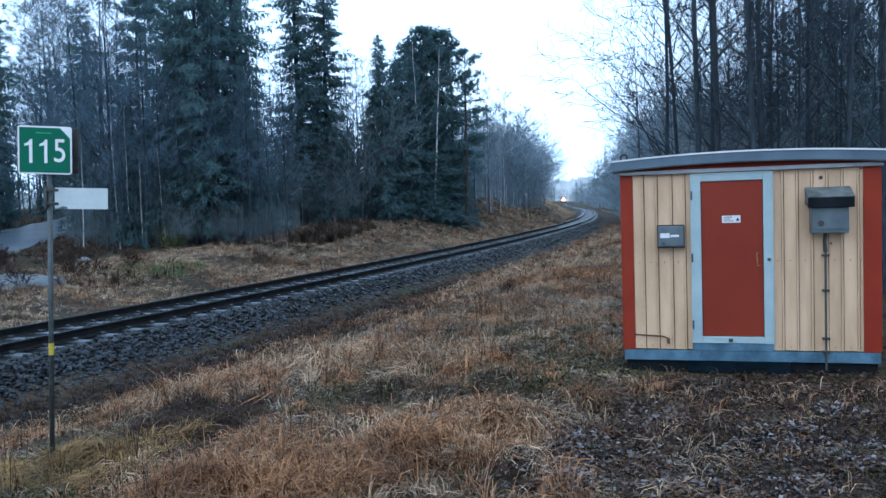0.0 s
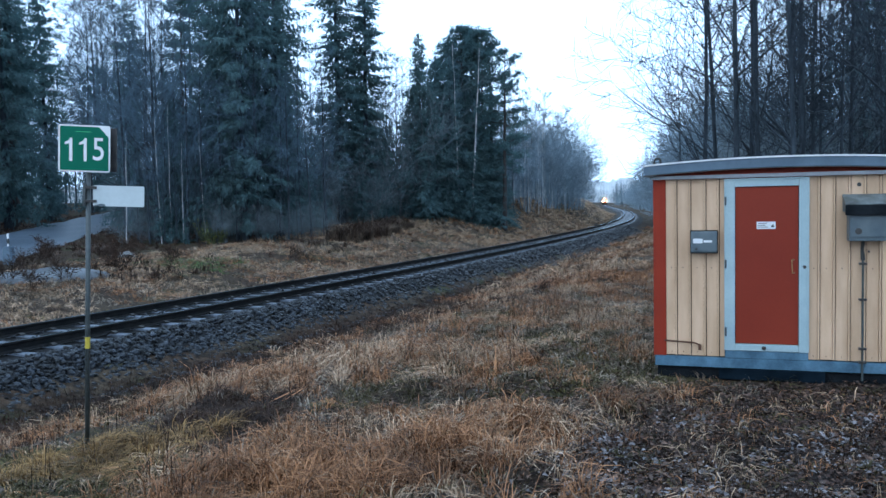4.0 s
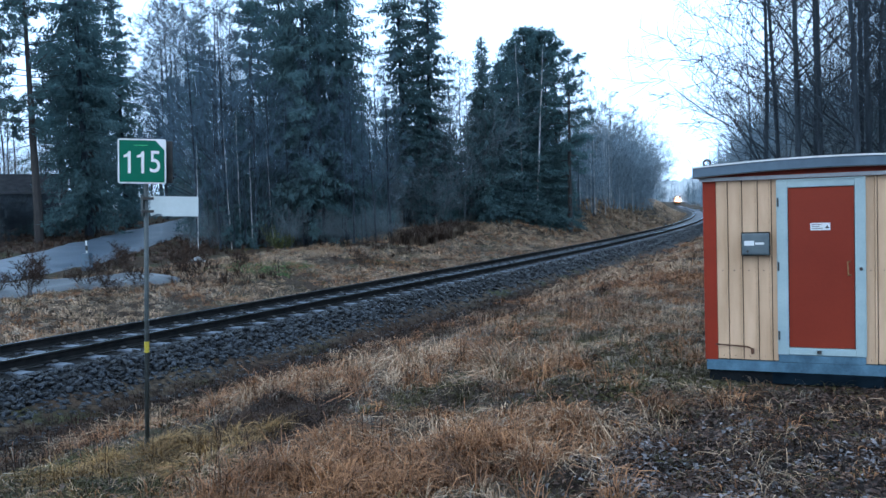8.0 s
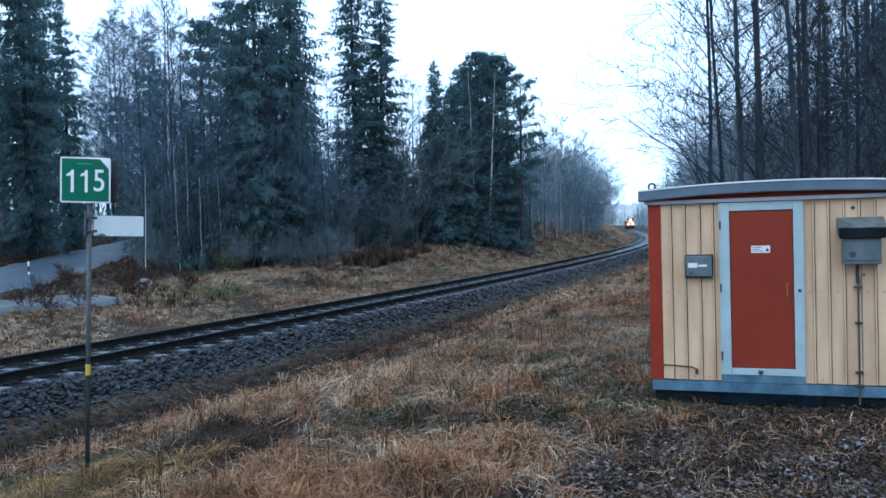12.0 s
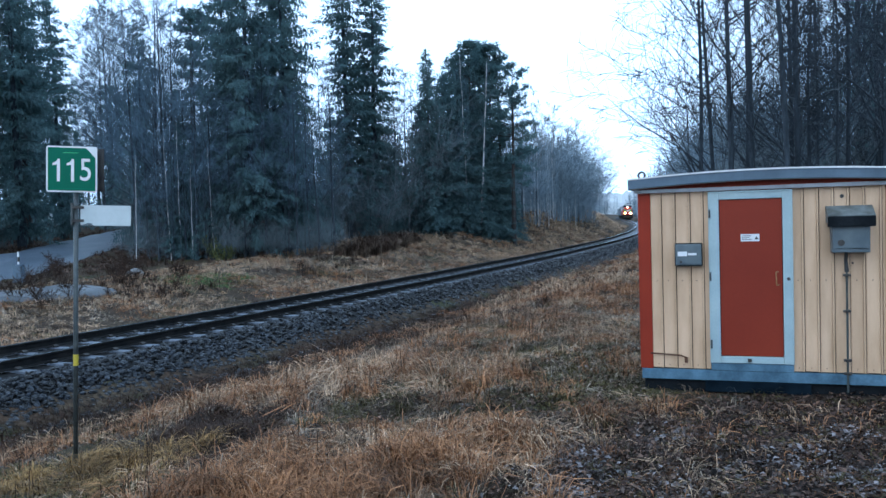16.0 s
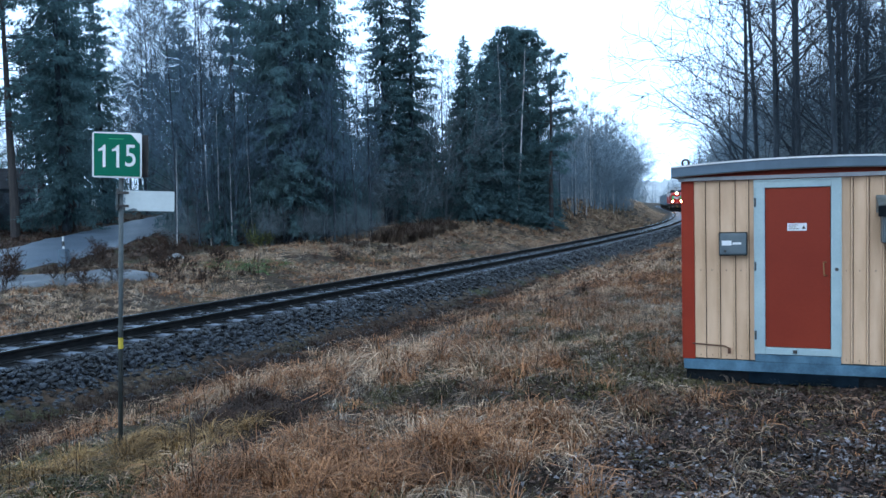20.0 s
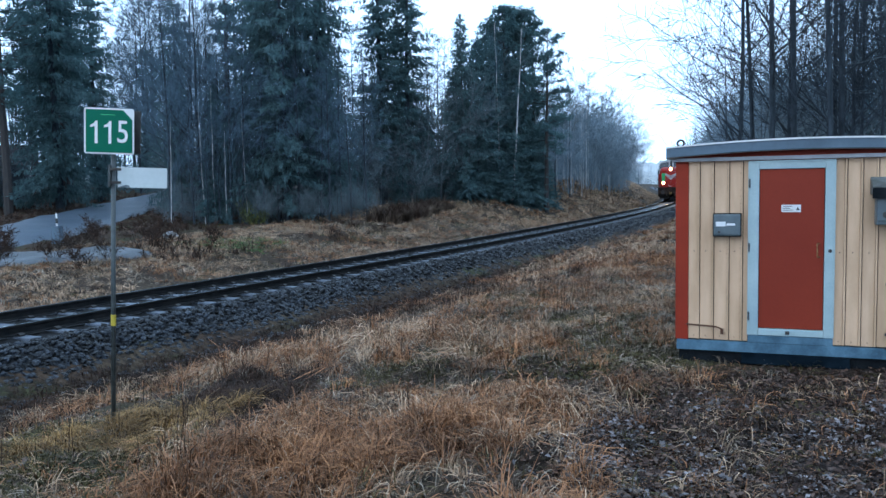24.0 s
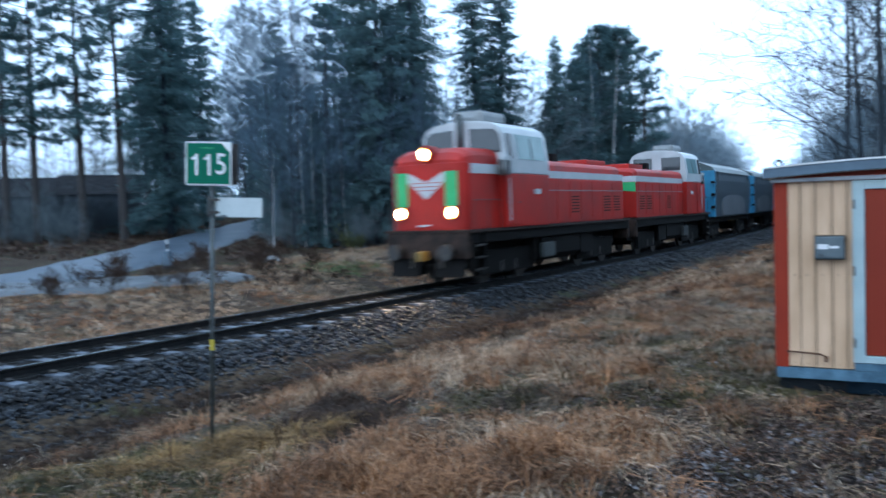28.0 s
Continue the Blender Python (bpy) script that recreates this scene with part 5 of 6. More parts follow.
# the wood closes behind the camera as well
for k in range(18):
    x, y = rt.uniform(-14, 22), rt.uniform(-34, -16)
    plant(rt.choice((FAR_SPRUCE, FAR_BARE[0], PINE[1])), x, y, rt.uniform(0.7, 1.0))
for x, y in ((-16.6, 24.6), (-13.4, 25.2), (-15.9, 27.4), (-17.9, 26.2), (-14.0, 29.4), (-12.4, 27.2), (-17.2, 21.8), (-13.1, 23.0), (-16.9, 30.2), (-12.0, 30.4), (-18.4, 33.0), (-15.4, 33.6), (-17.6, 19.6), (-16.0, 20.6), (-15.4, 22.4), (-17.0, 23.2), (-14.8, 24.4), (-18.0, 17.6)):
    plant(LOW, x, y, rt.uniform(0.5, 0.85))


def build_boulder(x, y, size):
    bm = bmesh.new()
    bmesh.ops.create_icosphere(bm, subdivisions=3, radius=1.0)
    for v in bm.verts:
        c = v.co
        k = 1 + 0.12 * math.sin(3.1 * c.x + 1.0) * math.sin(2.7 * c.y) + 0.06 * math.sin(7 * c.z + 4 * c.x)
        v.co = (c.x * k * 0.62, c.y * k * 0.5, c.z * k * 0.38)
    ob = part("boulder", bm, M_BOULDER, smooth=True)
    ob.matrix_world = pose(x, y, gz(x, y) + 0.12 * size, 8, 5, 40) @ Matrix.Scale(size, 4)
    tagged(ob, "pale rounded boulder in the grass", "rock")


build_boulder(-15.2, 33.4, 0.6)


def build_house(x, y, turn, w, d, label):
    h = tagged(empty("house", pose(x, y, gz(x, y) - 0.2, 0, 0, turn)), label, "house")
    part("wall", box(-w / 2, w / 2, -d / 2, d / 2, 0, 2.9, 0.03), M_HOUSE, h)
    rf = prism(((-d / 2 - 0.6, 2.8), (0, 4.6), (d / 2 + 0.6, 2.8), (0, 4.35)), "x", -w / 2 - 0.5, w / 2 + 0.5)
    part("roof", rf, M_TILE, h, "low dark pitched roof")
    part("gable", prism(((-d / 2, 2.85), (0, 4.4), (d / 2, 2.85)), "x", -w / 2 + 0.02, w / 2 - 0.02), M_HOUSE, h)
    for k in range(3):
        c = -w / 2 + w * (k + 0.5) / 3
        win = part("window", box(c - 0.6, c + 0.6, -d / 2 - 0.06, -d / 2 + 0.02, 1.0, 2.2, 0.02), M_STEEL, h, "grey framed window")
        part("pane", box(c - 0.52, c - 0.03, -d / 2 - 0.075, -d / 2 - 0.062, 1.08, 2.12), M_GLASS, win)
        part("pane", box(c + 0.03, c + 0.52, -d / 2 - 0.075, -d / 2 - 0.062, 1.08, 2.12), M_GLASS, win)


build_house(-54.0, 63.0, 24, 9, 7, "low pale grey house with a dark pitched roof behind the pines")
build_house(-45.6, 64.0, 40, 6, 6, "low grey house wing with a dark pitched roof behind the pines")


# ---- grass, leaves and weeds ----
rg = np.random.default_rng(3)


def blades(name, xy, length, width, mat, label, lean=0.6):
    """Bent three-sided blades rooted at the points of xy."""
    n = len(xy)
    z = ground_height(xy[:, 0], xy[:, 1])
    a = rg.uniform(0, 2 * np.pi, n)
    L = length * rg.uniform(0.45, 1.25, n)
    bend = lean * rg.uniform(0.3, 1.5, n)
    out = np.stack((np.cos(a), np.sin(a), np.zeros(n)), 1)
    side = np.stack((-np.sin(a), np.cos(a), np.zeros(n)), 1)
    tw = rg.uniform(-1, 1, n)[:, None]
    side = side * np.cos(tw) + out * np.sin(tw)
    base = np.stack((xy[:, 0], xy[:, 1], z - 0.02), 1)
    up = np.array((0, 0, 1.0))
    mid = base + (up * (1 - 0.25 * bend[:, None]) * 0.6 + out * (bend * 0.28)[:, None]) * L[:, None]
    tip = base + (up * np.maximum(0.12, 0.98 - 0.75 * bend)[:, None] + out * (bend * 0.85)[:, None]) * L[:, None]
    w = (width * rg.uniform(0.6, 1.4, n))[:, None] * side
    v = np.stack((base - w, base + w, mid - w * 0.75, mid + w * 0.75, tip), 1).reshape(-1, 3)
    k = np.arange(n)[:, None] * 5
    quads, tris = (k + np.array((0, 1, 3, 2))).tolist(), (k + np.array((2, 3, 4))).tolist()
    ob = mesh_part(name, from_arrays(name, v.tolist(), quads + tris), mat)
    return tagged(ob, label, "grass", kind="stuff")


def clumps(count, per, spread, region, power=1.0):
    """Points in clumps over region(u, v), with u and v from 0 to 1."""
    c = region(rg.uniform(0, 1, count), rg.uniform(0, 1, count) ** power)
    p = np.repeat(np.stack(c, 1), per, 0) + rg.normal(0, spread, (count * per, 2))
    return p


def by_track(s0, s1, d0, d1):
    def f(u, v):
        s, d = s0 + (s1 - s0) * v, d0 + (d1 - d0) * u
        x, y, h = np.interp(s, line_s, line_x), np.interp(s, line_s, line_y), np.interp(s, line_s, line_h)
        return x + d * np.cos(h), y - d * np.sin(h)
    return f


def rect(x0, x1, y0, y1):
    return lambda u, v: (x0 + (x1 - x0) * u, y0 + (y1 - y0) * v)


def clear(p):
    """Leaves out the hut and keeps the trodden ground before it thin."""
    c, s = math.cos(radians(-14.44)), math.sin(radians(-14.44))
    lx, ly = (p[:, 0] - 2.165) * c + (p[:, 1] - 10.04) * s, -(p[:, 0] - 2.165) * s + (p[:, 1] - 10.04) * c
    hut = (lx > -0.05) & (lx < 2.9) & (ly > -0.03) & (ly < 2.4)
    trod = ((p[:, 0] - 3.6) / 3.0) ** 2 + ((p[:, 1] - 6.6) / 3.5) ** 2 < 1 + 1.1 * (tussock(p[:, 0], p[:, 1], 0.7) - 0.5)
    return p[~(hut | (trod & (rg.uniform(0, 1, len(p)) < 0.88)))]


def patchy(p, scale, cut, shift=0.0):
    """Keeps the points where a slow pattern is high, so that bare gaps stay between."""
    a = np.sin(p[:, 0] * scale + 1.3 * np.sin(p[:, 1] * scale * 0.7 + shift)) + np.sin(p[:, 1] * scale * 1.1 + 1.7 * np.sin(p[:, 0] * scale * 0.6 - shift))
    return p[a + rg.normal(0, 0.45, len(p)) > cut]


def off_path(p):
    """Leaves out the road and the gravel path."""
    ly = np.interp(p[:, 0], [q[0] for q in LANE], [q[1] for q in LANE])
    rx = np.interp(p[:, 1], [q[1] for q in ROAD], [q[0] for q in ROAD])
    lane = (p[:, 1] - ly < 1.7) & (p[:, 1] - ly > -2.9) & (p[:, 0] > -22) & (p[:, 0] < -14.2)
    return p[~(lane | (np.abs(p[:, 0] - rx) < 2.7))]


def tufts(name, centres, per, length, width, mat, label, bend=1.0):
    """Fountain-shaped tufts: blades that lean out from each centre and hang over."""
    c = np.repeat(centres, per, 0)
    n = len(c)
    size = np.repeat(rg.lognormal(0, 0.28, len(centres)), per)
    comb = 4.2 * np.sin(0.7 * c[:, 0] + 1.3) + 3.1 * np.sin(0.9 * c[:, 1] - 0.5 * c[:, 0]) + np.repeat(rg.normal(0, 1.3, len(centres)), per)
    a = np.where(rg.uniform(0, 1, n) < 0.62, comb + rg.normal(0, 0.55, n), rg.uniform(0, 2 * np.pi, n))
    out = np.stack((np.cos(a), np.sin(a), np.zeros(n)), 1)
    root = c + out[:, :2] * (rg.uniform(0, 0.12, n) * size)[:, None] + rg.normal(0, 0.2 * min(length, 0.3), (n, 2))
    z = ground_height(root[:, 0], root[:, 1])
    L = (length * size * rg.uniform(0.5, 1.25, n))[:, None]
    b = (bend * rg.uniform(0.35, 1.35, n))[:, None]
    up = np.array((0, 0, 1.0))
    p0 = np.stack((root[:, 0], root[:, 1], z - 0.02), 1)
    p1 = p0 + L * 0.45 * (up * (1 - 0.28 * b) + out * 0.45 * b)
    p2 = p1 + L * 0.35 * (up * (0.75 - 0.75 * b) + out * (0.35 + 0.55 * b))
    p3 = p2 + L * 0.30 * (up * (0.35 - 0.95 * b) + out * (0.5 + 0.35 * b))
    low = np.maximum(z[:, None] + 0.01, 0 * L - 9)
    p2[:, 2:] = np.maximum(p2[:, 2:], low)
    p3[:, 2:] = np.maximum(p3[:, 2:], low)
    s = np.stack((-np.sin(a), np.cos(a), rg.uniform(-0.6, 0.6, n)), 1) * (width * rg.uniform(0.6, 1.5, n))[:, None]
    v = np.stack((p0 - s, p0 + s, p1 - s * 0.9, p1 + s * 0.9, p2 - s * 0.6, p2 + s * 0.6, p3), 1).reshape(-1, 3)
    k = np.arange(n)[:, None] * 7
    f = (k + np.array((0, 1, 3, 2))).tolist() + (k + np.array((2, 3, 5, 4))).tolist() + (k + np.array((4, 5, 6))).tolist()
    return tagged(mesh_part(name, from_arrays(name, v.tolist(), f), mat), label, "grass", kind="stuff")


def spots(count, region, power=1.0):
    return np.stack(region(rg.uniform(0, 1, count), rg.uniform(0, 1, count) ** power), 1)


NEAR = by_track(-14, 15, 3.4, 12.6)


def on_lumps(p, low, high):
    """Keeps the points whose lump height lies between low and high."""
    h = tussock(p[:, 0], p[:, 1]) + rg.normal(0, 0.06, len(p))
    return p[(h > low) & (h < high)]


def thin_out(p, x, y, rx, ry, keep):
    """Leaves only a share of the points inside an ellipse."""
    inside = ((p[:, 0] - x) / rx) ** 2 + ((p[:, 1] - y) / ry) ** 2 < 1 + 0.5 * (tussock(p[:, 0], p[:, 1], 0.9) - 0.5)
    return p[~inside | (rg.uniform(0, 1, len(p)) < keep)]


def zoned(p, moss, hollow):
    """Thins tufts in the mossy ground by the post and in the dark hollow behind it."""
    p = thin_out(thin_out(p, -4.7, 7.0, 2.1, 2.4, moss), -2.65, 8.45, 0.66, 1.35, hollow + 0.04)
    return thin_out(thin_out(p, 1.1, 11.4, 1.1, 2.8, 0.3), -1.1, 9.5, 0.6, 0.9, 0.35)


tufts("straw_tussocks", zoned(patchy(on_lumps(clear(spots(3600, NEAR)), 0.50, 2), 1.1, -0.3), 0.05, 0.1), 38, 0.26, 0.0032, M_STRAW, "arching pale tussocks of dead grass", 1.15)
tufts("rusty_tussocks", zoned(patchy(on_lumps(clear(spots(4600, NEAR)), 0.40, 2), 1.0, -0.9, 2.0), 0.06, 0.1), 40, 0.25, 0.0031, M_RUST, "arching rusty tussocks of dead grass", 1.1)
tufts("olive_tufts", patchy(clear(spots(2000, NEAR)), 1.3, 0.1, 4.0), 20, 0.17, 0.0036, M_OLIVE, "short half-green grass", 1.0)
tufts("dark_tufts", on_lumps(clear(spots(4200, NEAR)), -1, 0.46), 15, 0.21, 0.004, M_THATCH, "grey brown dead grass in the hollows", 1.2)
tufts("tall_rusty_tufts", zoned(patchy(on_lumps(clear(spots(600, rect(-2.1, 1.0, 4.0, 7.8))), 0.36, 2), 1.9, -0.7, 3.0), 0.1, 0), 56, 0.30, 0.0028, M_RUST, "tall rusty tufts of dead grass", 0.95)
tufts("tall_straw_tufts", zoned(patchy(on_lumps(clear(spots(210, rect(-2.0, 1.0, 3.8, 7.9))), 0.48, 2), 1.9, -0.2, 1.0), 0.2, 0), 36, 0.30, 0.0031, M_STRAW, "tall straw tufts of dead grass", 1.3)
tufts("matted_grass", zoned(clear(spots(4200, NEAR)), 0.25, 0.08), 15, 0.19, 0.0033, M_PALEGRASS, "greyish matted dead grass", 1.35)
tufts("field_matted", patchy(off_path(spots(4200, by_track(-12, 44, -2.5, -13))), 0.8, -1.0, 3.3), 12, 0.24, 0.0062, M_PALEGRASS, "greyish matted dead grass of the field", 1.3)
tufts("hut_matted", clear(spots(520, rect(-0.4, 2.4, 9.4, 14.5))), 14, 0.14, 0.0042, M_PALEGRASS, "greyish short grass beside the hut", 1.3)
tufts("arching_straw", spots(70, rect(-3.9, 0.6, 10.2, 12.8)), 64, 0.42, 0.0036, M_STRAW, "large arching straw tussocks by the ballast", 1.25)
tufts("arching_rust", spots(110, rect(-4.4, 0.8, 10.0, 13.0)), 60, 0.40, 0.0034, M_RUST, "large arching rusty tussocks by the ballast", 1.15)
tufts("post_tufts", spots(22, rect(-4.2, -2.55, 6.8, 8.3)), 400, 0.38, 0.0026, M_GOLD, "pale drooping tufts round the post", 1.45)
tufts("rust_clump", spots(40, rect(-2.1, -1.2, 6.1, 7.3)), 84, 0.30, 0.0027, M_RUST, "tall fine rusty clump beside the hollow", 0.8)
tufts("clump_straw", spots(12, rect(-2.1, -1.2, 6.1, 7.3)), 20, 0.40, 0.0026, M_STRAW, "single pale blades in the rusty clump", 1.1)
tufts("green_strip", spots(150, rect(-1.7, -0.5, 8.7, 10.5)), 22, 0.13, 0.0036, M_OLIVE, "short green grass between the tussocks", 1.0)
tufts("verge_olive", clear(spots(800, rect(-0.9, 2.3, 9.0, 18.0))), 18, 0.13, 0.0045, M_OLIVE, "short half-green grass of the verge", 1.0)
tufts("mossy_tufts", thin_out(spots(1900, rect(-6.8, -2.3, 4.4, 8.2)), -3.4, 8.0, 0.8, 0.9, 0.25), 20, 0.12, 0.0042, M_OLIVE, "short mossy green grass round the post", 1.0)
tufts("moss_gold", spots(60, rect(-6.6, -2.6, 5.4, 8.4)), 40, 0.20, 0.0030, M_GOLD, "golden tufts in the moss", 1.3)
tufts("moss_straw", spots(75, rect(-6.6, -2.4, 4.8, 8.6)), 16, 0.16, 0.0030, M_STRAW, "small pale tufts in the moss", 1.3)
tufts("hut_moss", spots(260, rect(0.9, 2.3, 9.2, 11.2)), 22, 0.10, 0.0042, M_OLIVE, "short yellow green grass at the hut corner", 1.0)
tufts("hut_grass", clear(spots(900, rect(-0.4, 6.2, 7.8, 14.5))), 20, 0.12, 0.004, M_OLIVE, "short green grass before the hut", 1.0)
tufts("bank_straw", patchy(spots(2600, by_track(14, 80, 3.0, 10.5), 1.5), 0.8, -0.2), 15, 0.40, 0.009, M_STRAW, "dead grass along the track", 1.1)
tufts("bank_rust", patchy(spots(2000, by_track(12, 80, 2.8, 9.5), 1.5), 0.8, -0.2, 2.0), 15, 0.36, 0.009, M_RUST, "brown dead grass along the track", 1.1)
tufts("bank_dark", patchy(spots(1200, by_track(6, 60, 2.8, 7.0), 1.3), 0.9, 0.2, 3.0), 15, 0.30, 0.008, M_WEED, "dark dead weeds along the ballast", 1.0)
tufts("field_straw", patchy(off_path(spots(6800, by_track(-12, 40, -2.5, -13))), 0.9, -0.6), 13, 0.26, 0.0058, M_STRAW, "dead grass of the field", 1.25)
tufts("field_rust", patchy(off_path(spots(4400, by_track(-12, 40, -2.5, -13))), 0.8, -0.3, 2.0), 13, 0.26, 0.0058, M_RUST, "brown dead grass of the field", 1.2)
tufts("green_patch", spots(260, rect(-13.4, -9.8, 29.6, 32.8)), 14, 0.16, 0.007, M_FRESH, "patch of fresh green grass in the field", 1.0)
tufts("field_hollows", patchy(off_path(spots(2200, by_track(-12, 40, -2.5, -13))), 0.9, 0.2, 5.0), 13, 0.24, 0.0058, M_WEED, "dark dead grass of the field", 1.1)
tufts("bank_field_straw", patchy(spots(4300, by_track(36, 80, -2.5, -14)), 0.7, -1.2), 11, 0.34, 0.010, M_STRAW, "dead grass of the bank", 1.1)
tufts("bank_field_rust", patchy(spots(1100, by_track(38, 80, -2.5, -14)), 0.6, -0.4, 2.0), 11, 0.34, 0.010, M_RUST, "brown dead grass of the bank", 1.1)
tufts("field_olive", patchy(off_path(spots(1400, by_track(-8, 45, -3, -16))), 0.6, 0.2, 1.0), 13, 0.18, 0.007, M_OLIVE, "half-green grass of the field", 1.0)
tufts("field_dark", patchy(spots(900, by_track(0, 75, -6, -14)), 0.5, 0.5, 4.0), 15, 0.55, 0.009, M_WEED, "dark dead undergrowth by the wood", 0.7)
tufts("far_field", spots(1700, by_track(66, 170, -2.6, -13), 1.2), 9, 0.45, 0.03, M_STRAW, "dead grass of the far bank", 1.1)
tufts("wood_floor", off_path(spots(1800, rect(-52, -18, 34, 62))), 10, 0.30, 0.016, M_BROWNLEAF, "brown dead undergrowth of the wood", 1.0)
tufts("wood_floor_dark", off_path(spots(1800, rect(-52, -16, 34, 64))), 10, 0.40, 0.014, M_WEED, "dark dead undergrowth of the wood", 0.9)
tufts("toe_weeds", spots(4200, by_track(-14, 26, 2.55, 4.0), 1.1), 10, 0.18, 0.005, M_WEED, "dark dead weeds at the foot of the ballast", 1.1)
tufts("hollow_weeds", thin_out(spots(700, rect(-3.4, -2.15, 7.4, 10.2)), -3.6, 7.4, 0.75, 0.9, 0.1), 30, 0.20, 0.0036, M_WEED, "dark weeds in a hollow, shade in their colour", 1.1)
tufts("litter_weeds", spots(900, rect(0.8, 6.2, 3.6, 8.8)), 12, 0.16, 0.0035, M_WEED, "dark dead stalks among the leaves", 1.0)
tufts("litter_straw", spots(170, rect(1.0, 6.2, 3.6, 8.8)), 12, 0.20, 0.0028, M_STRAW, "single pale dead blades among the leaves", 1.2)
tufts("litter_thatch", spots(900, rect(0.8, 6.2, 3.4, 9.0)), 9, 0.15, 0.0026, M_RUST, "thin brown blades lying among the leaves", 1.7)
tufts("litter_olive", spots(420, rect(1.2, 6.2, 4.6, 9.4)), 16, 0.11, 0.0038, M_OLIVE, "small green tufts among the leaves", 1.0)
tufts("thatch", zoned(on_lumps(clear(spots(3600, NEAR)), 0.45, 2), 0.3, 0.1), 8, 0.13, 0.0036, M_STRAW, "short broken dead blades lying on the soil", 1.7)
tufts("brown_thatch", zoned(clear(spots(3600, NEAR)), 0.3, 0.1), 8, 0.13, 0.0036, M_RUST, "short broken brown blades lying on the soil", 1.7)
blades("weeds", clear(clumps(200, 7, 0.14, by_track(-12, 16, 4.0, 10.0))), 0.50, 0.0035, M_WEED, "dark dead weed, hollow shade in the colour stalks", 0.3)
blades("ditch_weeds", clumps(800, 18, 0.2, by_track(-10, 24, 2.9, 4.6)), 0.22, 0.005, M_WEED, "dark dead weeds in the ditch", 0.9)


CREST = lambda u, v: (-7.9 + 2.0 * v + 1.7 * (u - 0.5), 42.0 + 10 * v)
tufts("bank_weeds", spots(330, CREST), 16, 0.75, 0.010, M_THATCH, "brown dead tall weeds on the crest of the bank", 0.35)
tufts("bank_weeds_dark", spots(240, CREST), 16, 0.85, 0.010, M_WEED, "dark dead tall weeds on the crest of the bank", 0.3)


def leafy_shrub(x, y, h, seed):
    """A small shrub that still has its leaves: upright stems and small folded leaves along them."""
    r = random.Random(seed)
    shrub = tagged(empty("leafy_shrub", pose(x, y, gz(x, y) - 0.03)), "small yellow-green leafy shrub at the edge of the wood", "bush")
    wood, verts, faces = Net(), [], []
    for _ in range(16):
        a, lean = r.uniform(0, math.tau), r.uniform(0.05, 0.45)
        way = Vector((math.cos(a) * lean, math.sin(a) * lean, 1)).normalized()
        foot, long = Vector((math.cos(a) * 0.12, math.sin(a) * 0.12, 0)), h * r.uniform(0.6, 1.0)
        wood.tube([foot + way * long * q / 4 + Vector((r.uniform(-0.02, 0.02), r.uniform(-0.02, 0.02), 0)) for q in range(5)], [0.009 - 0.0015 * q for q in range(5)], 5)
        for _ in range(34):
            c = foot + way * long * r.uniform(0.15, 1.05)
            m = pose(c.x, c.y, c.z, r.uniform(-60, 60), r.uniform(-60, 60), r.uniform(0, 360))
            k, size = len(verts), r.uniform(0.035, 0.065)
            for u, v, w in ((0.1, 0, 0), (0.8, -0.45, 0.12), (1.7, 0, 0), (0.8, 0.45, 0.12)):
                verts.append(tuple(m @ Vector((u * size, v * size, w * size))))
            faces += [(k, k + 1, k + 2), (k, k + 2, k + 3)]
    mesh_part("stems", wood.mesh("stems"), M_BARK, shrub)
    tagged(mesh_part("foliage", from_arrays("foliage", verts, faces), M_SHRUBLEAF, shrub), kind="stuff")


for x, y, h, seed in ((-14.6, 41.0, 1.25, 3), (-13.9, 41.3, 0.9, 4), (-14.2, 40.8, 0.7, 5)):
    leafy_shrub(x, y, h, seed)


def leaf_litter(name, count, region, mat, label):
    p = np.stack(region(rg.uniform(0, 1, count), rg.uniform(0, 1, count)), 1)
    z = ground_height(p[:, 0], p[:, 1]) + rg.uniform(0.004, 0.04, count)
    a, tilt = rg.uniform(0, 2 * np.pi, count), rg.uniform(-0.5, 0.5, count)
    s = (0.012 + 0.026 * rg.uniform(0, 1, count) ** 1.6)[:, None]
    e1 = np.stack((np.cos(a), np.sin(a), tilt), 1) * s
    e2 = np.stack((-np.sin(a), np.cos(a), rg.uniform(-0.45, 0.45, count)), 1) * s * 0.66
    c = np.stack((p[:, 0], p[:, 1], z), 1)
    lift = np.array((0, 0, 1.0)) * s * 0.35
    v = np.stack((c - e1, c - e2 * 0.9 + lift, c + e1, c + e2 * 0.9 + lift), 1).reshape(-1, 3)
    k = np.arange(count)[:, None] * 4
    f = np.concatenate((k + np.array((0, 1, 2)), k + np.array((0, 2, 3)))).tolist()
    tagged(mesh_part(name, from_arrays(name, v.tolist(), f), mat), label, "leaves", kind="stuff")


def around(spots_, spread):
    c = np.array(spots_)

    def f(u, v):
        p = c[(u * len(c)).astype(int) % len(c)] + rg.normal(0, spread, (len(u), 2))
        return p[:, 0], p[:, 1]
    return f


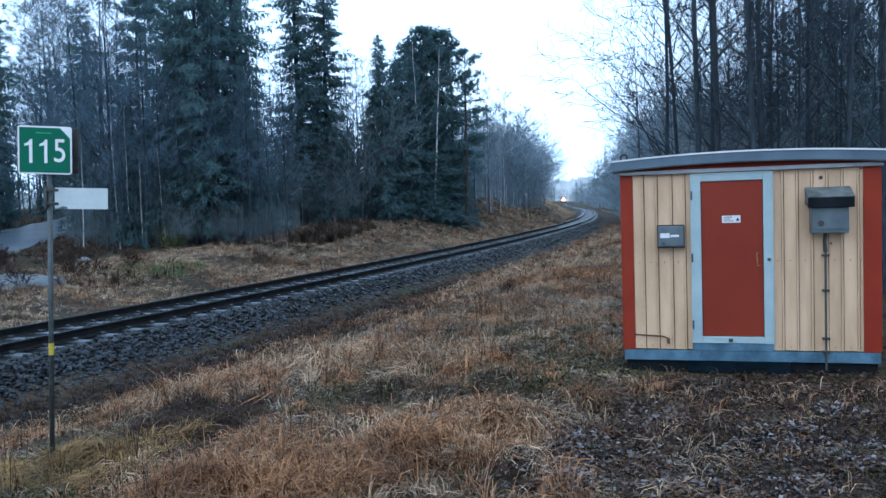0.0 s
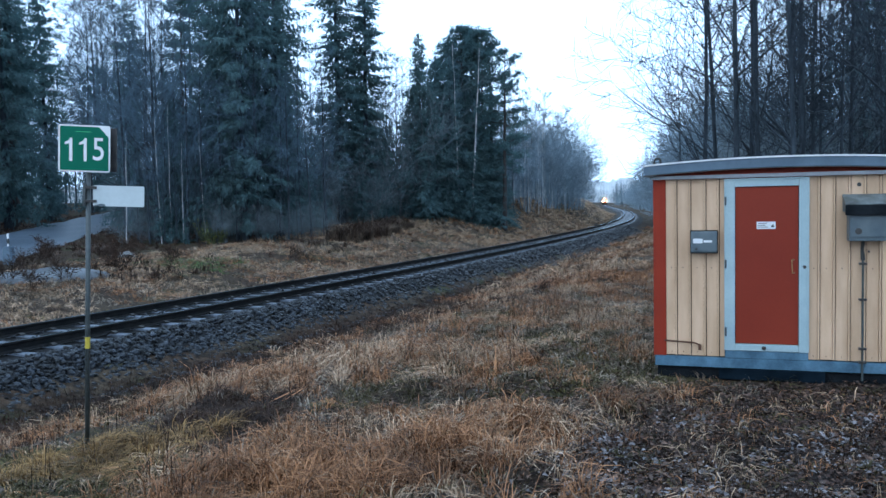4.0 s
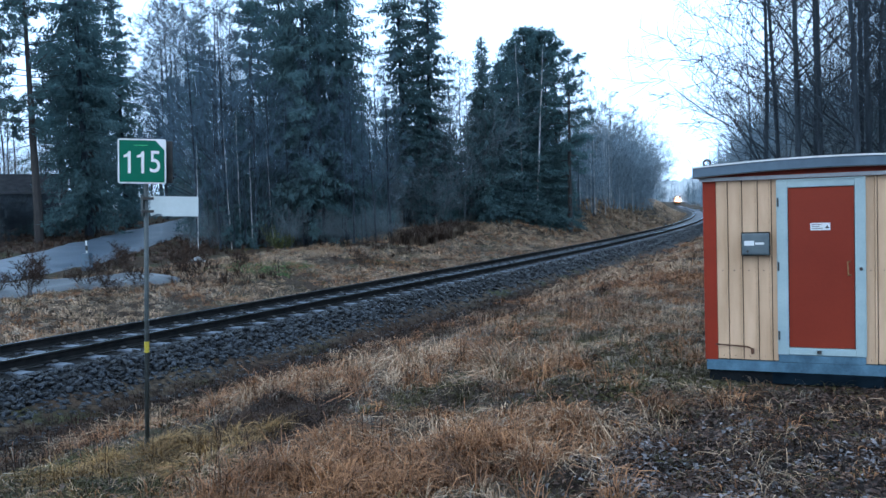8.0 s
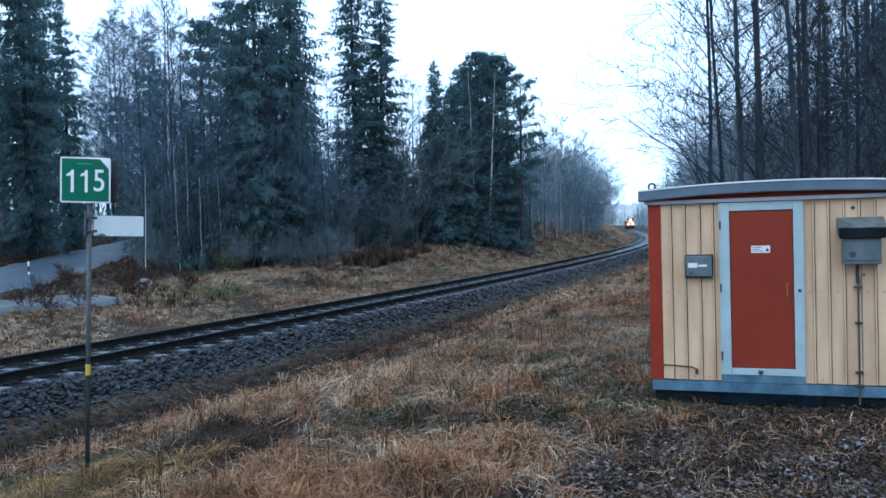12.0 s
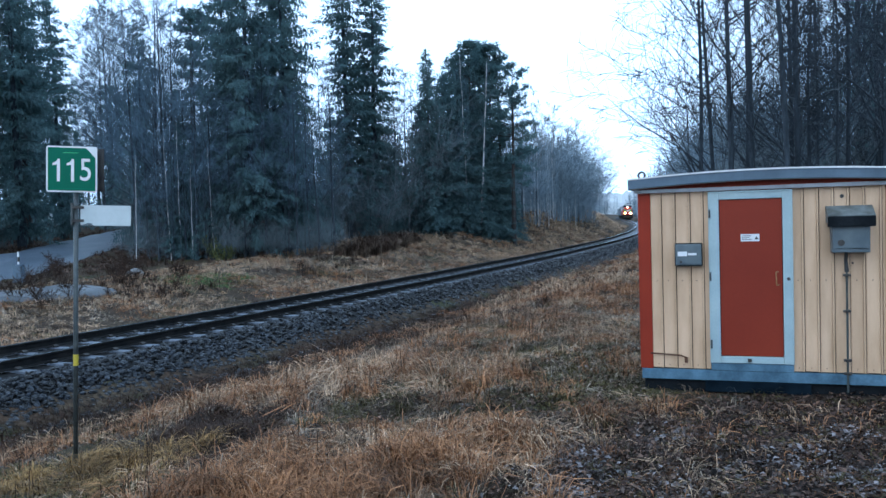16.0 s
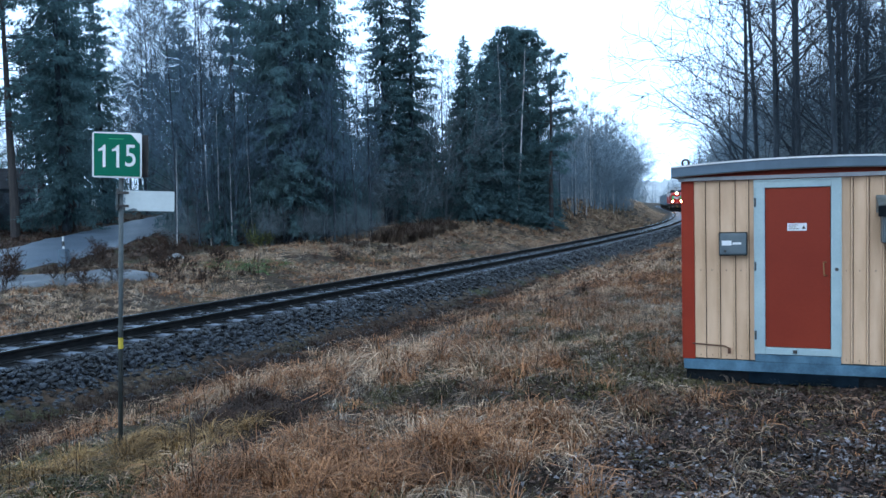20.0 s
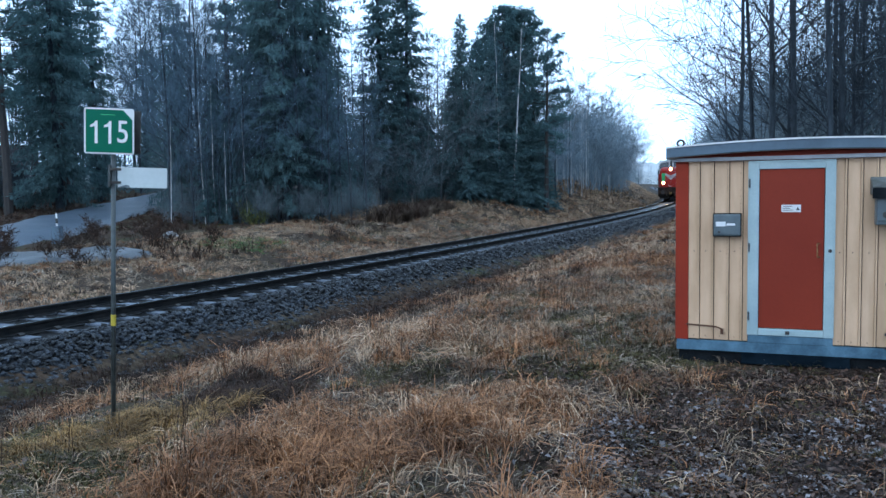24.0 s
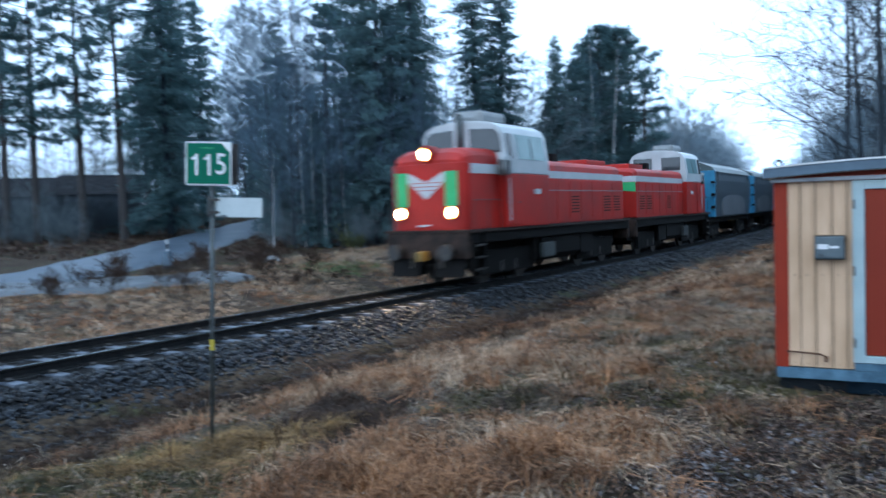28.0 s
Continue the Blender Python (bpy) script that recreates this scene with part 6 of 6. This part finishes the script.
leaf_litter("fallen_leaves", 15000, rect(0.6, 6.2, 3.0, 9.3), M_LEAF, "wet grey brown fallen leaves")
leaf_litter("brown_leaves", 9000, rect(0.6, 6.2, 3.0, 9.6), M_BROWNLEAF, "rusty brown fallen leaves")
leaf_litter("pale_leaves", 2500, around(((1.2, 7.5), (1.1, 6.7), (1.15, 7.1), (1.0, 5.9), (2.1, 7.8), (1.9, 6.4), (2.6, 6.9), (3.1, 7.1), (3.2, 6.6), (1.7, 5.9), (3.6, 7.6), (2.5, 5.7), (3.3, 6.2), (1.25, 5.4), (0.95, 6.3), (4.2, 6.0), (4.6, 7.0)), 0.17), M_PALELEAF, "pale wet leaves on the soil, puddle shine in their colour")
leaf_litter("scattered_leaves", 9000, rect(-5.5, 2.2, 4.0, 11.5), M_BROWNLEAF, "rusty brown leaves in the grass")
leaf_litter("dark_leaves", 700, around(((1.0, 10.4), (0.9, 11.6), (1.3, 12.4), (1.5, 10.0), (0.4, 9.6)), 0.35), M_LEAF, "dark wet leaves in the short grass")
leaf_litter("pale_bits", 260, around(((-1.2, 7.4), (-0.3, 8.8), (1.4, 11.5)), 0.2), M_PALELEAF, "pale wet leaves in the grass, shine in their colour")


# ---- the train ----
def wheelset(parent, x, r=0.5):
    w = part("wheelset", rod((x, -0.72, r), (x, -0.86, r), r, sides=20), M_IRON, parent, "steel wheels on an axle")
    for y0, y1 in ((0.72, 0.86),):
        part("wheel", rod((x, y0, r), (x, y1, r), r, sides=20), M_IRON, w)
    part("axle", rod((x, -0.72, r), (x, 0.72, r), 0.08), M_LOCODARK, w)
    for y in (-1.0, 1.0):
        part("axle_box", box(x - 0.17, x + 0.17, y - 0.09, y + 0.09, r - 0.16, r + 0.18, 0.03), M_LOCODARK, w)


def bogie(parent, x, base=2.4, r=0.5):
    b = part("bogie", box(x - base / 2 - 0.6, x + base / 2 + 0.6, -1.08, -0.92, 0.26, 0.98, 0.06), M_LOCODARK, parent, "near-black bogie")
    part("side_frame", box(x - base / 2 - 0.6, x + base / 2 + 0.6, 0.92, 1.08, 0.26, 0.98, 0.06), M_LOCODARK, b)
    part("bolster", box(x - 0.3, x + 0.3, -0.92, 0.92, 0.45, 0.85, 0.03), M_LOCODARK, b)
    for dx in (-0.45, 0.45):
        for y in (-1.02, 1.02):
            part("spring", rod((x + dx, y, 0.32), (x + dx, y, 0.62), 0.10), M_IRON, b)
    for dx in (-base / 2, base / 2):
        wheelset(parent, x + dx, r)


def buffers(parent, x, sign):
    for y in (-0.875, 0.875):
        b = part("buffer", rod((x - sign * 0.45, y, 1.03), (x - sign * 0.05, y, 1.03), 0.11), M_LOCODARK, parent)
        part("buffer_plate", rod((x - sign * 0.05, y, 1.03), (x, y, 1.03), 0.23, sides=18), M_IRON, b)
    part("coupling", box(x - 0.35 if sign > 0 else x + 0.02, x - 0.02 if sign > 0 else x + 0.35, -0.12, 0.12, 0.78, 1.05, 0.03), M_YELLOWDIRT, parent, "dirty yellow coupling hook")


def hood_outline(x0, x1, half, round_front):
    if round_front:
        return ((x0, -half), (x1 - 0.30, -half), (x1 - 0.10, -half + 0.07), (x1, -half + 0.26), (x1, half - 0.26), (x1 - 0.10, half - 0.07), (x1 - 0.30, half), (x0, half))
    return ((x0, -half), (x1, -half), (x1, half), (x0, half))


def domed(sections, z0, sides=12):
    """A rounded cover: at each x an arched section of its own half-width and height over z0."""
    bm = bmesh.new()
    rows = []
    for x, half, high in sections:
        row = []
        for k in range(sides + 1):
            a = math.pi * k / sides
            c, s = math.cos(a), math.sin(a)
            row.append(bm.verts.new((x, half * math.copysign(abs(c) ** 0.45, c), z0 + high * s ** 0.55)))
        rows.append(row)
    for a, b in zip(rows, rows[1:]):
        for k in range(sides):
            bm.faces.new((a[k], a[k + 1], b[k + 1], b[k]))
    bm.faces.new(rows[0])
    bm.faces.new(rows[-1])
    bmesh.ops.recalc_face_normals(bm, faces=bm.faces[:])
    return bm


def build_locomotive(label, lit):
    loco = tagged(empty("locomotive", Matrix.Identity(4)), label, "locomotive", "train")
    # front at +x = 0, tail at -14; heights above the rail head
    part("frame", box(-13.5, -0.45, -1.40, 1.40, 1.14, 1.40, 0.04), M_LOCODARK, loco, "dark underframe")
    part("running_board", box(-13.5, -0.40, -1.47, 1.47, 1.36, 1.42, 0.01), M_BEAM, loco, "dirty running board edge")
    part("buffer_beam", box(-0.62, -0.42, -1.40, 1.40, 0.80, 1.36, 0.03), M_BEAM, loco, "dirty brown buffer beam")
    part("buffer_beam", box(-13.58, -13.38, -1.40, 1.40, 0.80, 1.36, 0.03), M_BEAM, loco, "dirty brown buffer beam")
    for y0, y1 in ((-1.25, -0.25), (0.25, 1.25)):
        part("rail_guard", prism(((-0.55, 0.80), (-0.34, 0.30), (-0.42, 0.28), (-0.68, 0.80)), "y", y0, y1), M_LOCODARK, loco, "dark rail guard")
    for y in (-0.45, 0.40, 0.55):
        part("air_hose", rod((-0.40, y, 1.02), (-0.30, y + 0.03, 0.55), 0.03, sides=8), M_IRON, loco)
    for y0, y1 in ((-1.48, -1.22), (1.22, 1.48)):
        st = part("front_steps", box(-1.30, -0.72, y0, y1, 0.46, 0.50, 0.01), M_IRON, loco, "grey footsteps")
        for z in (0.78, 1.08):
            part("tread", box(-1.30, -0.72, y0, y1, z, z + 0.04, 0.01), M_IRON, st)
        for x in (-1.30, -0.75):
            part("step_hanger", box(x, x + 0.04, y0 + 0.02, y1 - 0.02, 0.46, 1.38), M_LOCODARK, st)
    part("fuel_tank", prism(((-1.30, 0.62), (-1.05, 0.42), (1.05, 0.42), (1.30, 0.62), (1.30, 1.12), (-1.30, 1.12)), "x", -8.6, -5.4, 0.04), M_LOCODARK, loco)
    part("tool_box", box(-6.1, -5.2, -1.46, -1.31, 0.55, 1.0, 0.03), M_STEEL, loco, "pale grey box under the frame")
    part("tool_box", box(-6.1, -5.2, 1.31, 1.46, 0.55, 1.0, 0.03), M_STEEL, loco)
    # dark boxes added to close the bright gaps under the frame
    for x0, x1 in ((-5.1, -4.9), (-9.9, -8.7)):
        for y0, y1 in ((-1.28, -0.86), (0.86, 1.28)):
            part("equipment_box", box(x0, x1, y0, y1, 0.50, 1.13, 0.03), M_LOCODARK, loco, "dark filler box under the frame")
    part("air_tank", rod((-9.9, -1.05, 0.85), (-8.75, -1.05, 0.85), 0.20, sides=14), M_LOCODARK, loco)
    part("air_tank", rod((-9.9, 1.05, 0.85), (-8.75, 1.05, 0.85), 0.20, sides=14), M_LOCODARK, loco)
    # hoods: body sides, white band along the sides, red rounded top
    part("short_hood", prism(hood_outline(-2.6, -0.5, 1.27, True), "z", 1.42, 3.20, 0.03), M_LOCORED, loco, "red short hood")
    for y in (-1.282, 1.270):
        part("hood_band", box(-2.6, -0.86, y, y + 0.012, 2.91, 3.17), M_LOCOWHITE, loco, "pale band along the hood")
    part("hood_top", domed(((-2.62, 1.25, 0.46), (-1.5, 1.25, 0.45), (-1.0, 1.23, 0.41), (-0.72, 1.17, 0.30), (-0.56, 1.06, 0.10)), 3.19), M_LOCORED, loco, "red rounded hood top")
    part("lamp_housing", rod((-0.98, 0, 3.44), (-0.50, 0, 3.44), 0.23, sides=20), M_LOCORED, loco, "red housing of the top lamp", smooth=True)
    part("long_hood", prism(hood_outline(-13.2, -5.6, 1.30, False), "z", 1.42, 2.86, 0.05), M_LOCORED, loco, "red long hood")
    part("hood_band", box(-13.18, -5.6, -1.295, 1.295, 2.86, 3.08), M_LOCOWHITE, loco, "pale band along the hood")
    part("hood_top", domed(((-13.15, 1.15, 0.20), (-12.9, 1.26, 0.36), (-5.6, 1.26, 0.38)), 3.08), M_LOCORED, loco, "red hood top")
    part("exhaust", prism(((-8.95, -0.30), (-8.75, -0.42), (-8.35, -0.42), (-8.15, -0.30), (-8.15, 0.30), (-8.35, 0.42), (-8.75, 0.42), (-8.95, 0.30)), "z", 3.40, 3.74, 0.04), M_LOCODARK, loco)
    part("radiator_cowl", box(-12.6, -10.6, -0.8, 0.8, 3.42, 3.60, 0.05), M_LOCORED, loco)
    for k in range(7):
        x = -12.9 + k * 1.05
        for y in (-1.312, 1.300):
            dr = part("hood_door", box(x, x + 0.96, y, y + 0.012, 1.55, 2.78), M_LOCORED, loco)
            if k in (0, 1, 4):
                for q in range(6):
                    part("louvre", box(x + 0.14, x + 0.82, y + (-0.012 if y < 0 else 0.012), y + (0.0 if y < 0 else 0.024), 1.75 + q * 0.10, 1.79 + q * 0.10), M_BEAM, dr)
    for y in (-1.336, 1.326):
        part("thin_line", box(-13.1, -5.7, y, y + 0.01, 2.46, 2.485), M_LOCOROOF, loco)
    # cab: pale and rounded above, red below
    cab = part("cab", prism(((-1.50, 1.42), (-1.52, 2.93), (1.52, 2.93), (1.50, 1.42)), "x", -5.6, -2.6, 0.03), M_LOCORED, loco, "red lower cab")
    shell = ((-1.52, 2.932), (-1.52, 3.30), (-1.40, 3.98), (-1.28, 4.17), (-1.0, 4.30), (-0.5, 4.36), (0, 4.38), (0.5, 4.36), (1.0, 4.30), (1.28, 4.17), (1.40, 3.98), (1.52, 3.30), (1.52, 2.932))
    part("cab_upper", prism(shell, "x", -5.6, -2.56, 0.05), M_LOCOWHITE, cab, "pale grey rounded upper cab")
    part("cab_roof", prism(((-1.0, 4.315), (-0.5, 4.372), (0, 4.392), (0.5, 4.372), (1.0, 4.315), (0.5, 4.40), (0, 4.42), (-0.5, 4.40)), "x", -5.5, -2.75), M_LOCOROOF, cab, "grey roof sheet")
    part("roof_pod", domed(((-4.55, 0.30, 0.12), (-4.4, 0.56, 0.34), (-2.95, 0.56, 0.34), (-2.8, 0.30, 0.12)), 4.37), M_LOCOROOF, cab, "grey rounded roof pod")
    part("pod_end", rod((-2.82, -0.22, 4.50), (-2.76, -0.22, 4.50), 0.10), M_LOCODARK, cab)
    part("exhaust_pipe", rod((-2.46, 0.0, 3.55), (-2.46, 0.0, 4.52), 0.10, sides=14), M_STEEL, cab, "grey upright pipe before the cab", smooth=True)
    for y in (-1, 1):
        for x0, x1, glass in ((-3.10, -2.74, M_GLASS), (-5.30, -3.38, M_SKYGLASS)):
            w = prism(((y * 1.505, 3.34), (y * 1.535, 3.34), (y * 1.418, 4.0), (y * 1.388, 4.0)), "x", x0, x1)
            win = part("side_window", w, glass, cab, "cab side window with the reflected sky in its colour" if glass is M_SKYGLASS else "narrow dark cab window")
            part("window_bar", prism(((y * 1.51, 3.36), (y * 1.545, 3.36), (y * 1.428, 3.98), (y * 1.39, 3.98)), "x", (x0 + x1) / 2 - 0.02, (x0 + x1) / 2 + 0.02), M_BLACK, win)
        fw = ((y * 0.30, 3.60), (y * 1.36, 3.52), (y * 1.37, 3.75), (y * 1.28, 4.00), (y * 1.10, 4.12), (y * 0.30, 4.16))
        part("front_window", prism(fw, "x", -2.562, -2.535), M_GLASS, cab, "dark rounded cab front window")
        part("rear_window", box(-5.63, -5.605, min(y * 0.25, y * 1.2), max(y * 0.25, y * 1.2), 3.5, 4.05), M_GLASS, cab)
        bx = part("mirror_box", box(-2.72, -2.30, min(y * 1.40, y * 1.60), max(y * 1.40, y * 1.60), 3.0, 3.42, 0.03), M_LOCOWHITE, cab, "pale box at the cab corner")
        part("box_front", box(-2.305, -2.29, min(y * 1.43, y * 1.57), max(y * 1.43, y * 1.57), 2.86, 3.30, 0.006), M_BLACK, bx, "dark face of the box")
        part("box_side", box(-2.66, -2.36, min(y * 1.592, y * 1.61), max(y * 1.592, y * 1.61), 2.88, 3.28, 0.006), M_BLACK, bx)
        rail = rod((-2.72, y * 1.56, 1.6), (-2.72, y * 1.56, 2.8), 0.018, sides=6)
        part("door_rail", rail, M_LOCOWHITE, cab)
        dd = part("cab_door", box(-3.5, -2.82, min(y * 1.51, y * 1.535), max(y * 1.51, y * 1.535), 1.50, 2.86, 0.01), M_LOCORED, cab)
        part("door_handle", box(-3.42, -3.30, min(y * 1.53, y * 1.56), max(y * 1.53, y * 1.56), 2.1, 2.14), M_STEEL, dd)
    # nose markings and lamps
    for y0, y1 in ((-1.04, -0.64), (0.64, 1.04)):
        part("green_stripe", box(-0.505, -0.488, y0, y1, 2.06, 2.98), M_LOCOGREEN, loco, "green warning stripe")
    chev = part("nose_chevron", prism(((-0.62, 2.98), (-0.62, 2.72), (0, 2.24), (0.62, 2.72), (0.62, 2.98), (0.0, 2.70)), "x", -0.5, -0.488), M_LOCOWHITE, loco, "white chevron on the nose")
    for k in range(3):
        z = 2.48 + k * 0.10
        h = 0.30 + 0.12 * k
        part("grille_line", box(-0.489, -0.484, -h, h, z, z + 0.018), M_LOCORED, chev)
    part("tail_stripe", prism(((-1.27, 2.84), (-0.25, 2.84), (-0.62, 2.52), (-1.27, 2.46)), "x", -13.22, -13.19), M_LOCOGREEN, loco, "green tail marking")
    part("tail_stripe", prism(((1.27, 2.84), (0.25, 2.84), (0.62, 2.52), (1.27, 2.46)), "x", -13.22, -13.19), M_LOCOGREEN, loco, "green tail marking")
    for y, z in ((-0.86, 1.88), (0.86, 1.88), (0.0, 3.44)):
        hs = part("headlamp", rod((-0.62, y, z), (-0.44, y, z), 0.19, sides=20), M_LOCODARK, loco, "round headlamp")
        part("lamp_glass", rod((-0.43, y, z), (-0.41, y, z), 0.115, sides=20), M_LAMP if lit else M_GLASS, hs, "glowing lamp glass" if lit else "")
        # on lit lamps this disc glows to give the halo's orange fringe
        part("reflector", rod((-0.445, y, z), (-0.428, y, z), 0.17, sides=20), M_LAMPRIM if lit else M_CHROME, hs, "glowing ring for the lamp's orange halo" if lit else "")
    # added dark block that stops daylight showing through between the bogies
    part("centre_sill", box(-13.2, -0.7, -0.85, 0.85, 0.62, 1.14, 0.03), M_LOCODARK, loco)
    part("nose_step", box(-0.50, -0.44, -0.30, 0.10, 1.52, 1.57, 0.01), M_LOCOWHITE, loco)
    for y in (-1.40, 1.40):
        rail = rod((-2.4, y, 2.2), (-0.75, y, 2.2), 0.012, sides=6)
        for x in (-2.4, -1.6, -0.75):
            rod((x, y, 1.42), (x, y, 2.2), 0.012, sides=6, bm=rail)
        part("handrail", rail, M_STEEL, loco)
    part("number_bar", box(-4.9, -4.45, -1.545, -1.515, 2.35, 2.5), M_LOCOWHITE, loco, "pale number bar")
    part("number_bar", box(-4.9, -4.45, 1.515, 1.545, 2.35, 2.5), M_LOCOWHITE, loco, "pale number bar")
    # the body is stretched in height to fit the camera's view
    for ob in loco.children_recursive:
        for v in ob.data.vertices:
            v.co.z = float(np.interp(v.co.z, (0, 1.0, 1.42, 3.46, 4.66), (0, 1.05, 1.64, 3.82, 5.24)))
    buffers(loco, 0.0, 1)
    buffers(loco, -14.0, -1)
    bogie(loco, -3.4)
    bogie(loco, -10.6)
    return loco


def build_wagon(label, end_mat, roof_mat):
    wg = tagged(empty("hopper_wagon", Matrix.Identity(4)), label, "wagon", "train")
    part("frame", box(-13.4, -0.5, -1.25, 1.25, 0.95, 1.25, 0.03), M_LOCODARK, wg, "dark underframe")
    part("hopper", prism(((-12.9, 2.2), (-11.2, 1.2), (-2.8, 1.2), (-1.0, 2.2), (-1.0, 3.55), (-12.9, 3.55)), "y", -1.42, 1.42, 0.03), M_WAGON, wg, "grey hopper body")
    part("end_sheet", prism(((-1.0, 1.25), (-0.72, 1.25), (-0.72, 3.6), (-1.0, 3.6)), "y", -1.48, 1.48, 0.02), end_mat, wg, "blue end sheet")
    part("end_sheet", prism(((-13.18, 1.25), (-12.9, 1.25), (-12.9, 3.6), (-13.18, 3.6)), "y", -1.48, 1.48, 0.02), end_mat, wg, "blue end sheet")
    part("roof", prism(((-1.46, 3.55), (-1.30, 3.80), (-0.5, 4.12), (0.5, 4.12), (1.30, 3.80), (1.46, 3.55)), "x", -13.0, -0.9), roof_mat, wg, "sloped sheet roof")
    part("walkway", box(-12.5, -1.2, -0.35, 0.35, 4.14, 4.18), M_STEEL, wg)
    for x in (-12.2, -1.72):
        for y in (-1.50, 1.42):
            part("rib", box(x - 0.05, x + 0.05, y, y + 0.08, 2.2, 3.56, 0.01), M_WAGON, wg)
    for y in (-1, 1):
        skin = ((y * 1.40, 1.22), (y * 1.455, 1.7), (y * 1.50, 2.5), (y * 1.49, 3.1), (y * 1.40, 3.5), (y * 1.30, 3.56), (y * 1.30, 1.22))
        part("side_sheet", prism(skin, "x", -12.88, -1.02), M_WAGON, wg, "smooth dark grey side sheet")
        arch_ = [(-10.6, 1.3)] + [(-6.7 - 3.9 * math.cos(math.pi * k / 12), 1.75 + 0.62 * math.sin(math.pi * k / 12) ** 0.5) for k in range(13)] + [(-2.8, 1.3)]
        part("side_panel", prism(arch_, "y", min(y * 1.47, y * 1.515), max(y * 1.47, y * 1.515)), M_WAGONPALE, wg, "paler worn lower side panel")
        for k in range(3):
            part("bracket", box(-0.74, -0.60, min(y * 1.30, y * 1.50), max(y * 1.30, y * 1.50), 1.7 + 0.62 * k, 1.82 + 0.62 * k, 0.01), M_LOCODARK, wg, "dark bracket on the end sheet")
    lad = bmesh.new()
    for y in (-1.3, -0.9):
        rod((-0.66, y, 1.1), (-0.66, y, 4.0), 0.02, sides=6, bm=lad)
    for k in range(9):
        rod((-0.66, -1.3, 1.25 + 0.31 * k), (-0.66, -0.9, 1.25 + 0.31 * k), 0.015, sides=6, bm=lad)
    part("ladder", lad, M_STEEL, wg)
    for ob in wg.children_recursive:
        for v in ob.data.vertices:
            v.co.z = float(np.interp(v.co.z, (0, 1.25, 3.55, 4.2), (0, 1.35, 3.95, 4.62)))
    buffers(wg, 0.0, 1)
    buffers(wg, -13.9, -1)
    bogie(wg, -2.4, 1.8, 0.46)
    bogie(wg, -11.5, 1.8, 0.46)
    return wg


LENGTH = 14.05
SPEED, FRONT_END = 20.5, 8.9
TRAIN = [build_locomotive("red and pale grey diesel locomotive with lit headlamps", True), build_locomotive("second red and pale grey diesel locomotive", False)]
wagon = build_wagon("grey hopper wagon with a blue end", M_CYAN, M_WAGONTOP)
TRAIN.append(wagon)
for k in range(5):
    TRAIN.append(copy_thing(wagon, Matrix.Identity(4)))


def vehicle_pose(front):
    """The pose of a vehicle whose front buffers stand at this way along the track, its bogies on the rails."""
    x0, y0, _ = along(front + 2.9)
    x1, y1, _ = along(front + 11.1)
    turn = math.atan2(y0 - y1, x0 - x1)
    return pose(x0 + 2.9 * math.cos(turn), y0 + 2.9 * math.sin(turn), RAIL_Z + 0.003, 0, 0, math.degrees(turn))


def motions():
    for k, vehicle in enumerate(TRAIN):
        rows = []
        for i in range(57):
            t = i * 0.5
            m = vehicle_pose(FRONT_END + SPEED * (28 - t) + LENGTH * k)
            if k == 1:  # the second locomotive runs with its cab behind
                m = m @ pose(-14, 0, 0, 0, 0, 180)
            rows.append((t, m))
        walk(vehicle, rows)


motions()
